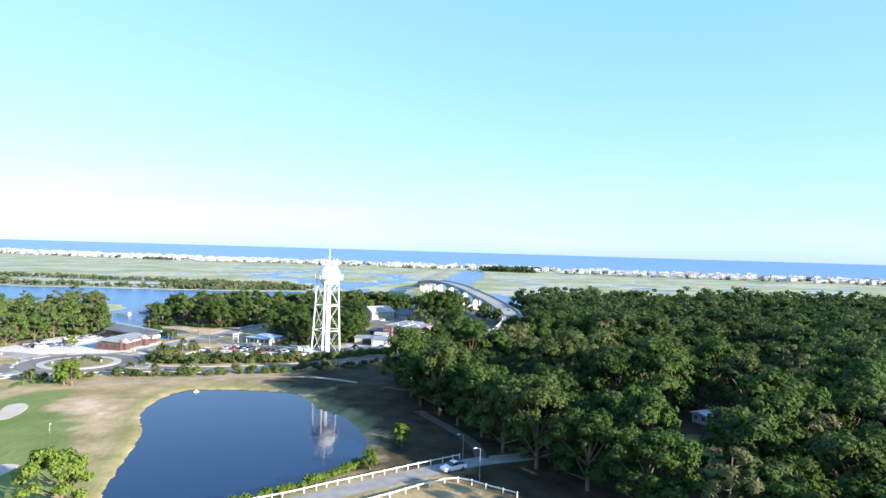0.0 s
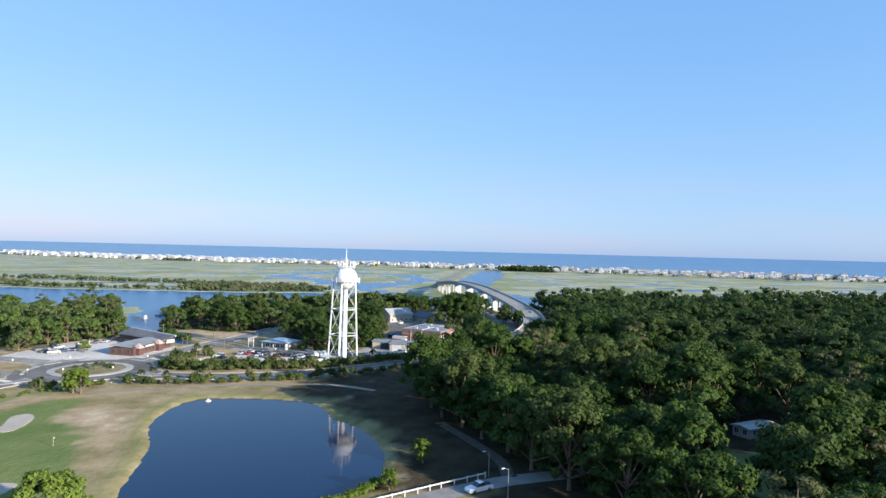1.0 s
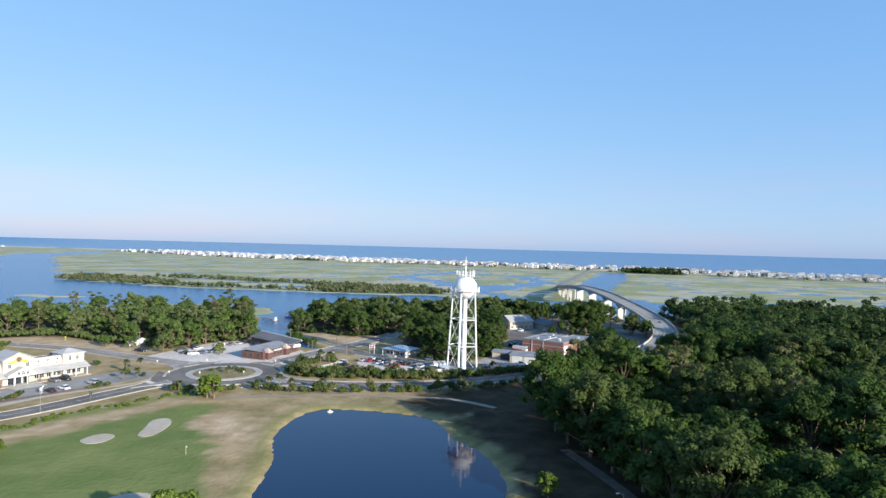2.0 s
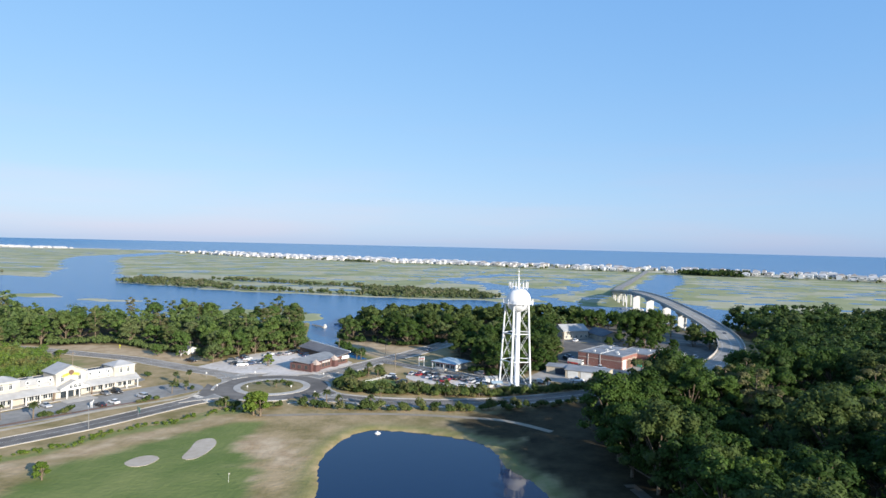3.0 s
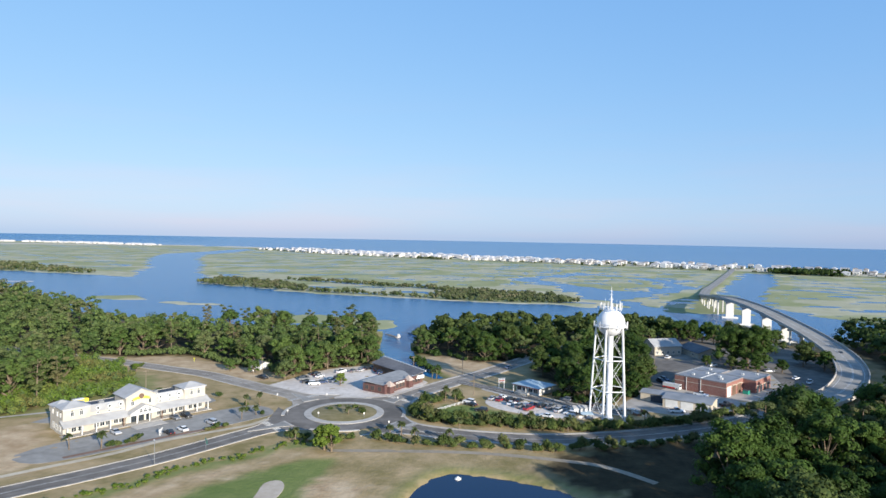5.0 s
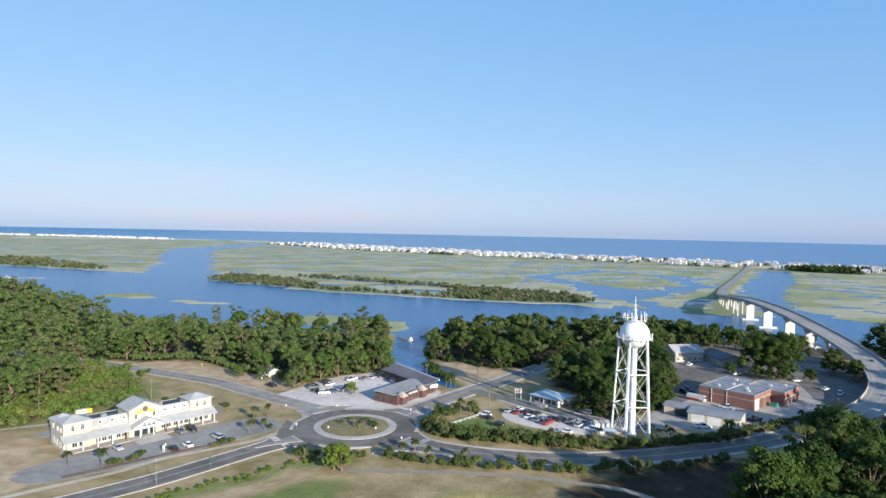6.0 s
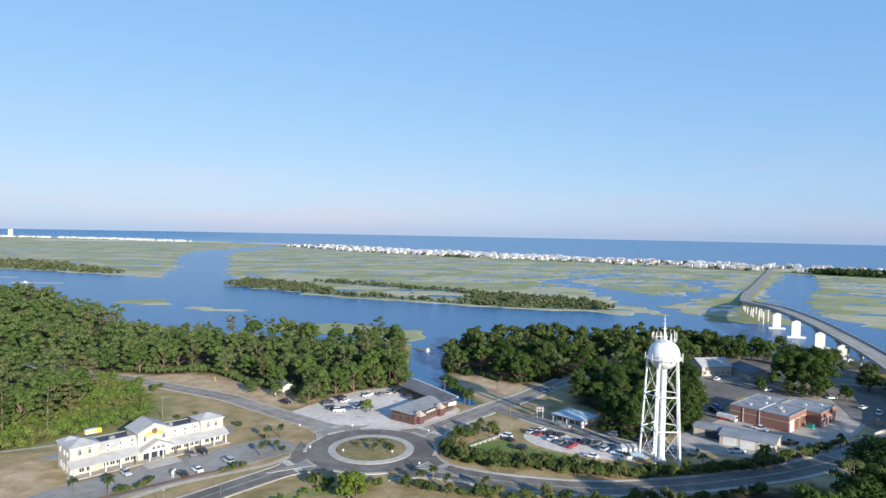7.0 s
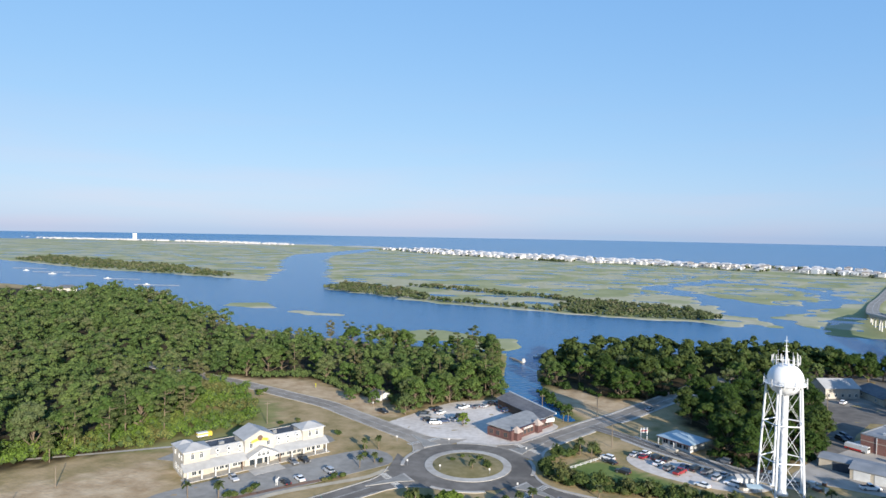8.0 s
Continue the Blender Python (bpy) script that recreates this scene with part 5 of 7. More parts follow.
def build_shops():
    t = thing("shop_building", "long cream two-storey shop building with a grey veranda roof", "building", frame_at(-139, 191.5, 0.545, 0.838))
    boxpart("wall", t, CREAM, 0.3, 3.0, -0.2, 45.2, 14.5, 5.9)
    boxpart("flat_roof", t, DARK_ROOF, 0.7, 5.2, 5.5, 44.8, 14.1, 6.25, "dark flat roof")
    for x0, x1 in ((7.5, 18.2), (27.8, 38.0)):
        bm = bmesh.new()
        v = [bm.verts.new(p) for p in ((x0, 2.8, 5.7), (x1, 2.8, 5.7), (x1, 4.3, 7.6), (x0, 4.3, 7.6), (x0, 4.9, 7.6), (x1, 4.9, 7.6), (x1, 4.9, 5.7), (x0, 4.9, 5.7))]
        for f in ((0, 1, 2, 3), (3, 2, 5, 4), (4, 5, 6, 7), (0, 3, 4, 7), (1, 6, 5, 2)):
            bm.faces.new([v[i] for i in f])
        part("mansard", bm, METAL_ROOF, t, "grey sloping mansard strip")
    boxpart("back_parapet", t, CREAM, 0.3, 14.2, 5.9, 45.2, 14.6, 6.35)
    for x in (10.0, 13.4, 16.8, 29.6, 32.8, 36.0):
        bm = bmesh.new()
        spin(bm, [(0, 0), (0.62, 0), (0.62, 0.9), (0, 0.9)], 14)
        bm.transform(Matrix.Translation((x, 3.7, 6.7)) @ Matrix.Rotation(radians(90), 4, "X"))
        d = part("dormer", bm, WHITE, t, "round white dormer window")
        bm = bmesh.new()
        spin(bm, [(0, 0), (0.34, 0), (0.34, 0.05), (0, 0.05)], 12)
        bm.transform(Matrix.Translation((x, 2.82, 6.7)) @ Matrix.Rotation(radians(90), 4, "X"))
        part("pane", bm, GLASS, d)
        window(t, x, 5.0, 0.6, 0.5, 2.98)
    # end towers
    for x0, x1 in ((0.0, 7.6), (37.9, 45.5)):
        boxpart("tower", t, CREAM, x0, 2.6, -0.1, x1, 9.6, 8.0)
        bm = bmesh.new()
        hip(bm, x0, 2.6, x1, 9.6, 8.1, 9.5, 0.45)
        part("tower_roof", bm, METAL_ROOF, t, "low grey hipped roof")
        for k in (0.33, 0.67):
            window(t, x0 + (x1 - x0) * k, 5.6, 0.8, 1.3, 2.58, True)
        boxpart("cornice", t, WHITE, x0 - 0.12, 2.48, 7.65, x1 + 0.12, 9.72, 7.9)
    boxpart("rear_tower", t, CREAM, 0.1, 9.8, 5.5, 5.5, 14.7, 7.4)
    bm = bmesh.new()
    hip(bm, 0.1, 9.8, 5.5, 14.7, 7.5, 8.8, 0.35)
    part("tower_roof", bm, METAL_ROOF, t)
    for y in (4.6, 7.2, 11.4):
        window(t, -0.02 if y < 9.7 else 0.08, 5.4, 0.7, 1.2, y, True, "side")
    for y in (5, 8, 11.5):
        window(t, 0.0 if y < 9.7 else 0.28, 1.0, 1.3, 1.6, y, False, "side")
    # middle gable
    bm = bmesh.new()
    prof = [(18.2, -0.1), (27.8, -0.1), (27.8, 8.3), (23, 10.6), (18.2, 8.3)]
    a, b = [bm.verts.new((x, 2.2, z)) for x, z in prof], [bm.verts.new((x, 11.0, z)) for x, z in prof]
    bm.faces.new(a)
    bm.faces.new(b[::-1])
    for k in range(5):
        bm.faces.new((a[k], b[k], b[k - 1], a[k - 1]))
    bmesh.ops.recalc_face_normals(bm, faces=bm.faces)
    part("gable_block", bm, CREAM, t)
    bm = bmesh.new()
    gable(bm, 18.2, 2.2, 27.8, 11.0, 8.45, 10.85, "y", 0.5)
    part("gable_roof", bm, METAL_ROOF, t, "pale grey gabled roof")
    for x in (20.2, 25.8):
        window(t, x, 5.6, 0.85, 1.4, 2.18, True)
    bm = bmesh.new()
    for k in range(9):
        x = 20.3 + 0.6 * k
        z = 7.35 + 0.55 * math.sin(math.pi * (k + 0.5) / 9)
        box(bm, x, 2.06, z - 0.42, x + 0.56, 2.2, z + 0.42)
    emblem = part("emblem", bm, YELLOW, t, "yellow emblem on the gable")
    bm = bmesh.new()
    spin(bm, [(0, 0), (0.85, 0), (0.85, 0.12), (0, 0.12)], 18)
    bm.transform(Matrix.Translation((23, 2.0, 8.35)) @ Matrix.Rotation(radians(90), 4, "X"))
    part("emblem_disc", bm, WOOD, emblem, "brown disc")
    # veranda
    bm = bmesh.new()
    v = [bm.verts.new(p) for p in ((-0.8, -0.4, 3.1), (46.2, -0.4, 3.1), (46.2, 3.1, 4.75), (-0.8, 3.1, 4.75), (-0.8, -0.4, 2.9), (46.2, -0.4, 2.9), (46.2, 3.1, 4.5), (-0.8, 3.1, 4.5))]
    for f in ((0, 1, 2, 3), (7, 6, 5, 4), (4, 5, 1, 0), (5, 6, 2, 1), (7, 4, 0, 3)):
        bm.faces.new([v[i] for i in f])
    part("veranda_roof", bm, METAL_ROOF, t, "grey metal veranda roof")
    for k in range(12):
        boxpart("post", t, WOOD if k in (4, 7) else WHITE, 0.2 + k * 4.08, -0.1, 0.0, 0.5 + k * 4.08, 0.2, 3.05)
    boxpart("veranda_floor", t, CONCRETE, -0.8, -0.9, -0.2, 46.2, 3.05, 0.16)
    boxpart("veranda_floor", t, CONCRETE, 18.0, -6.2, -0.2, 28.0, -0.9, 0.10, "pale concrete entrance apron")
    bm = bmesh.new()
    prof = [(18.4, 3.0), (27.6, 3.0), (27.6, 3.6), (23, 5.9), (18.4, 3.6)]
    a, b = [bm.verts.new((x, -0.9, z)) for x, z in prof], [bm.verts.new((x, 2.4, z)) for x, z in prof]
    bm.faces.new(a)
    bm.faces.new(b[::-1])
    for k in range(5):
        bm.faces.new((a[k], b[k], b[k - 1], a[k - 1]))
    bmesh.ops.recalc_face_normals(bm, faces=bm.faces)
    part("porch_gable", bm, WHITE, t, "white entrance gable")
    bm = bmesh.new()
    gable(bm, 18.4, -0.9, 27.6, 2.4, 3.75, 6.1, "y", 0.35, 0.15)
    part("porch_roof", bm, METAL_ROOF, t)
    for x in (21.6, 23, 24.4):
        window(t, x, 3.7, 0.9, 0.7, -0.92, True)
    for x in (3.0, 4.9, 9.6, 11.3, 13.0, 15.4, 17.0, 29.2, 31.0, 33.2, 35.0, 36.8, 40.0, 41.8, 43.6):
        window(t, x, 0.8, 1.25, 1.7, 2.98 if 7.6 < x < 37.9 else 2.58)
    for x in (20.6, 23.0, 25.4):
        bm = bmesh.new()
        box(bm, x - 0.9, 2.08, 0.1, x + 0.9, 2.2, 2.6)
        d = part("door", bm, GLASS, t, "dark glazed shop door")
        boxpart("door_frame", d, WHITE, x - 1.05, 2.04, 0.1, x - 0.9, 2.2, 2.75)
    for x, y, w in ((12.2, 8.0, 1.6), (38.5, 11.2, 1.8), (30.5, 9.4, 1.3)):
        bm = bmesh.new()
        box(bm, x, y, 6.2, x + w, y + w * 0.8, 7.35)
        box(bm, x + 0.1, y + 0.1, 7.35, x + w - 0.1, y + w * 0.8 - 0.1, 7.45)
        part("air_conditioner", bm, GREY_METAL, t, "grey rooftop air unit")


def build_brick_station():
    t = thing("brick_station", "low red brick building with grey flat roofs and bays", "building", frame_at(58.5, 299.5, 0.79, -0.62))
    for x0, y0, x1, y1, z in ((0, 0, 21.5, 17, 5.7), (0, 17.01, 12, 27, 5.7), (12.01, 17.01, 26.5, 34, 5.2)):
        boxpart("wall", t, BRICK, x0, y0, -0.2, x1, y1, z)
        boxpart("roof", t, GREY_ROOF, x0 + 0.35, y0 + 0.35, z, x1 - 0.35, y1 - 0.35, z + 0.12, "grey membrane roof")
        bm = bmesh.new()
        for a in ((x0 - 0.05, y0 - 0.05, x1 + 0.05, y0 + 0.3), (x0 - 0.05, y1 - 0.3, x1 + 0.05, y1 + 0.05), (x0 - 0.05, y0 + 0.3, x0 + 0.3, y1 - 0.3), (x1 - 0.3, y0 + 0.3, x1 + 0.05, y1 - 0.3)):
            box(bm, a[0], a[1], z - 0.02, a[2], a[3], z + 0.38)
        part("coping", bm, GREY_METAL, t, "pale metal coping")
    boxpart("brick_band", t, TAN, -0.04, -0.04, 3.6, 21.54, 16.98, 3.85)
    boxpart("roof_seam", t, WHITE, 10.2, 0.4, 5.82, 10.55, 16.6, 5.98)
    for x, y, z in ((5, 5, 5.7), (8, 12, 5.7), (14.5, 9, 5.7), (16.8, 5, 5.7), (5.5, 21, 5.7), (18, 24, 5.2), (22, 29, 5.2)):
        bm = bmesh.new()
        box(bm, x, y, z, x + 1.0, y + 0.8, z + 0.75)
        box(bm, x - 0.08, y - 0.08, z + 0.75, x + 1.08, y + 0.88, z + 0.85)
        part("roof_vent", bm, WHITE, t, "white rooftop vent")
    for y in (0.9, 6.0, 11.2):
        bm = bmesh.new()
        box(bm, 21.48, y, 0.0, 21.58, y + 3.6, 4.0)
        for k in range(1, 5):
            box(bm, 21.58, y, 0.8 * k - 0.03, 21.61, y + 3.6, 0.8 * k + 0.03)
        bay = part("bay_door", bm, WHITE if y < 2 else WOOD, t, "tall roller bay door")
        boxpart("bay_lintel", bay, TAN, 21.49, y - 0.2, 4.0, 21.66, y + 3.8, 4.3)
    for y in (18.2, 22.0, 26.0, 30.0):
        bm = bmesh.new()
        box(bm, 26.48, y, 0.0, 26.58, y + 2.5, 2.7)
        w = part("window", bm, GLASS, t, "dark glazed opening")
        boxpart("lintel", w, TAN, 26.49, y - 0.2, 2.7, 26.66, y + 2.7, 3.0)
    for x, y in ((11, -0.16), (5, -0.16)):
        boxpart("downpipe", t, WHITE, x, y, 0, x + 0.18, 0, 5.6)
    b = thing("refuse_skip", "green metal refuse skip beside the brick station", "skip", t.matrix_world @ at(24.3, 13.2, 0.05))
    boxpart("bin", b, GREEN_SIGN, -1.1, -0.9, 0.0, 1.1, 0.9, 1.5)
    boxpart("lid", b, DARK_ROOF, -1.15, -0.95, 1.5, 1.15, 0.95, 1.6, "dark lid")


def build_shed():
    t = thing("storage_shed", "long pale metal shed with white doors", "building", frame_at(47.2, 267.3, 0.9, -0.43))
    boxpart("wall", t, TAN, 0, 0, -0.2, 17, 12, 3.3)
    boxpart("wall", t, TAN, -9.5, 4.2, -0.2, 0, 12, 3.3)
    bm = bmesh.new()
    gable(bm, 0, 0, 17, 12, 3.35, 4.2, "x", 0.4)
    part("roof", bm, GREY_ROOF, t, "grey metal roof")
    bm = bmesh.new()
    gable(bm, -9.6, 4.2, -0.45, 12, 3.3, 3.95, "x", 0.3)
    part("roof", bm, GREY_ROOF, t)
    for x in (1, 6.5, 12):
        bm = bmesh.new()
        box(bm, x, -0.08, 0.0, x + 4.4, 0.02, 2.9)
        for k in range(1, 4):
            box(bm, x, -0.11, 0.72 * k - 0.03, x + 4.4, -0.08, 0.72 * k + 0.03)
        part("garage_door", bm, WHITE, t, "white panelled garage door")
    # flat dark panel in place of an open bay, its colour being the shade inside
    bm = bmesh.new()
    box(bm, -5.6, 4.1, 0, -0.4, 4.22, 2.8)
    part("bay_shade_panel", bm, DARK_ROOF, t, "flat dark panel painted as the shade of an open bay")
    s = thing("lean_to_roof", "low blue-grey metal canopy in the yard below the tower", "canopy", at(15.5, 241.5, 0, 0.25))
    bm = bmesh.new()
    gable(bm, 0, 0, 4, 3, 2.2, 2.8, "x", 0.2, 0.1)
    part("roof", bm, BLUE_ROOF, s)
    for a in (0.2, 3.7):
        for b in (0.2, 2.7):
            boxpart("post", s, GREY_METAL, a, b, -0.1, a + 0.12, b + 0.12, 2.25)


def simple_house(name, label, m, w, d, h, ridge, wall, roof, style="hip", windows=3, along="x"):
    t = thing(name, label, "house", m)
    boxpart("wall", t, wall, 0, 0, -0.2, w, d, h)
    bm = bmesh.new()
    if style == "hip":
        hip(bm, 0, 0, w, d, h + 0.1, ridge, 0.6)
    else:
        gable(bm, 0, 0, w, d, h + 0.1, ridge, along, 0.5)
    part("roof", bm, roof, t)
    if style != "hip":
        prof = [(0, h), (d if along == "x" else w, h), ((d if along == "x" else w) / 2, ridge - 0.35)]
        for e in ((0.01, 0.2), (w - 0.2, w - 0.01)) if along == "x" else ((0.01, 0.2), (d - 0.2, d - 0.01)):
            bm = bmesh.new()
            vs = [[bm.verts.new((q, p, z) if along == "x" else (p, q, z)) for p, z in prof] for q in e]
            bm.faces.new(vs[0])
            bm.faces.new(vs[1][::-1])
            for k in range(3):
                bm.faces.new((vs[0][k], vs[1][k], vs[1][k - 1], vs[0][k - 1]))
            bmesh.ops.recalc_face_normals(bm, faces=bm.faces)
            part("gable_wall", bm, wall, t)
    for k in range(windows):
        window(t, w * (k + 0.5) / windows, 0.9, 1.1, 1.3, -0.02)
        if k < 2:
            window(t, -0.02, 0.9, 1.1, 1.3, d * (k + 0.5) / 2, False, "side")
    return t


def build_restaurant():
    t = thing("restaurant", "brown brick and timber restaurant with grey roofs by the creek", "building", frame_at(-58.6, 262.8, 0.41, 0.912))
    wallm = mat("weathered_brick", [(0.088, 0.042, 0.040), (0.128, 0.070, 0.064)], 1.2, 0.9, bump=0.2)
    boxpart("wall", t, wallm, 0, 0, -0.2, 25.5, 11, 3.1)
    bm = bmesh.new()
    for k in range(2):
        v = [bm.verts.new(p) for p in ((0.6, 0.55, 3.12 + 0.16 * k), (25, 0.55, 3.12 + 0.16 * k), (25, 11.3, 4.0 + 0.16 * k), (-0.4, 11.3, 4.0 + 0.16 * k))]
        if k == 0:
            lo = v
    bm.faces.new(lo[::-1])
    bm.faces.new(v)
    for k in range(4):
        bm.faces.new((lo[k - 1], lo[k], v[k], v[k - 1]))
    bmesh.ops.recalc_face_normals(bm, faces=bm.faces)
    part("roof", bm, mat("grey_tin_roof", [(0.2, 0.2, 0.2), (0.308, 0.308, 0.3)], 0.5, 0.7), t, "grey metal roof")
    boxpart("parapet", t, wallm, -0.15, -0.2, 2.7, 25.6, 0.5, 3.6)
    for x in (1.5, 14.5):
        bm = bmesh.new()
        hip(bm, x, -1.6, x + 2.8, 1.2, 3.1, 4.9, 0.3)
        part("turret_roof", bm, mat("pale_shingles", [(0.323, 0.254, 0.216), (0.424, 0.354, 0.308)], 1.5, 0.9), t, "pale pointed entrance roof")
        boxpart("turret", t, wallm, x, -1.5, -0.1, x + 2.8, 0.1, 3.0)
    for x in (6, 8.2, 10.4, 12.4, 19.5, 21.6, 23.6):
        window(t, x, 1.0, 1.3, 1.5, -0.02, trim=WOOD)
    boxpart("sign_board", t, WHITE, 7.2, -0.28, 2.75, 12.8, -0.2, 3.4, "white sign board")
    bm = bmesh.new()
    for k in range(7):
        box(bm, 7.5 + k * 0.74, -0.31, 2.95, 8.0 + k * 0.74, -0.28, 3.2)
    part("sign_bars", bm, WOOD, t)
    for y in (2.5, 6, 9):
        window(t, -0.02, 1.0, 1.4, 1.5, y, False, "side", WOOD)
    b = thing("restaurant_annex", "dark timber hall with a white-edged shed roof", "building", frame_at(-47.6, 287, -0.72, 0.69))
    boxpart("wall", b, WOOD, 0, 0, -0.2, 31, 5.4, 3.3)
    bm = bmesh.new()
    v = [bm.verts.new(p) for p in ((-0.6, -0.9, 4.9), (31.8, -0.9, 5.9), (31.8, 5.9, 3.8), (-0.6, 5.9, 3.5), (-0.6, -0.9, 4.6), (31.8, -0.9, 5.6), (31.8, 5.9, 3.5), (-0.6, 5.9, 3.2))]
    for f in ((0, 1, 2, 3), (7, 6, 5, 4), (4, 5, 1, 0), (5, 6, 2, 1), (6, 7, 3, 2), (7, 4, 0, 3)):
        bm.faces.new([v[i] for i in f])
    bmesh.ops.recalc_face_normals(bm, faces=bm.faces)
    part("roof", bm, SHINGLE, b, "dark sloping roof")
    bm = bmesh.new()
    v = [bm.verts.new(p) for p in ((-0.7, -1.1, 4.5), (31.9, -1.1, 5.5), (31.9, -1.1, 6.15), (-0.7, -1.1, 5.15), (-0.7, -0.7, 4.5), (31.9, -0.7, 5.5), (31.9, -0.7, 6.15), (-0.7, -0.7, 5.15))]
    for f in ((0, 1, 2, 3), (7, 6, 5, 4), (4, 5, 1, 0), (5, 6, 2, 1), (6, 7, 3, 2), (7, 4, 0, 3)):
        bm.faces.new([v[i] for i in f])
    bmesh.ops.recalc_face_normals(bm, faces=bm.faces)
    part("fascia", bm, WHITE, b, "white roof edge")
    boxpart("wall", b, WOOD, 0, 0, 3.2, 31, 0.3, 4.6)
    boxpart("sign_panel", b, WHITE, -1.6, 0.5, 2.2, -0.1, 6.0, 3.6, "pale canopy at the hall's end")
    for x in (3, 8, 13, 18, 23, 28):
        window(b, x, 1.2, 1.6, 1.4, -0.02)


def build_store():
    t = thing("drive_in_store", "small store with a pale blue hipped metal roof", "building", frame_at(-9.3, 279.6, 0.80, -0.60))
    boxpart("wall", t, WHITE, 1.2, 1.2, -0.2, 12.2, 10, 3.0)
    bm = bmesh.new()
    hip(bm, 0.3, 0.3, 13, 11, 3.2, 4.7, 0.6)
    part("roof", bm, BLUE_ROOF, t, "pale blue metal roof")
    boxpart("fascia", t, RED, 0.0, -0.1, 2.75, 13.2, 0.1, 3.05, "red fascia")
    for x in (2.6, 5.4, 8.2, 10.8):
        window(t, x, 0.9, 1.9, 1.4, 1.18)
    for x in (0.2, 6.4, 12.8):
        boxpart("post", t, WHITE, x, 0.1, -0.1, x + 0.25, 0.35, 3.1)
    boxpart("porch_counter", t, CREAM, 3.5, -3.4, -0.1, 9.5, -1.2, 1.0)
    k = thing("sign_stand", "white roadside sign stand with blank boards", "sign", at(-15, 282, 0, 0.5))
    for x in (0, 2.4):
        boxpart("post", k, WHITE, x, 0, -0.1, x + 0.2, 0.2, 4.4)
    boxpart("board", k, WHITE, -0.1, -0.06, 2.6, 2.7, 0.0, 4.4, "white board")
    boxpart("board", k, RED, 0.1, -0.1, 3.1, 2.5, -0.06, 3.5, "red stripe")


build_shops()
build_brick_station()
build_shed()
build_restaurant()
build_store()
simple_house("white_hall", "white gabled hall with an arcade front", frame_at(64.7, 376.7, 0.93, 0.37), 16.5, 13, 4.7, 8.2, CREAM, METAL_ROOF, "gable", 5, "x")
simple_house("grey_house", "low house with a dark grey shingle roof", frame_at(86, 371, 0.97, 0.25), 14, 22, 3.0, 5.8, TAN, SHINGLE, "gable", 3, "y")
simple_house("white_roof_house", "low house with a bright white metal roof in the woods", frame_at(116.5, 120.5, 0.97, 0.23), 11, 5, 2.6, 3.1, CREAM, WHITE, "gable", 3)
simple_house("cottage", "small cottage with a pale blue gabled roof", frame_at(149, 107, 0.8, 0.6), 9, 8, 3.0, 5.0, WHITE, BLUE_ROOF, "gable", 2, "y")
simple_house("grey_cottage", "grey-roofed house among the oaks", frame_at(182, 186, 0.85, 0.5), 15, 9, 3.0, 5.2, TAN, SHINGLE, "hip", 3)
simple_house("white_cottage", "small white cottage at the wood's edge", frame_at(-130, 298, 0.85, -0.5), 7, 5, 2.5, 3.7, WHITE, SHINGLE, "gable", 2)
simple_house("riverside_house", "white riverside house among pines", frame_at(-640, 566, 0.75, 0.66), 22, 11, 5.2, 8.6, CREAM, SHINGLE, "hip", 4)
simple_house("riverside_house", "low pale riverside house with a grey roof", frame_at(-668, 552, 0.75, 0.66), 18, 9, 3.5, 6.0, CREAM, METAL_ROOF, "hip", 3)
simple_house("shed_house", "low white workshop roof behind the oaks", frame_at(36, 372, 0.9, -0.3), 14, 10, 3.6, 5.2, WHITE, METAL_ROOF, "gable", 3)
simple_house("shed_house", "long pale warehouse near the waterway", frame_at(41, 449, 0.55, 0.83), 18, 9, 4.0, 6.0, CREAM, METAL_ROOF, "gable", 4)

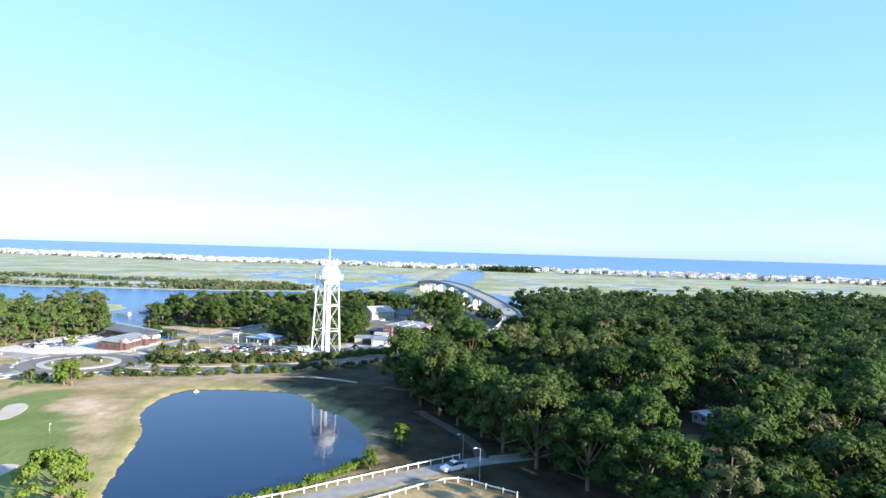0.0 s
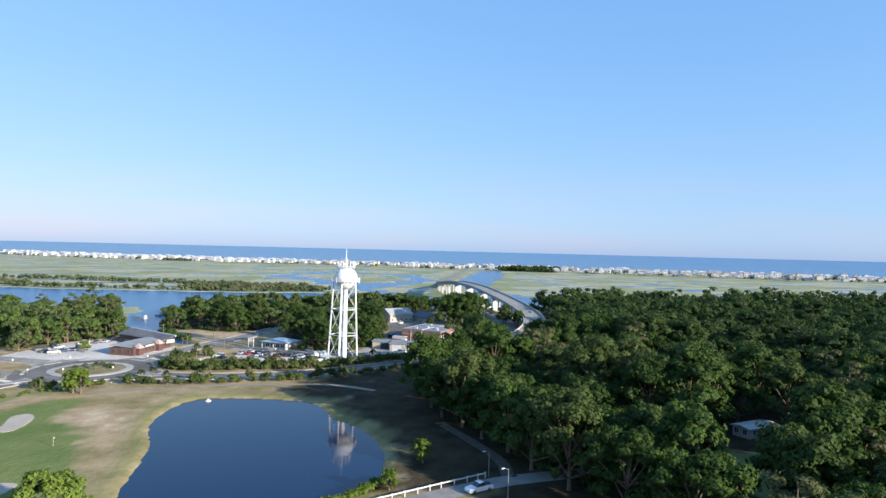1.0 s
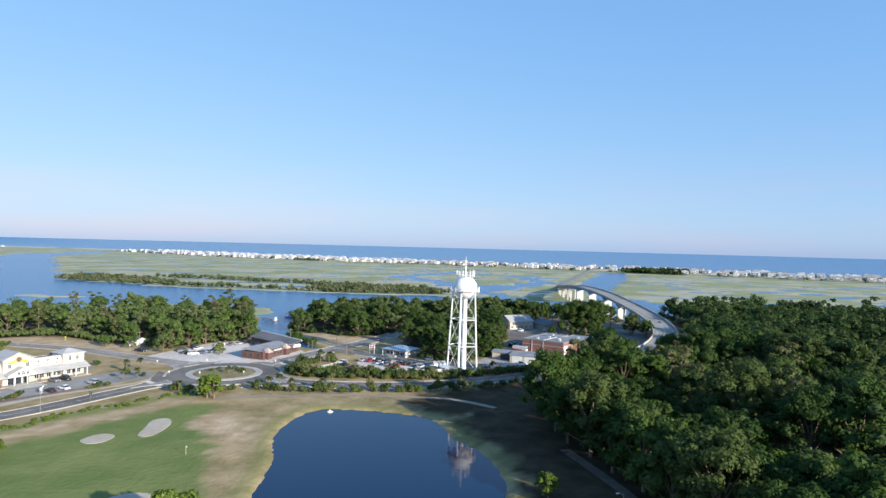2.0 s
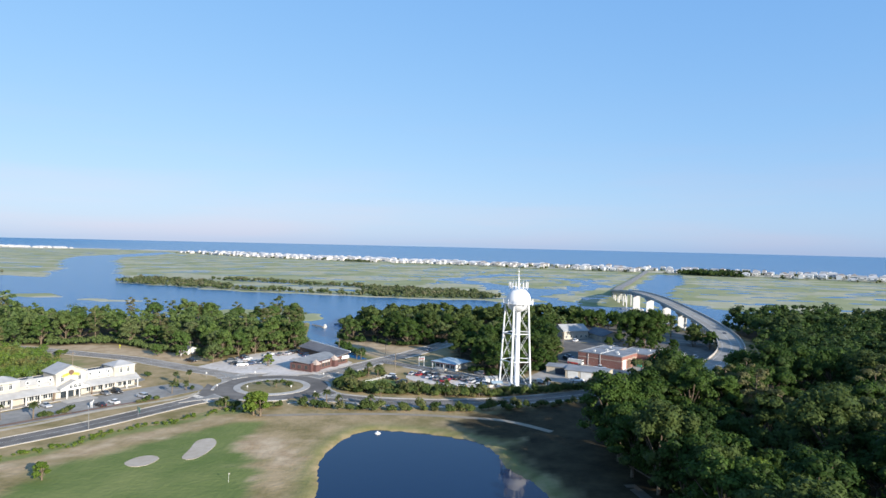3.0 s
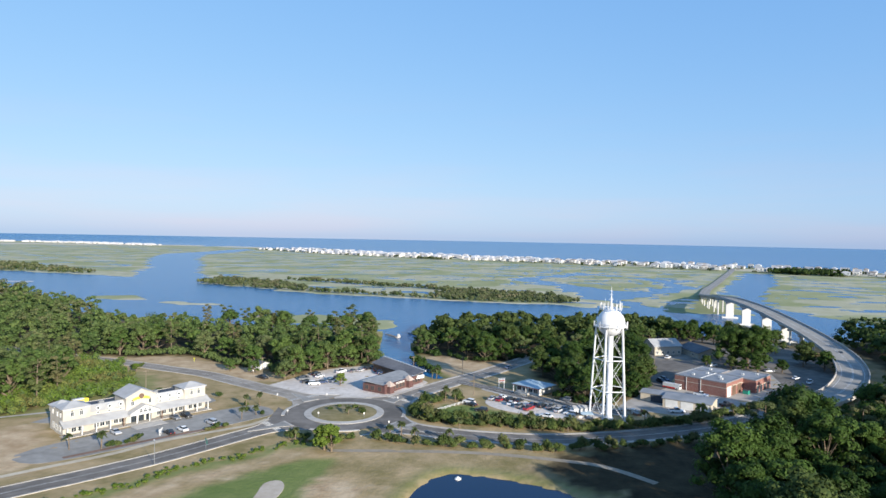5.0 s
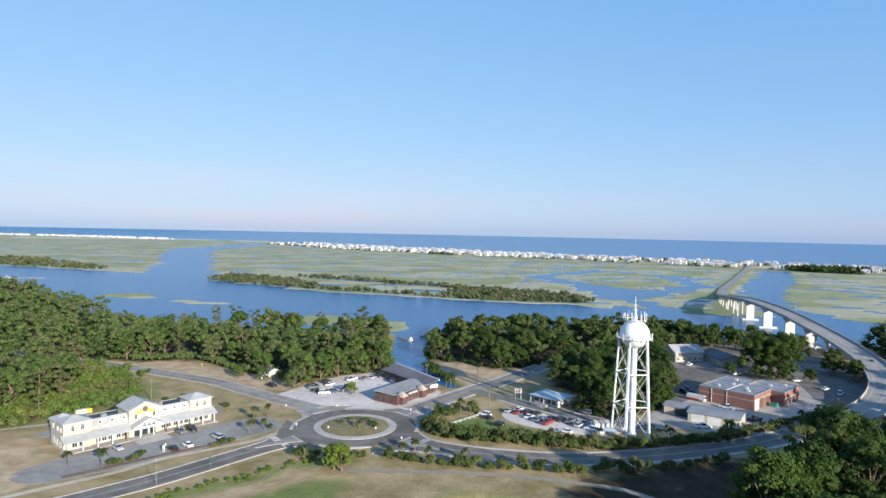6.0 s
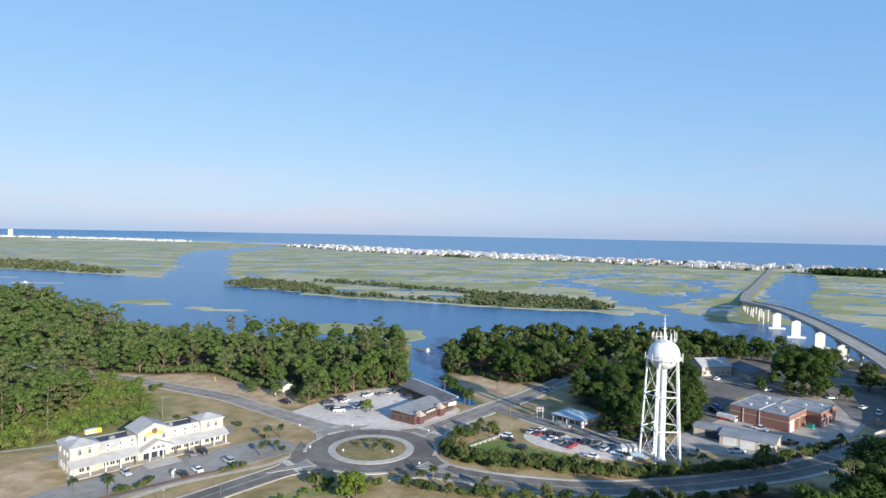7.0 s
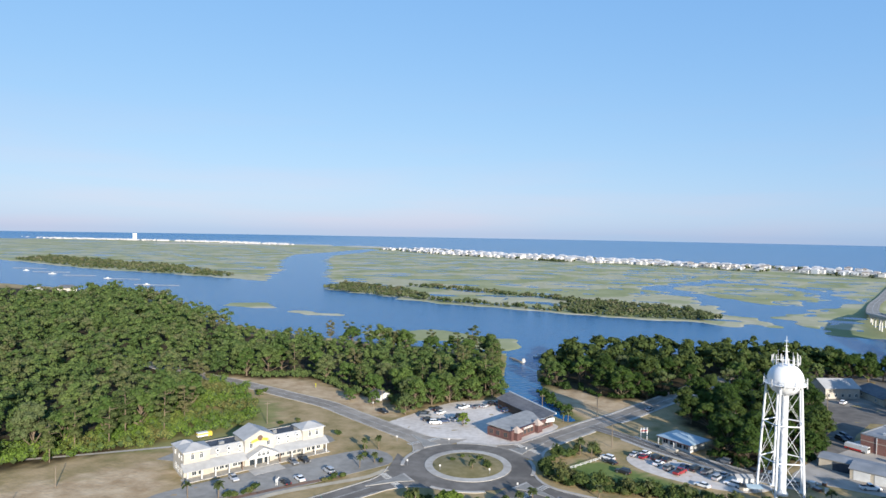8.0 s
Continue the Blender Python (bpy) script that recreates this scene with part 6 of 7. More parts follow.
# ---- cars ----
def car(paint, label, kind="sedan"):
    """A car: body shell with wheel arches' line, cabin, glass, four wheels with rims, lights, bumpers."""
    t = thing({"sedan": "car", "suv": "suv_car", "pickup": "pickup_truck"}[kind], label, "car")
    L, W = (4.6, 1.8) if kind == "sedan" else (4.8, 1.9) if kind == "suv" else (5.7, 2.0)
    hood, belt, top = {"sedan": (0.72, 0.92, 1.45), "suv": (0.9, 1.1, 1.75), "pickup": (0.98, 1.12, 1.85)}[kind]

    def shell(name, prof, wlow, wtop, material, parent, label=""):
        bm = bmesh.new()
        zs = [z for _, z in prof]
        lo, hi = min(zs), max(zs)
        f = lambda z: wlow + (wtop - wlow) * (z - lo) / max(hi - lo, 0.01)
        a, b = [bm.verts.new((x, -f(z) / 2, z)) for x, z in prof], [bm.verts.new((x, f(z) / 2, z)) for x, z in prof]
        bm.faces.new(a)
        bm.faces.new(b[::-1])
        for k in range(len(prof)):
            bm.faces.new((a[k], b[k], b[k - 1], a[k - 1]))
        bmesh.ops.recalc_face_normals(bm, faces=bm.faces)
        bmesh.ops.bevel(bm, geom=bm.edges[:], offset=0.05, segments=1, affect="EDGES")
        return part(name, bm, material, parent, label)

    h = L / 2
    shell("body", [(-h, 0.42), (-h + 0.15, 0.26), (h - 0.15, 0.26), (h, 0.42), (h, 0.62), (h - 0.15, hood), (h * 0.42, belt), (-h * 0.6, belt), (-h + 0.1, belt - 0.08), (-h, 0.7)], W, W * 0.94, paint, t)
    if kind == "pickup":
        roof = [(-0.75, belt), (1.15, belt), (0.45, top), (-0.6, top)]
    elif kind == "suv":
        roof = [(-h + 0.15, belt), (h * 0.45, belt), (h * 0.12, top), (-h + 0.4, top)]
    else:
        roof = [(-h * 0.72, belt), (h * 0.42, belt), (h * 0.05, top), (-h * 0.42, top)]
    c = shell("cabin", roof, W * 0.92, W * 0.72, GLASS, t, "dark glass")
    xr = sorted(x for x, z in roof if z == top)
    shell("roof", [(xr[0] - 0.12, top - 0.05), (xr[1] + 0.12, top - 0.05), (xr[1], top + 0.04), (xr[0], top + 0.04)], W * 0.77, W * 0.7, paint, t)
    if kind == "pickup":
        bm = bmesh.new()
        box(bm, -h + 0.2, -0.78, belt - 0.02, -0.9, 0.78, belt + 0.015)
        part("truck_bed", bm, DARK_ROOF, t, "dark open bed")
    for x in (-h * 0.62, h * 0.62):
        for y in (-W / 2 + 0.08, W / 2 - 0.08):
            bm = bmesh.new()
            tube(bm, (x, y - 0.11, 0.33), (x, y + 0.11, 0.33), 0.34, n=14)
            w = part("wheel", bm, TYRE, t, "black tyre")
            bm = bmesh.new()
            s = 1 if y > 0 else -1
            tube(bm, (x, y + s * 0.10, 0.33), (x, y + s * 0.13, 0.33), 0.2, n=10)
            part("rim", bm, GREY_METAL, w)
    for y in (-W * 0.36, W * 0.36):
        boxpart("headlight", t, WHITE, h - 0.12, y - 0.18, 0.56, h + 0.02, y + 0.18, 0.70)
        boxpart("tail_light", t, RED, -h - 0.02, y - 0.16, 0.62, -h + 0.1, y + 0.16, 0.78)
    return t


TYRE = mat("tyre", [(0.018, 0.018, 0.018), (0.03, 0.03, 0.03)], 3, 0.9)
PAINTS = [(n, mat(n + "_car_paint", [c, tuple(min(1, k * 1.15) for k in c)], 0.5, 0.28, spec=0.6)) for n, c in
          (("white", (0.72, 0.72, 0.72)), ("black", (0.02, 0.02, 0.023)), ("silver", (0.38, 0.39, 0.41)), ("dark red", (0.24, 0.025, 0.03)), ("grey", (0.14, 0.145, 0.155)), ("dark blue", (0.03, 0.05, 0.11)))]


def build_cars():
    models = {}
    # x, y, heading in degrees, paint, kind
    lots = {
        "cars in the gravel lot by the tower": [(-24.8, 256.7, 150, 0, "suv"), (-23.6, 253.2, 150, 1, "sedan"), (-19.4, 245.8, 160, 1, "suv"), (-13.4, 262.4, 60, 3, "sedan"), (-13.0, 266.2, 60, 0, "sedan"), (-9.6, 262.9, 60, 1, "suv"),
                                                (-9.0, 257.6, 60, 0, "sedan"), (-6.2, 262.4, 60, 1, "sedan"), (-5.8, 254.6, 60, 4, "suv"), (-2.6, 252.0, 60, 3, "pickup"), (-1.2, 257.6, 60, 5, "sedan"), (2.0, 256.6, 60, 1, "suv"),
                                                (3.4, 243.4, 150, 0, "sedan"), (5.6, 255.6, 60, 4, "pickup"), (8.2, 251.2, 60, 2, "suv"), (10.4, 254.6, 60, 2, "sedan"), (12.0, 247.6, 150, 0, "suv"), (-16.4, 263.6, 60, 2, "sedan")],
        "cars before the shops": [(-127.6, 198.2, 327, 2, "sedan"), (-118.6, 216.0, 327, 4, "sedan"), (-116.2, 218.8, 327, 1, "suv"), (-109.6, 205.0, 147, 0, "sedan"), (-111.9, 201.2, 147, 1, "sedan"), (-104.6, 213.6, 147, 2, "suv")],
        "cars on the shell lot": [(-90.6, 272.3, 20, 0, "suv"), (-88.2, 275.6, 20, 5, "sedan"), (-85.4, 278.6, 20, 2, "sedan"), (-83.6, 283.2, 20, 1, "suv"), (-79, 302, 70, 2, "sedan"), (-86.6, 297.2, 70, 0, "pickup"), (-77, 306.6, 70, 1, "suv"), (-82, 300, 70, 4, "sedan"),
                                  (-93, 286, 70, 0, "sedan"), (-96, 290, 70, 1, "suv"), (-99, 283, 70, 1, "sedan"), (-97.5, 279.5, 20, 4, "suv"), (-94.5, 275, 20, 1, "sedan"), (-74, 309, 70, 4, "suv"), (-71.5, 304, 70, 1, "sedan"), (-69, 299, 70, 5, "suv")],
        "cars round the brick station": [(57.2, 313, 300, 5, "suv"), (55.0, 309, 300, 1, "suv"), (99, 320.4, 140, 1, "suv"), (101.5, 323.5, 140, 1, "sedan"), (71.5, 272.6, 30, 1, "pickup"), (50.5, 259.2, 10, 0, "pickup"), (121, 321.6, 60, 0, "pickup"), (118.3, 329.2, 40, 0, "sedan"), (66, 287, 320, 0, "pickup"),
                                         (112, 344, 20, 0, "sedan"), (70, 369, 60, 0, "suv"), (60, 367, 60, 1, "sedan"), (88, 352, 30, 0, "suv")],
        "cars on the roads": [(-115.6, 278.6, 330, 1, "pickup"), (11.5, 267.6, 150, 4, "suv"), (19.5, 262.6, 150, 1, "sedan"), (-12.4, 324, 62, 2, "sedan"), (26, 262, 170, 0, "sedan"), (153.4, 366, 84, 1, "sedan")],
        "truck on the drive": [(38.4, 99.4, 200, 0, "pickup")],
    }
    for group, rows in lots.items():
        for x, y, a, p, kind in rows:
            z = 0.10
            if group == "cars on the roads" and x > 150:
                z = 6.65
            m = Matrix.Translation((x, y, z)) @ Matrix.Rotation(radians(a), 4, "Z")
            if (p, kind) not in models:
                ob = models[p, kind] = car(PAINTS[p][1], f"parked {PAINTS[p][0]} {'pickup truck' if kind == 'pickup' else 'suv' if kind == 'suv' else 'car'} with dark windows", kind)
                ob.matrix_world = m
            else:
                ob = copy_thing(models[p, kind], m)
            ob["group"] = group
    t = thing("fire_engine", "white and red fire engine beside the brick station", "truck", Matrix.Translation((57, 297.5, 0.05)) @ Matrix.Rotation(radians(-38), 4, "Z") @ Matrix.Scale(0.8, 4))
    boxpart("cab", t, WHITE, 2.2, -1.2, 0.5, 4.6, 1.2, 3.0)
    boxpart("body", t, WHITE, -4.6, -1.25, 1.3, 2.15, 1.25, 2.6)
    boxpart("skirt", t, RED, -4.6, -1.22, 0.5, 2.15, 1.22, 1.3)
    boxpart("roof_gear", t, WHITE, -4.4, -1.1, 2.6, 2.0, 1.1, 3.0)
    boxpart("windscreen", t, GLASS, 4.55, -1.05, 1.7, 4.63, 1.05, 2.7)
    v = thing("box_truck", "white box truck with a yellow cab behind the shop building", "truck", Matrix.Translation((-161.5, 226.5, 0.05)) @ Matrix.Rotation(radians(57), 4, "Z") @ Matrix.Scale(0.8, 4))
    boxpart("cab", v, YELLOW, 1.6, -1.0, 0.5, 3.3, 1.0, 2.3)
    boxpart("windscreen", v, GLASS, 3.25, -0.9, 1.4, 3.33, 0.9, 2.15)
    boxpart("cargo_box", v, WHITE, -3.0, -1.1, 0.7, 1.5, 1.1, 2.5)
    boxpart("side_band", v, YELLOW, -3.02, -1.12, 1.5, 1.52, 1.12, 2.1, "yellow band")
    for t, r in ((t, 0.52), (v, 0.42)):
        for x in (-3.0, 3.2) if r > 0.5 else (-1.9, 2.4):
            for y in (-1.1, 1.1) if r > 0.5 else (-0.95, 0.95):
                bm = bmesh.new()
                tube(bm, (x, y - 0.15, r), (x, y + 0.15, r), r, n=14)
                w = part("wheel", bm, TYRE, t, "black tyre")
                bm = bmesh.new()
                tube(bm, (x, y - 0.17, r), (x, y + 0.17, r), r * 0.5, n=10)
                part("rim", bm, GREY_METAL, w)


build_cars()

# ---- fences, poles, signs, small things ----
def build_fence(pts, label):
    t = thing("rail_fence", label, "fence")
    c = curve(pts, 2.4)
    for i, p in enumerate(c):
        bm = bmesh.new()
        box(bm, p[0] - 0.09, p[1] - 0.09, -0.2, p[0] + 0.09, p[1] + 0.09, 1.2)
        part("post", bm, WHITE, t)
        if i:
            q = c[i - 1]
            a = math.atan2(p[1] - q[1], p[0] - q[0])
            l = math.hypot(p[0] - q[0], p[1] - q[1])
            bm = bmesh.new()
            box(bm, 0, -0.05, 0.82, l, 0.05, 1.06, Matrix.Translation((q[0], q[1], 0)) @ Matrix.Rotation(a, 4, "Z"))
            part("rail", bm, WHITE, t)


build_fence([(-18, 84.5), (3.8, 91.0), (10, 93.7), (19, 97.3), (31.6, 102.3), (41.8, 106.2)], "white wooden rail fence along the drive and pond")
build_fence([(-10, 75), (10, 82), (22.8, 87.3), (31.3, 91.4), (37.4, 92.6), (41.6, 88), (46, 83)], "white wooden rail fence on the drive's far side")


def pole(x, y, h, arms, label):
    t = thing("utility_pole", label, "pole", at(x, y, 0, 0.6))
    bm = bmesh.new()
    tube(bm, (0, 0, -0.3), (0, 0, h), 0.16, 0.11, 8)
    part("shaft", bm, POLE_WOOD, t)
    for k in range(arms):
        boxpart("crossarm", t, POLE_WOOD, -1.1, -0.07, h - 0.7 - 0.9 * k, 1.1, 0.07, h - 0.55 - 0.9 * k)


for x, y, h, a in ((-53.7, 298, 9, 1), (-32.5, 305, 8.5, 1), (-24.3, 270, 8, 0), (-150, 248, 8.5, 1), (-118, 283, 8.5, 1), (-160, 150, 8, 0), (18, 300, 9, 1), (60, 352, 8, 1), (-171, 176, 6, 0)):
    pole(x, y, h, a, "weathered wooden utility pole beside the road")


def lamp(x, y, h, turn):
    t = thing("street_lamp", "slim grey street lamp with a curved arm", "lamp post", at(x, y, 0, turn))
    bm = bmesh.new()
    tube(bm, (0, 0, -0.2), (0, 0, h), 0.09, 0.06, 8)
    part("shaft", bm, GREY_METAL, t)
    bm = bmesh.new()
    tube(bm, (0, 0, h - 0.1), (1.3, 0, h + 0.35), 0.05, 0.04, 6)
    part("arm", bm, GREY_METAL, t)
    boxpart("lamp_head", t, WHITE, 1.1, -0.14, h + 0.28, 1.8, 0.14, h + 0.42)


for x, y, h, a in ((42.6, 106.4, 5.2, 3.6), (41.8, 92.5, 6.5, 3.6), (-101, 176.3, 6, 2.2)):
    lamp(x, y, h, a)


def sign(x, y, h, kind, turn, label):
    t = thing("road_sign", label, "sign", at(x, y, 0, turn))
    bm = bmesh.new()
    tube(bm, (0, 0, -0.2), (0, 0, h), 0.05, n=6)
    part("post", bm, GREY_METAL, t)
    bm = bmesh.new()
    if kind == "yellow":
        m = Matrix.Translation((0, -0.08, h - 0.5)) @ Matrix.Rotation(radians(45), 4, "Y")
        box(bm, -0.45, -0.02, -0.45, 0.45, 0.02, 0.45, m)
        part("plate", bm, SIGN_YELLOW, t, "yellow diamond plate")
        boxpart("lower_plate", t, SIGN_YELLOW, -0.4, -0.1, h - 1.75, 0.4, -0.06, h - 1.35)
    elif kind == "green":
        box(bm, -1.3, -0.1, h - 1.4, 1.3, -0.05, h)
        part("plate", bm, GREEN_SIGN, t, "green guide plate")
        bm = bmesh.new()
        for k in range(3):
            box(bm, -1.0, -0.115, h - 0.4 - 0.38 * k, 0.9 - 0.4 * k, -0.1, h - 0.26 - 0.38 * k)
        part("sign_bars", bm, WHITE, t)
    else:
        box(bm, -0.24, -0.09, h - 0.62, 0.24, -0.05, h)
        part("plate", bm, WHITE, t, "white sign plate")


sign(-37.2, 231.2, 2.8, "yellow", 0.35, "yellow diamond warning sign on a post by the hedge")
sign(-160.5, 302.5, 2.6, "yellow", -0.5, "yellow diamond warning sign on a post by the verge")
sign(-94.4, 191.0, 2.9, "green", 2.3, "green guide sign seen at the roadside")
for x, y in ((-84.3, 227.5), (-51.2, 252.6), (-78.4, 251.8), (-47.6, 221.6), (-58.0, 229.5), (-73.2, 227.0), (-123, 285), (-96.4, 247.8)):
    sign(x, y, 2.1, "white", 0.2, "small white sign plate on a post at the roundabout")


def build_small():
    t = thing("fountain_float", "small white floating fountain in the pond", "fountain", at(-20.6, 183.2, WATER_Z))
    bm = bmesh.new()
    spin(bm, [(0, -0.2), (0.85, -0.2), (0.95, 0.1), (0.8, 0.3), (0.4, 0.4), (0.22, 0.7), (0, 0.75)], 20)
    part("float", bm, WHITE, t, smooth=True)
    t = thing("golf_flag", "thin white golf pin with a small pale flag", "flag", at(-48.6, 141.5))
    bm = bmesh.new()
    tube(bm, (0, 0, -0.1), (0, 0, 2.2), 0.035, n=6)
    part("pin", bm, WHITE, t)
    boxpart("flag_cloth", t, CREAM, 0.0, -0.02, 1.85, 0.32, 0.02, 2.1)
    t = thing("horse_statue", "white statue at the edge of the shop car park", "statue", at(-113.8, 199.4, 0.05, 0.8))
    bm = bmesh.new()
    spin(bm, [(0, 0.9), (0.35, 1.0), (0.42, 1.5), (0.3, 1.8), (0, 1.9)], 12)
    for p in ((-0.2, -0.25), (0.2, -0.25), (-0.2, 0.25), (0.2, 0.25)):
        tube(bm, (*p, 0), (*p, 1.1), 0.09, n=6)
    tube(bm, (0.2, 0, 1.6), (0.75, 0, 2.3), 0.2, 0.14, 8)
    part("figure", bm, WHITE, t)
    for x, y, a, l in ((-77, 424, 0.5, 8), (-83, 405, 1.2, 5), (-640, 700, 0.4, 9), (-760, 752, 0.4, 10), (-900, 780, 0.5, 11), (-1000, 815, 0.3, 10)):
        t = thing("motor_boat", "white motor boat moored on the water", "boat", at(x, y, WATER_Z, a))
        bm = bmesh.new()
        w = l * 0.16
        pts = [(-l / 2, -w), (l * 0.2, -w), (l / 2, 0), (l * 0.2, w), (-l / 2, w)]
        lo = [bm.verts.new((p * 0.9, q * 0.7, -0.3)) for p, q in pts]
        hi = [bm.verts.new((p, q, 0.9)) for p, q in pts]
        bm.faces.new(lo[::-1])
        bm.faces.new(hi)
        for k in range(5):
            bm.faces.new((lo[k - 1], lo[k], hi[k], hi[k - 1]))
        part("hull", bm, WHITE, t)
        boxpart("cabin", t, WHITE, -l * 0.15, -w * 0.6, 0.9, l * 0.15, w * 0.6, 2.2)
    for x, y, a, l in ((-92, 412, -0.9, 14), (-650, 690, 0.25, 60), (-760, 745, 0.25, 55), (-860, 765, 0.3, 50), (-960, 795, 0.3, 60), (-1070, 845, 0.3, 60)):
        t = thing("dock", "narrow pale timber dock over the water", "dock", at(x, y, 0, a))
        boxpart("planking", t, POLE_WOOD if l < 20 else CONCRETE, 0, -0.9, 0.15, l, 0.9, 0.4)
        for k in range(int(l / 5)):
            boxpart("pile", t, POLE_WOOD, k * 5, -1.0, -2.2, k * 5 + 0.25, -0.75, 0.9)
    # stacked crates and pallets by the tower's foot
    rng = np.random.RandomState(8)
    for k in range(16):
        x, y = (14 + rng.rand() * 5, 244 + rng.rand() * 7) if k < 7 else (30 + rng.rand() * 10, 252 + rng.rand() * 8)
        t = thing("yard_crate", "weathered crate in the yard below the tower", "crate", at(x, y, 0.0, rng.rand() * 3))
        w, d, h = rng.uniform(0.8, 2.2), rng.uniform(0.8, 1.6), rng.uniform(0.5, 1.4)
        boxpart("box", t, [TAN, WOOD, GREY_METAL, WHITE][k % 4], -w / 2, -d / 2, -0.05, w / 2, d / 2, h)
        boxpart("lid", t, [WOOD, GREY_METAL, WHITE, TAN][k % 4], -w / 2 - 0.04, -d / 2 - 0.04, h, w / 2 + 0.04, d / 2 + 0.04, h + 0.08)
    # heap of spoil and a digger in the lot beneath the ramp
    t = thing("dirt_heap", "brown heap of loose soil on the asphalt lot", "dirt heap", at(113.5, 306.0, 0.05, 0.4))
    bm = bmesh.new()
    rings = []
    for k in range(6):
        f = 1 - k / 5.3
        rings.append([bm.verts.new((4.6 * f * math.cos(a) * rng.uniform(0.85, 1.15), 3.2 * f * math.sin(a) * rng.uniform(0.85, 1.15), 2.1 * (1 - f ** 1.4) * rng.uniform(0.9, 1.05) - 0.05)) for a in (2 * math.pi * i / 16 for i in range(16))])
    for a, b in zip(rings, rings[1:]):
        for i in range(16):
            bm.faces.new((a[i], a[(i + 1) % 16], b[(i + 1) % 16], b[i]))
    bm.faces.new(rings[-1])
    part("soil", bm, mat("loose_soil", [(0.16, 0.115, 0.075), (0.27, 0.20, 0.14)], 1.2, 0.95, bump=0.6, bump_scale=3), t)
    t = thing("rail_fence", "low pale rail fence across the grassy triangle", "fence")
    a, b = Vector((-35.2, 243.2, 0)), Vector((-27.0, 255.6, 0))
    for k in range(7):
        p = a.lerp(b, k / 6)
        boxpart("post", t, WHITE, p.x - 0.08, p.y - 0.08, -0.2, p.x + 0.08, p.y + 0.08, 0.95)
    for z in (0.45, 0.85):
        bm = bmesh.new()
        tube(bm, a + Vector((0, 0, z)), b + Vector((0, 0, z)), 0.07, n=6)
        part("rail", bm, WHITE, t)
    t = thing("equipment_hut", "small white equipment hut with a pitched roof", "hut", at(13.2, 247.5, 0, 0.3))
    boxpart("wall", t, WHITE, 0, 0, -0.1, 5, 3, 2.5)
    bm = bmesh.new()
    gable(bm, 0, 0, 5, 3, 2.5, 3.3, "x", 0.2, 0.1)
    part("roof", bm, METAL_ROOF, t)


build_small()

# ---- shrubs, palms and far growth ----
def palm(seed, h):
    rng = np.random.RandomState(seed)
    t = thing("palm_tree", "small palmetto with a tuft of grey-green fronds", "palm")
    bm = bmesh.new()
    tube(bm, (0, 0, -0.2), (0.1, 0, h * 0.5), 0.2, 0.17, 8, False)
    tube(bm, (0.1, 0, h * 0.5), (0.15, 0.05, h), 0.17, 0.14, 8, False)
    part("trunk", bm, BARK, t)
    bm = bmesh.new()
    for k in range(26):
        a, e = k * 2.4, rng.uniform(-0.35, 1.2)
        l = rng.uniform(1.2, 1.9)
        d = Vector((math.cos(a), math.sin(a), 0))
        s = Vector((-d.y, d.x, 0))
        prev = None
        for i in range(4):
            q = i / 3
            p = Vector((0.15, 0.05, h)) + d * l * q * math.cos(e) + Vector((0, 0, l * q * math.sin(e) - 0.9 * q * q))
            w = 0.12 + 0.42 * math.sin(math.pi * min(1, q * 0.85 + 0.1))
            row = (bm.verts.new(p + s * w), bm.verts.new(p - Vector((0, 0, w * 0.35))), bm.verts.new(p - s * w))
            if prev:
                bm.faces.new((prev[0], prev[1], row[1], row[0]))
                bm.faces.new((prev[1], prev[2], row[2], row[1]))
            prev = row
    part("fronds", bm, leaf_mat("palm_fronds", (0.052, 0.073, 0.026), (0.12, 0.138, 0.06)), t)
    return t


def shrub(seed, h, r, leaf, label):
    rng = np.random.RandomState(seed)
    t = thing("shrub", label, "shrub")
    puffs = [((rng.uniform(-r, r) * 0.55, rng.uniform(-r, r) * 0.55, h * rng.uniform(0.35, 0.7)), r * rng.uniform(0.4, 0.62)) for _ in range(6)]
    ob = new("leaves", make_mesh("leaves", [leaf_cloud(rng, puffs, 620, 0.18)], leaf))
    ob.parent = t
    # dark balls paint the shade inside the shrub
    ob = new("inner_leaves", make_mesh("inner_leaves", [blob(c, q * 0.68, 0.9, rng) for c, q in puffs], SHADE_CORE, True))
    ob.parent = t
    bm = bmesh.new()
    for k in range(3):
        tube(bm, (0.1 * k, 0, -0.1), Vector(puffs[k][0]), 0.05, 0.03, 5, False)
    part("stem", bm, BARK, t)
    return t


def along(pts, step, jitter, seed):
    rng = np.random.RandomState(seed)
    return [(p[0] + rng.uniform(-jitter, jitter), p[1] + rng.uniform(-jitter, jitter)) for p in curve(pts, step)]


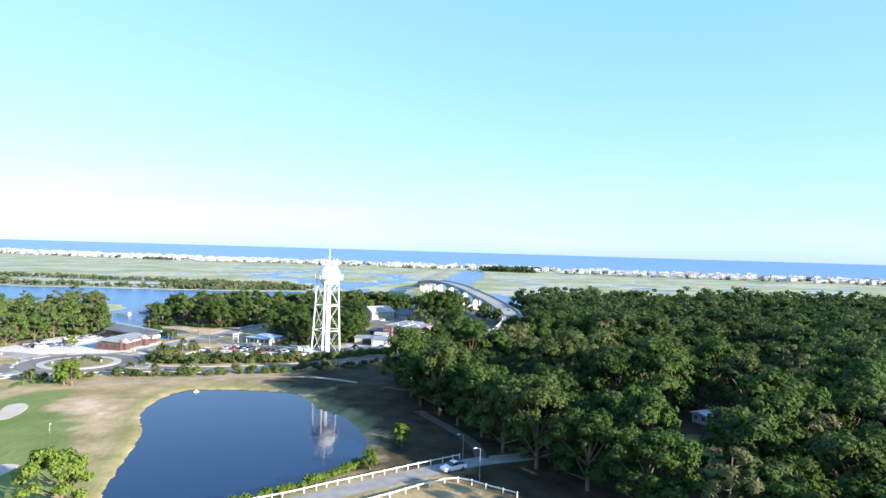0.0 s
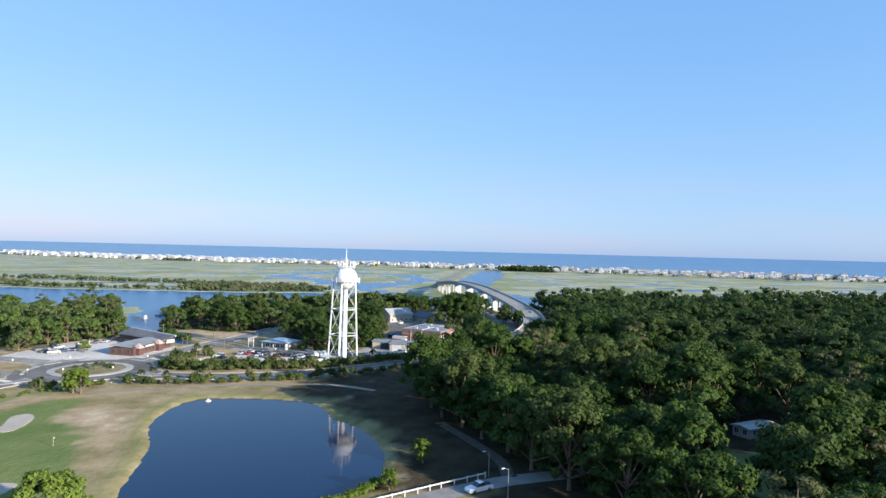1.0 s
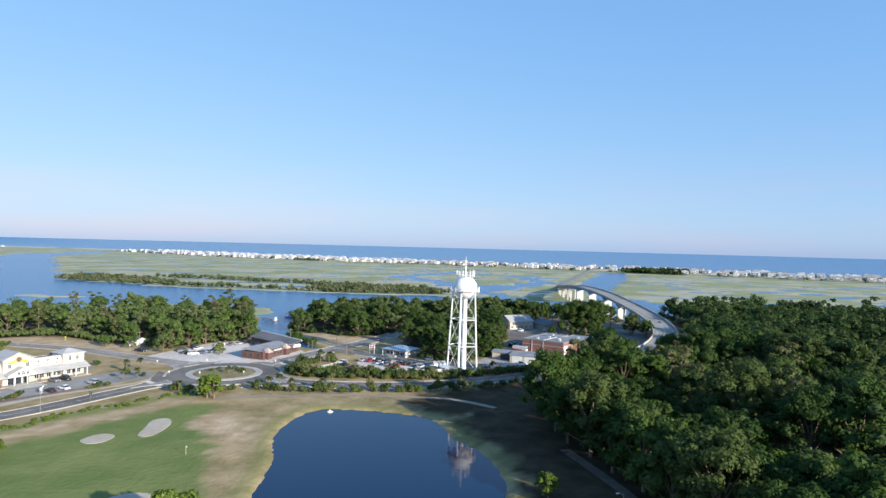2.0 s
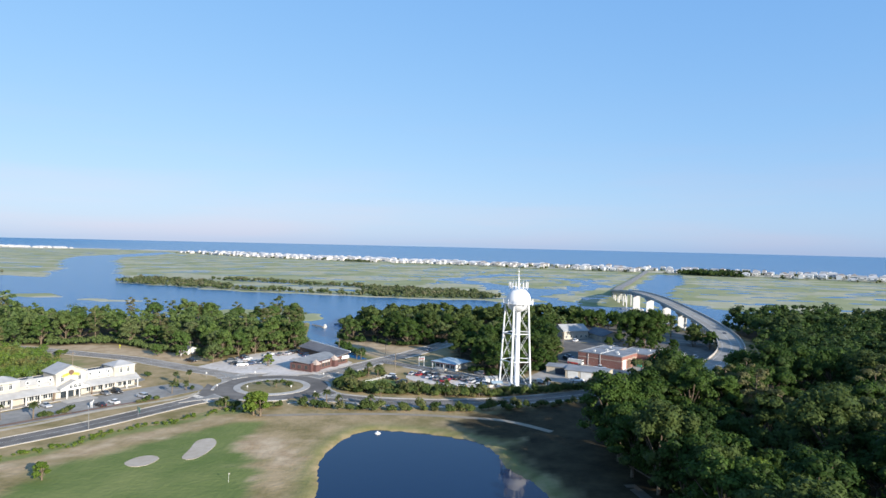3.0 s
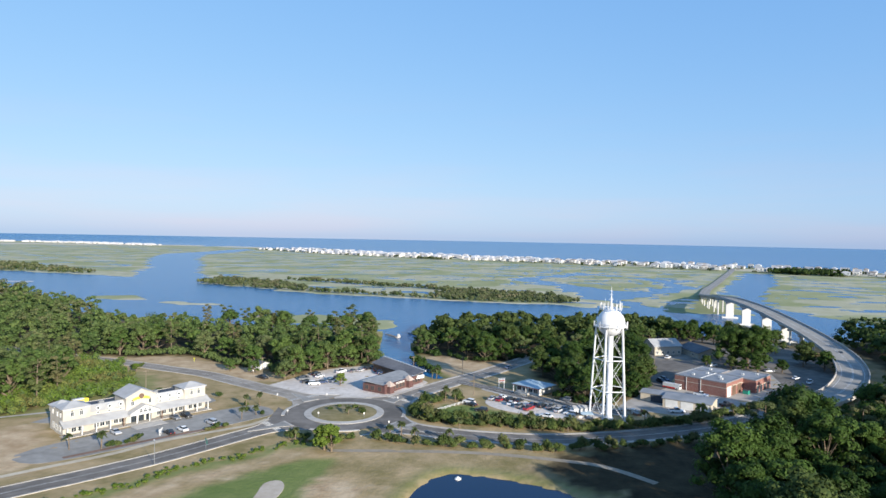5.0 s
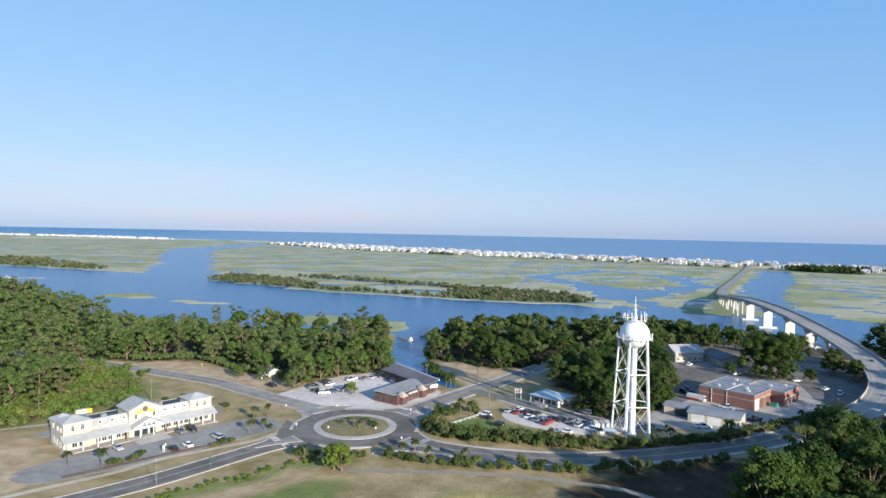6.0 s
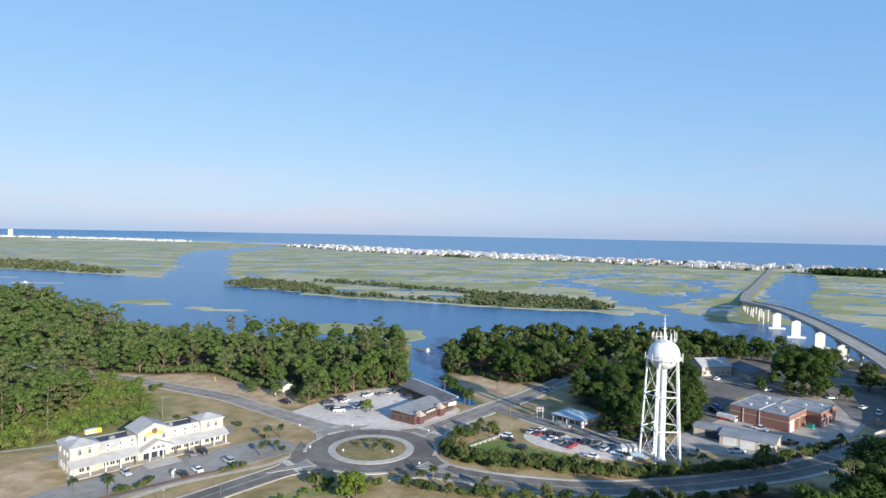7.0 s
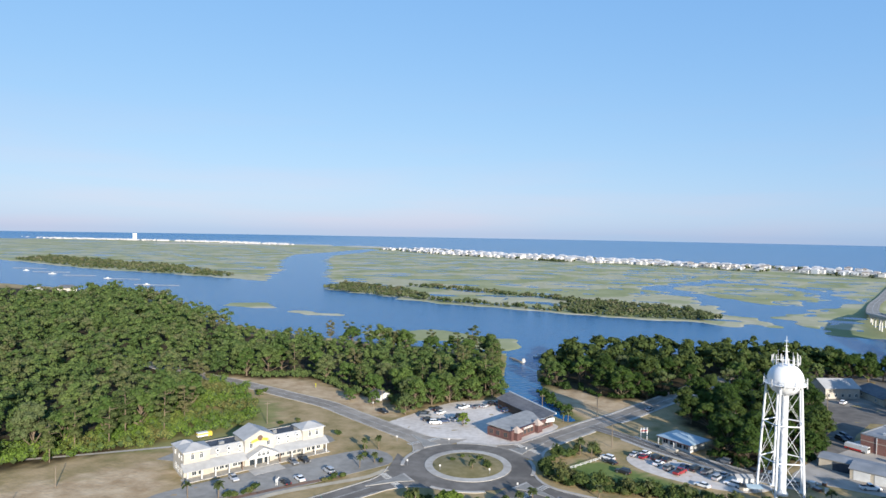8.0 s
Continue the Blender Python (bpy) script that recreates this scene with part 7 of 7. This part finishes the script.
def build_shrubs():
    palms = [palm(60 + k, h) for k, h in enumerate((4.2, 3.4, 4.8))]
    copies(palms, [(-131, 182.7), (-123, 185.3), (-24.8, 223.9), (-44.5, 209.8), (-37.1, 209.9), (-26.5, 210.1), (-41.5, 212.6), (-11.9, 229.1), (-2, 228.2), (76.5, 263.5), (80.5, 265.5), (86.6, 271.5), (57.5, 251.8), (-97.6, 220.5),
                   (-101.8, 233), (-43, 296), (-44.5, 293), (-95, 226), (-99, 238), (-72, 202.5), (-64, 231), (10, 228), (36, 239.5), (70, 259), (-34, 258), (-30, 256)], 70, "palmettos by the roads", 0.85, 1.1)
    dull = [shrub(80 + k, h, r, LEAF_SHRUB, "dense olive green shrub in a roadside hedge") for k, (h, r) in enumerate(((2.2, 1.7), (1.6, 1.4), (2.8, 1.9), (1.2, 1.2)))]
    rows = along([(-42.5, 241), (-39.5, 233), (-33, 230), (-20, 229.4), (-5, 229.2), (11, 229), (27, 234), (45, 241.5), (58, 250)], 1.7, 0.8, 1)
    rows += along([(-44, 243), (-39, 252), (-34, 258), (-29, 262)], 2.4, 1.0, 2)
    rows += along([(-38, 236), (-24, 233), (-8, 232), (8, 232), (20, 235)], 2.0, 1.0, 3)
    copies(dull, rows, 90, "shrubs of the hedge round the grassy triangle", 1.1, 1.6)
    rows = along([(-75, 203), (-66, 204.5), (-57, 206)], 2.6, 1.2, 4) + along([(-48, 207.5), (-36, 206.5), (-24, 206.5), (-10, 207), (5, 208.5), (20, 213), (32, 218), (48, 226)], 2.0, 1.3, 5)
    copies(dull, rows, 91, "shrubs along the bank by the pond", 0.75, 1.35)
    copies(dull, along([(60, 252), (68, 258), (78, 266), (90, 277)], 1.9, 1.3, 6), 92, "shrubs beside the bridge road", 0.9, 1.5)
    rows = along([(-121, 187), (-117, 194)], 2.0, 0.6, 7) + along([(-103, 206.5), (-99, 212)], 1.9, 0.6, 8) + [(-145.5, 250), (-141.4, 256), (-118.9, 246), (-103, 235.6), (-93, 226.8), (-180.7, 285.3), (-178, 288), (-97, 231), (-100, 229)]
    copies(dull, rows, 93, "planted shrubs round the shop car park", 0.6, 1.0)
    copies(dull, [(-66, 238), (-64, 240), (-67.5, 241), (-72, 236), (-60, 234), (-61, 238), (-70, 240)], 94, "shrubs on the roundabout", 0.5, 0.9)
    bright = [shrub(100 + k, h, r, LEAF_BRIGHT, "bright green shrub on the pond bank") for k, (h, r) in enumerate(((1.3, 1.3), (1.8, 1.5)))]
    copies(bright, along([(23, 108), (18, 104), (12, 99), (4, 93), (-6, 88), (-16, 84)], 1.5, 0.7, 9), 95, "bright shrubs on the pond's near bank", 0.7, 1.1)
    copies(bright, along([(-64, 201), (-73, 199), (-80, 187.5), (-88, 180.7), (-94.5, 173.5), (-97.5, 163), (-103.5, 157), (-109.5, 150), (-120, 137)], 0.9, 1.9, 10), 96, "low bright growth in the ditch", 0.22, 0.6)


build_shrubs()


def bushes(name, label, places, seed, leaf, height, leaves=34, size=0.9, inner=SHADE_CORE):
    """Low far growth joined in one mesh of leaf clumps over balls coloured as inner shade."""
    rng = np.random.RandomState(seed)
    pv, pf, cv, cf = [], [], [], []
    nl = nc = 0
    for x, y in places:
        s = height * rng.uniform(0.6, 1.25)
        puffs = [((rng.uniform(-0.7, 0.7) * s, rng.uniform(-0.7, 0.7) * s, s * rng.uniform(0.4, 0.7)), s * rng.uniform(0.4, 0.6)) for _ in range(3)]
        v, f = leaf_cloud(rng, puffs, leaves, size * s / height)
        v = np.array(v) + (x, y, -0.2)
        pv.append(v)
        pf.append(np.array(f) + nl)
        nl += len(v)
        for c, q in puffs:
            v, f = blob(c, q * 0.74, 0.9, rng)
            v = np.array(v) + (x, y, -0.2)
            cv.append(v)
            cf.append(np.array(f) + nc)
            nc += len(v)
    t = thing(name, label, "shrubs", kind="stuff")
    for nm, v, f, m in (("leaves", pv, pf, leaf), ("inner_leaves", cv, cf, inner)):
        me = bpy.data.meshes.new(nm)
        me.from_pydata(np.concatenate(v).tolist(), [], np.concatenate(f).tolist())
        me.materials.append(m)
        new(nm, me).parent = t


FAR_LEAF = leaf_mat("far_scrub", (0.072, 0.095, 0.040), (0.160, 0.178, 0.084), 0.0, (0.175, 0.165, 0.095))
bushes("island_scrub", "low olive scrub on the marsh island", scatter([(-415, 760), (-330, 722), (-262, 694), (-250, 715), (-320, 790), (-400, 835), (-428, 850)], 6.2, 21) +
       scatter([(-262, 694), (-150, 668), (-55, 642), (-60, 652), (-150, 678), (-255, 703)], 6.0, 22) + scatter([(-330, 845), (-180, 790), (-60, 742), (-50, 758), (-180, 812), (-320, 870)], 7, 23) +
       scatter([(-75, 650), (-30, 642), (34, 648), (46, 668), (30, 720), (-30, 752), (-90, 765), (-110, 700)], 6.0, 24), 31, FAR_LEAF, 4.2, 70, 0.8)
bushes("island_scrub", "dark green scrub on the river spit", scatter([(-1330, 1045), (-1009, 930), (-793, 888), (-650, 862), (-640, 885), (-760, 960), (-900, 1040), (-1150, 1110), (-1400, 1190)], 11, 25), 32, FAR_LEAF, 5.2, 90, 1.1)
bushes("shore_scrub", "dark belt of scrub along the marsh shore", along([(270, 575), (300, 556), (360, 530), (430, 512), (520, 490)], 3.0, 8, 28), 33, LEAF_OAK, 3.6)
bushes("field_scrub", "bright green scrub at the foot of the pines", scatter([(-214, 168), (-190, 190), (-176, 214), (-172, 230), (-184, 252), (-200, 276), (-212, 292), (-222, 285), (-206, 262), (-196, 236), (-206, 200), (-232, 172)], 3.6, 44) + scatter([(-250, 120), (-205, 166), (-200, 185), (-230, 178), (-262, 140)], 3.6, 45) + scatter([(-176, 208), (-166, 224), (-156, 245), (-165, 262), (-188, 286), (-212, 296), (-214, 280), (-200, 258), (-190, 225), (-205, 180)], 3.1, 29), 34, leaf_mat("scrub_leaves", (0.080, 0.145, 0.022), (0.185, 0.260, 0.048), 0.0, (0.190, 0.180, 0.062)), 3.4, 240, 0.25, SHADE_CORE_PALE)
bushes("wood_understory", "dark undergrowth at the foot of the wood", along([(60, 95), (56, 112), (55, 134), (50, 152), (48, 170), (48, 186), (56, 205), (70, 220), (92, 236), (116, 256)], 2.2, 3, 30), 35, LEAF_OAK, 2.4, 150, 0.28)
bushes("wood_understory", "leafy green undergrowth at the edge of the riverside wood", along([(-214, 312), (-195, 313), (-180, 321), (-161, 317), (-141, 303), (-127, 301), (-112, 290)], 2.6, 2.5, 46) + along([(-108, 296), (-98, 306), (-86, 318), (-80, 328), (-89, 352), (-94, 385)], 2.4, 2.5, 47), 36, LEAF_MIXED, 3.0, 150, 0.3, SHADE_CORE_PALE)
bushes("creek_scrub", "dark green scrub along the creek bank", along([(-60, 334), (-52, 318), (-44, 306)], 1.6, 1.2, 54), 51, LEAF_OAK, 2.4, 110, 0.3)
bushes("wood_understory", "dark undergrowth below the creekside oaks", along([(-62, 354), (-45, 348), (-28, 339), (-12, 346), (4, 366)], 2.6, 2, 48) + along([(10, 272), (22, 267), (40, 287), (49, 312), (51, 350)], 2.6, 2, 49), 37, LEAF_OAK, 2.6, 130, 0.3)

# ---- barrier island houses and far shore ----
ROOFS = [mat(n, [a, b], 0.3, 0.8) for n, a, b in (("pale_roof", (0.27, 0.27, 0.28), (0.38, 0.375, 0.38)), ("brown_roof", (0.22, 0.185, 0.165), (0.31, 0.265, 0.24)), ("white_roof", (0.45, 0.44, 0.44), (0.56, 0.55, 0.55)))]
WALLS = [mat("bleached_siding", [(0.50, 0.495, 0.49), (0.60, 0.595, 0.59)], 0.5, 0.7), mat("white_siding", [(0.47, 0.445, 0.43), (0.57, 0.545, 0.53)], 0.5, 0.7), mat("pale_blue_siding", [(0.40, 0.43, 0.46), (0.48, 0.51, 0.54)], 0.5, 0.7)]


def beach_house(k):
    w, d, h = (12, 10, 10.5) if k % 2 else (15, 10, 9.0)
    t = thing("beach_house", "pale beach house raised on piles with a pitched roof", "house")
    boxpart("wall", t, WALLS[k % 3], -w / 2, -d / 2, 2.4, w / 2, d / 2, h)
    bm = bmesh.new()
    (hip if k % 3 else gable)(bm, -w / 2, -d / 2, w / 2, d / 2, h + 0.1, h + 2.6)
    part("roof", bm, ROOFS[k % 3], t)
    bm = bmesh.new()
    for x in (-w / 2 + 0.5, -w / 6, w / 6, w / 2 - 0.5):
        for y in (-d / 2 + 0.4, d / 2 - 0.4):
            box(bm, x - 0.2, y - 0.2, 0.5, x + 0.2, y + 0.2, 2.4)
    part("piles", bm, POLE_WOOD, t)
    boxpart("porch", t, WHITE, -w / 2 - 0.2, -d / 2 - 2.2, 4.8, w / 2 + 0.2, -d / 2, 5.1)
    for x in (-w * 0.3, w * 0.3):
        boxpart("window", t, GLASS, x - 1.6, -d / 2 - 0.06, 5.7, x + 1.6, -d / 2 + 0.02, 7.2)
    return t


def build_beach():
    models = [beach_house(k) for k in range(6)]
    rng = np.random.RandomState(77)
    front = [(-1090, 2440), (-860, 2225), (-637, 2030), (-137, 1745), (174, 1580), (412, 1450), (649, 1308), (1046, 1070), (1300, 925)]
    c = curve(front, 17)
    places = []
    for row in range(6):
        for i in range(row % 2, len(c) - 1, 1):
            p, q = c[i], c[i + 1]
            d = (q - p) / np.linalg.norm(q - p)
            n = np.array((-d[1], d[0]))
            if n[1] < 0:
                n = -n
            o = 16 + row * 42
            x, y = p + d * rng.uniform(-5, 5) + n * (o + rng.uniform(-9, 9))
            if math.hypot(x - 470, y - 1520) < 45 or (500 < x < 585 and row < 2) or rng.rand() < 0.24 + 0.3 * (math.sin(0.021 * x) * math.sin(0.013 * y + 2) > 0.25):
                continue
            places.append((x, y, math.atan2(d[1], d[0])))
    places.sort(key=lambda p: math.hypot(p[0], p[1]))
    for x, y, a in places[:300]:
        ob = models[rng.randint(6)]
        m = at(x, y, 0.6, a + rng.choice((0, 0, math.pi / 2)) + rng.uniform(-0.1, 0.1))
        if ob.get("placed"):
            ob = copy_thing(ob, m)
        ob["placed"] = 1
        ob.matrix_world = m
        ob.scale = (rng.uniform(0.7, 1.2), rng.uniform(0.8, 1.2), rng.uniform(0.55, 1.1))
        ob["group"] = "houses on the barrier island"
    t = thing("far_houses", "pale roofs of the farthest beach houses", "houses", kind="stuff")
    bm, br = bmesh.new(), bmesh.new()
    rest = places[300:]
    for k in range(230):
        s = k / 229
        x, y = -1750 - 1900 * s + rng.uniform(-20, 20), 2790 + 300 * math.sin(min(1, s * 1.6) * 1.6) * (1 - 0.75 * s) + rng.uniform(-60, 60)
        rest.append((x, y, rng.rand()))
    for x, y, a in rest:
        m = at(x, y, 0.6, a)
        w = rng.uniform(5, 11)
        h = rng.uniform(3, 8) if y < 2600 else rng.uniform(2.5, 6)
        box(bm, -w, -6, 0, w, 6, h, m)
        v = [br.verts.new(m @ Vector(p)) for p in ((-w - 1, -7, h), (w + 1, -7, h), (w + 1, 7, h), (-w - 1, 7, h), (-w * 0.5, 0, h + 3), (w * 0.5, 0, h + 3))]
        for f in ((0, 1, 5, 4), (1, 2, 5), (2, 3, 4, 5), (3, 0, 4)):
            br.faces.new([v[i] for i in f])
    part("walls", bm, WALLS[1], t)
    part("roofs", br, ROOFS[2], t)
    t = thing("tower_hotel", "tall white stepped hotel block on the far beach", "building", at(-2890, 2960, 0, -0.8))
    for k, (x, h) in enumerate(((-18, 26), (0, 40), (18, 31))):
        boxpart("block", t, WHITE, x - 8, -10, 0, x + 8, 10, h)
        bm = bmesh.new()
        for z in range(4, h - 3, 4):
            box(bm, x - 7, -10.5, z, x + 7, -9.9, z + 1.6)
        part("balcony_openings", bm, GREY_METAL, t)
    bushes("beach_scrub", "dark coastal trees among the beach houses", [(p[0] + rng.uniform(-14, 14), p[1] + rng.uniform(-16, 4)) for p in places[::2]] +
           scatter([(-330, 1815), (-250, 1770), (-240, 1800), (-320, 1845)], 9, 42), 43, FAR_LEAF, 6.0, 26, 1.8)
    bushes("beach_grove", "dark green grove where the causeway meets the beach", scatter([(495, 1395), (600, 1335), (640, 1400), (540, 1470), (500, 1450)], 9, 41), 50, LEAF_OAK, 10.0, 60, 1.8)


build_beach()
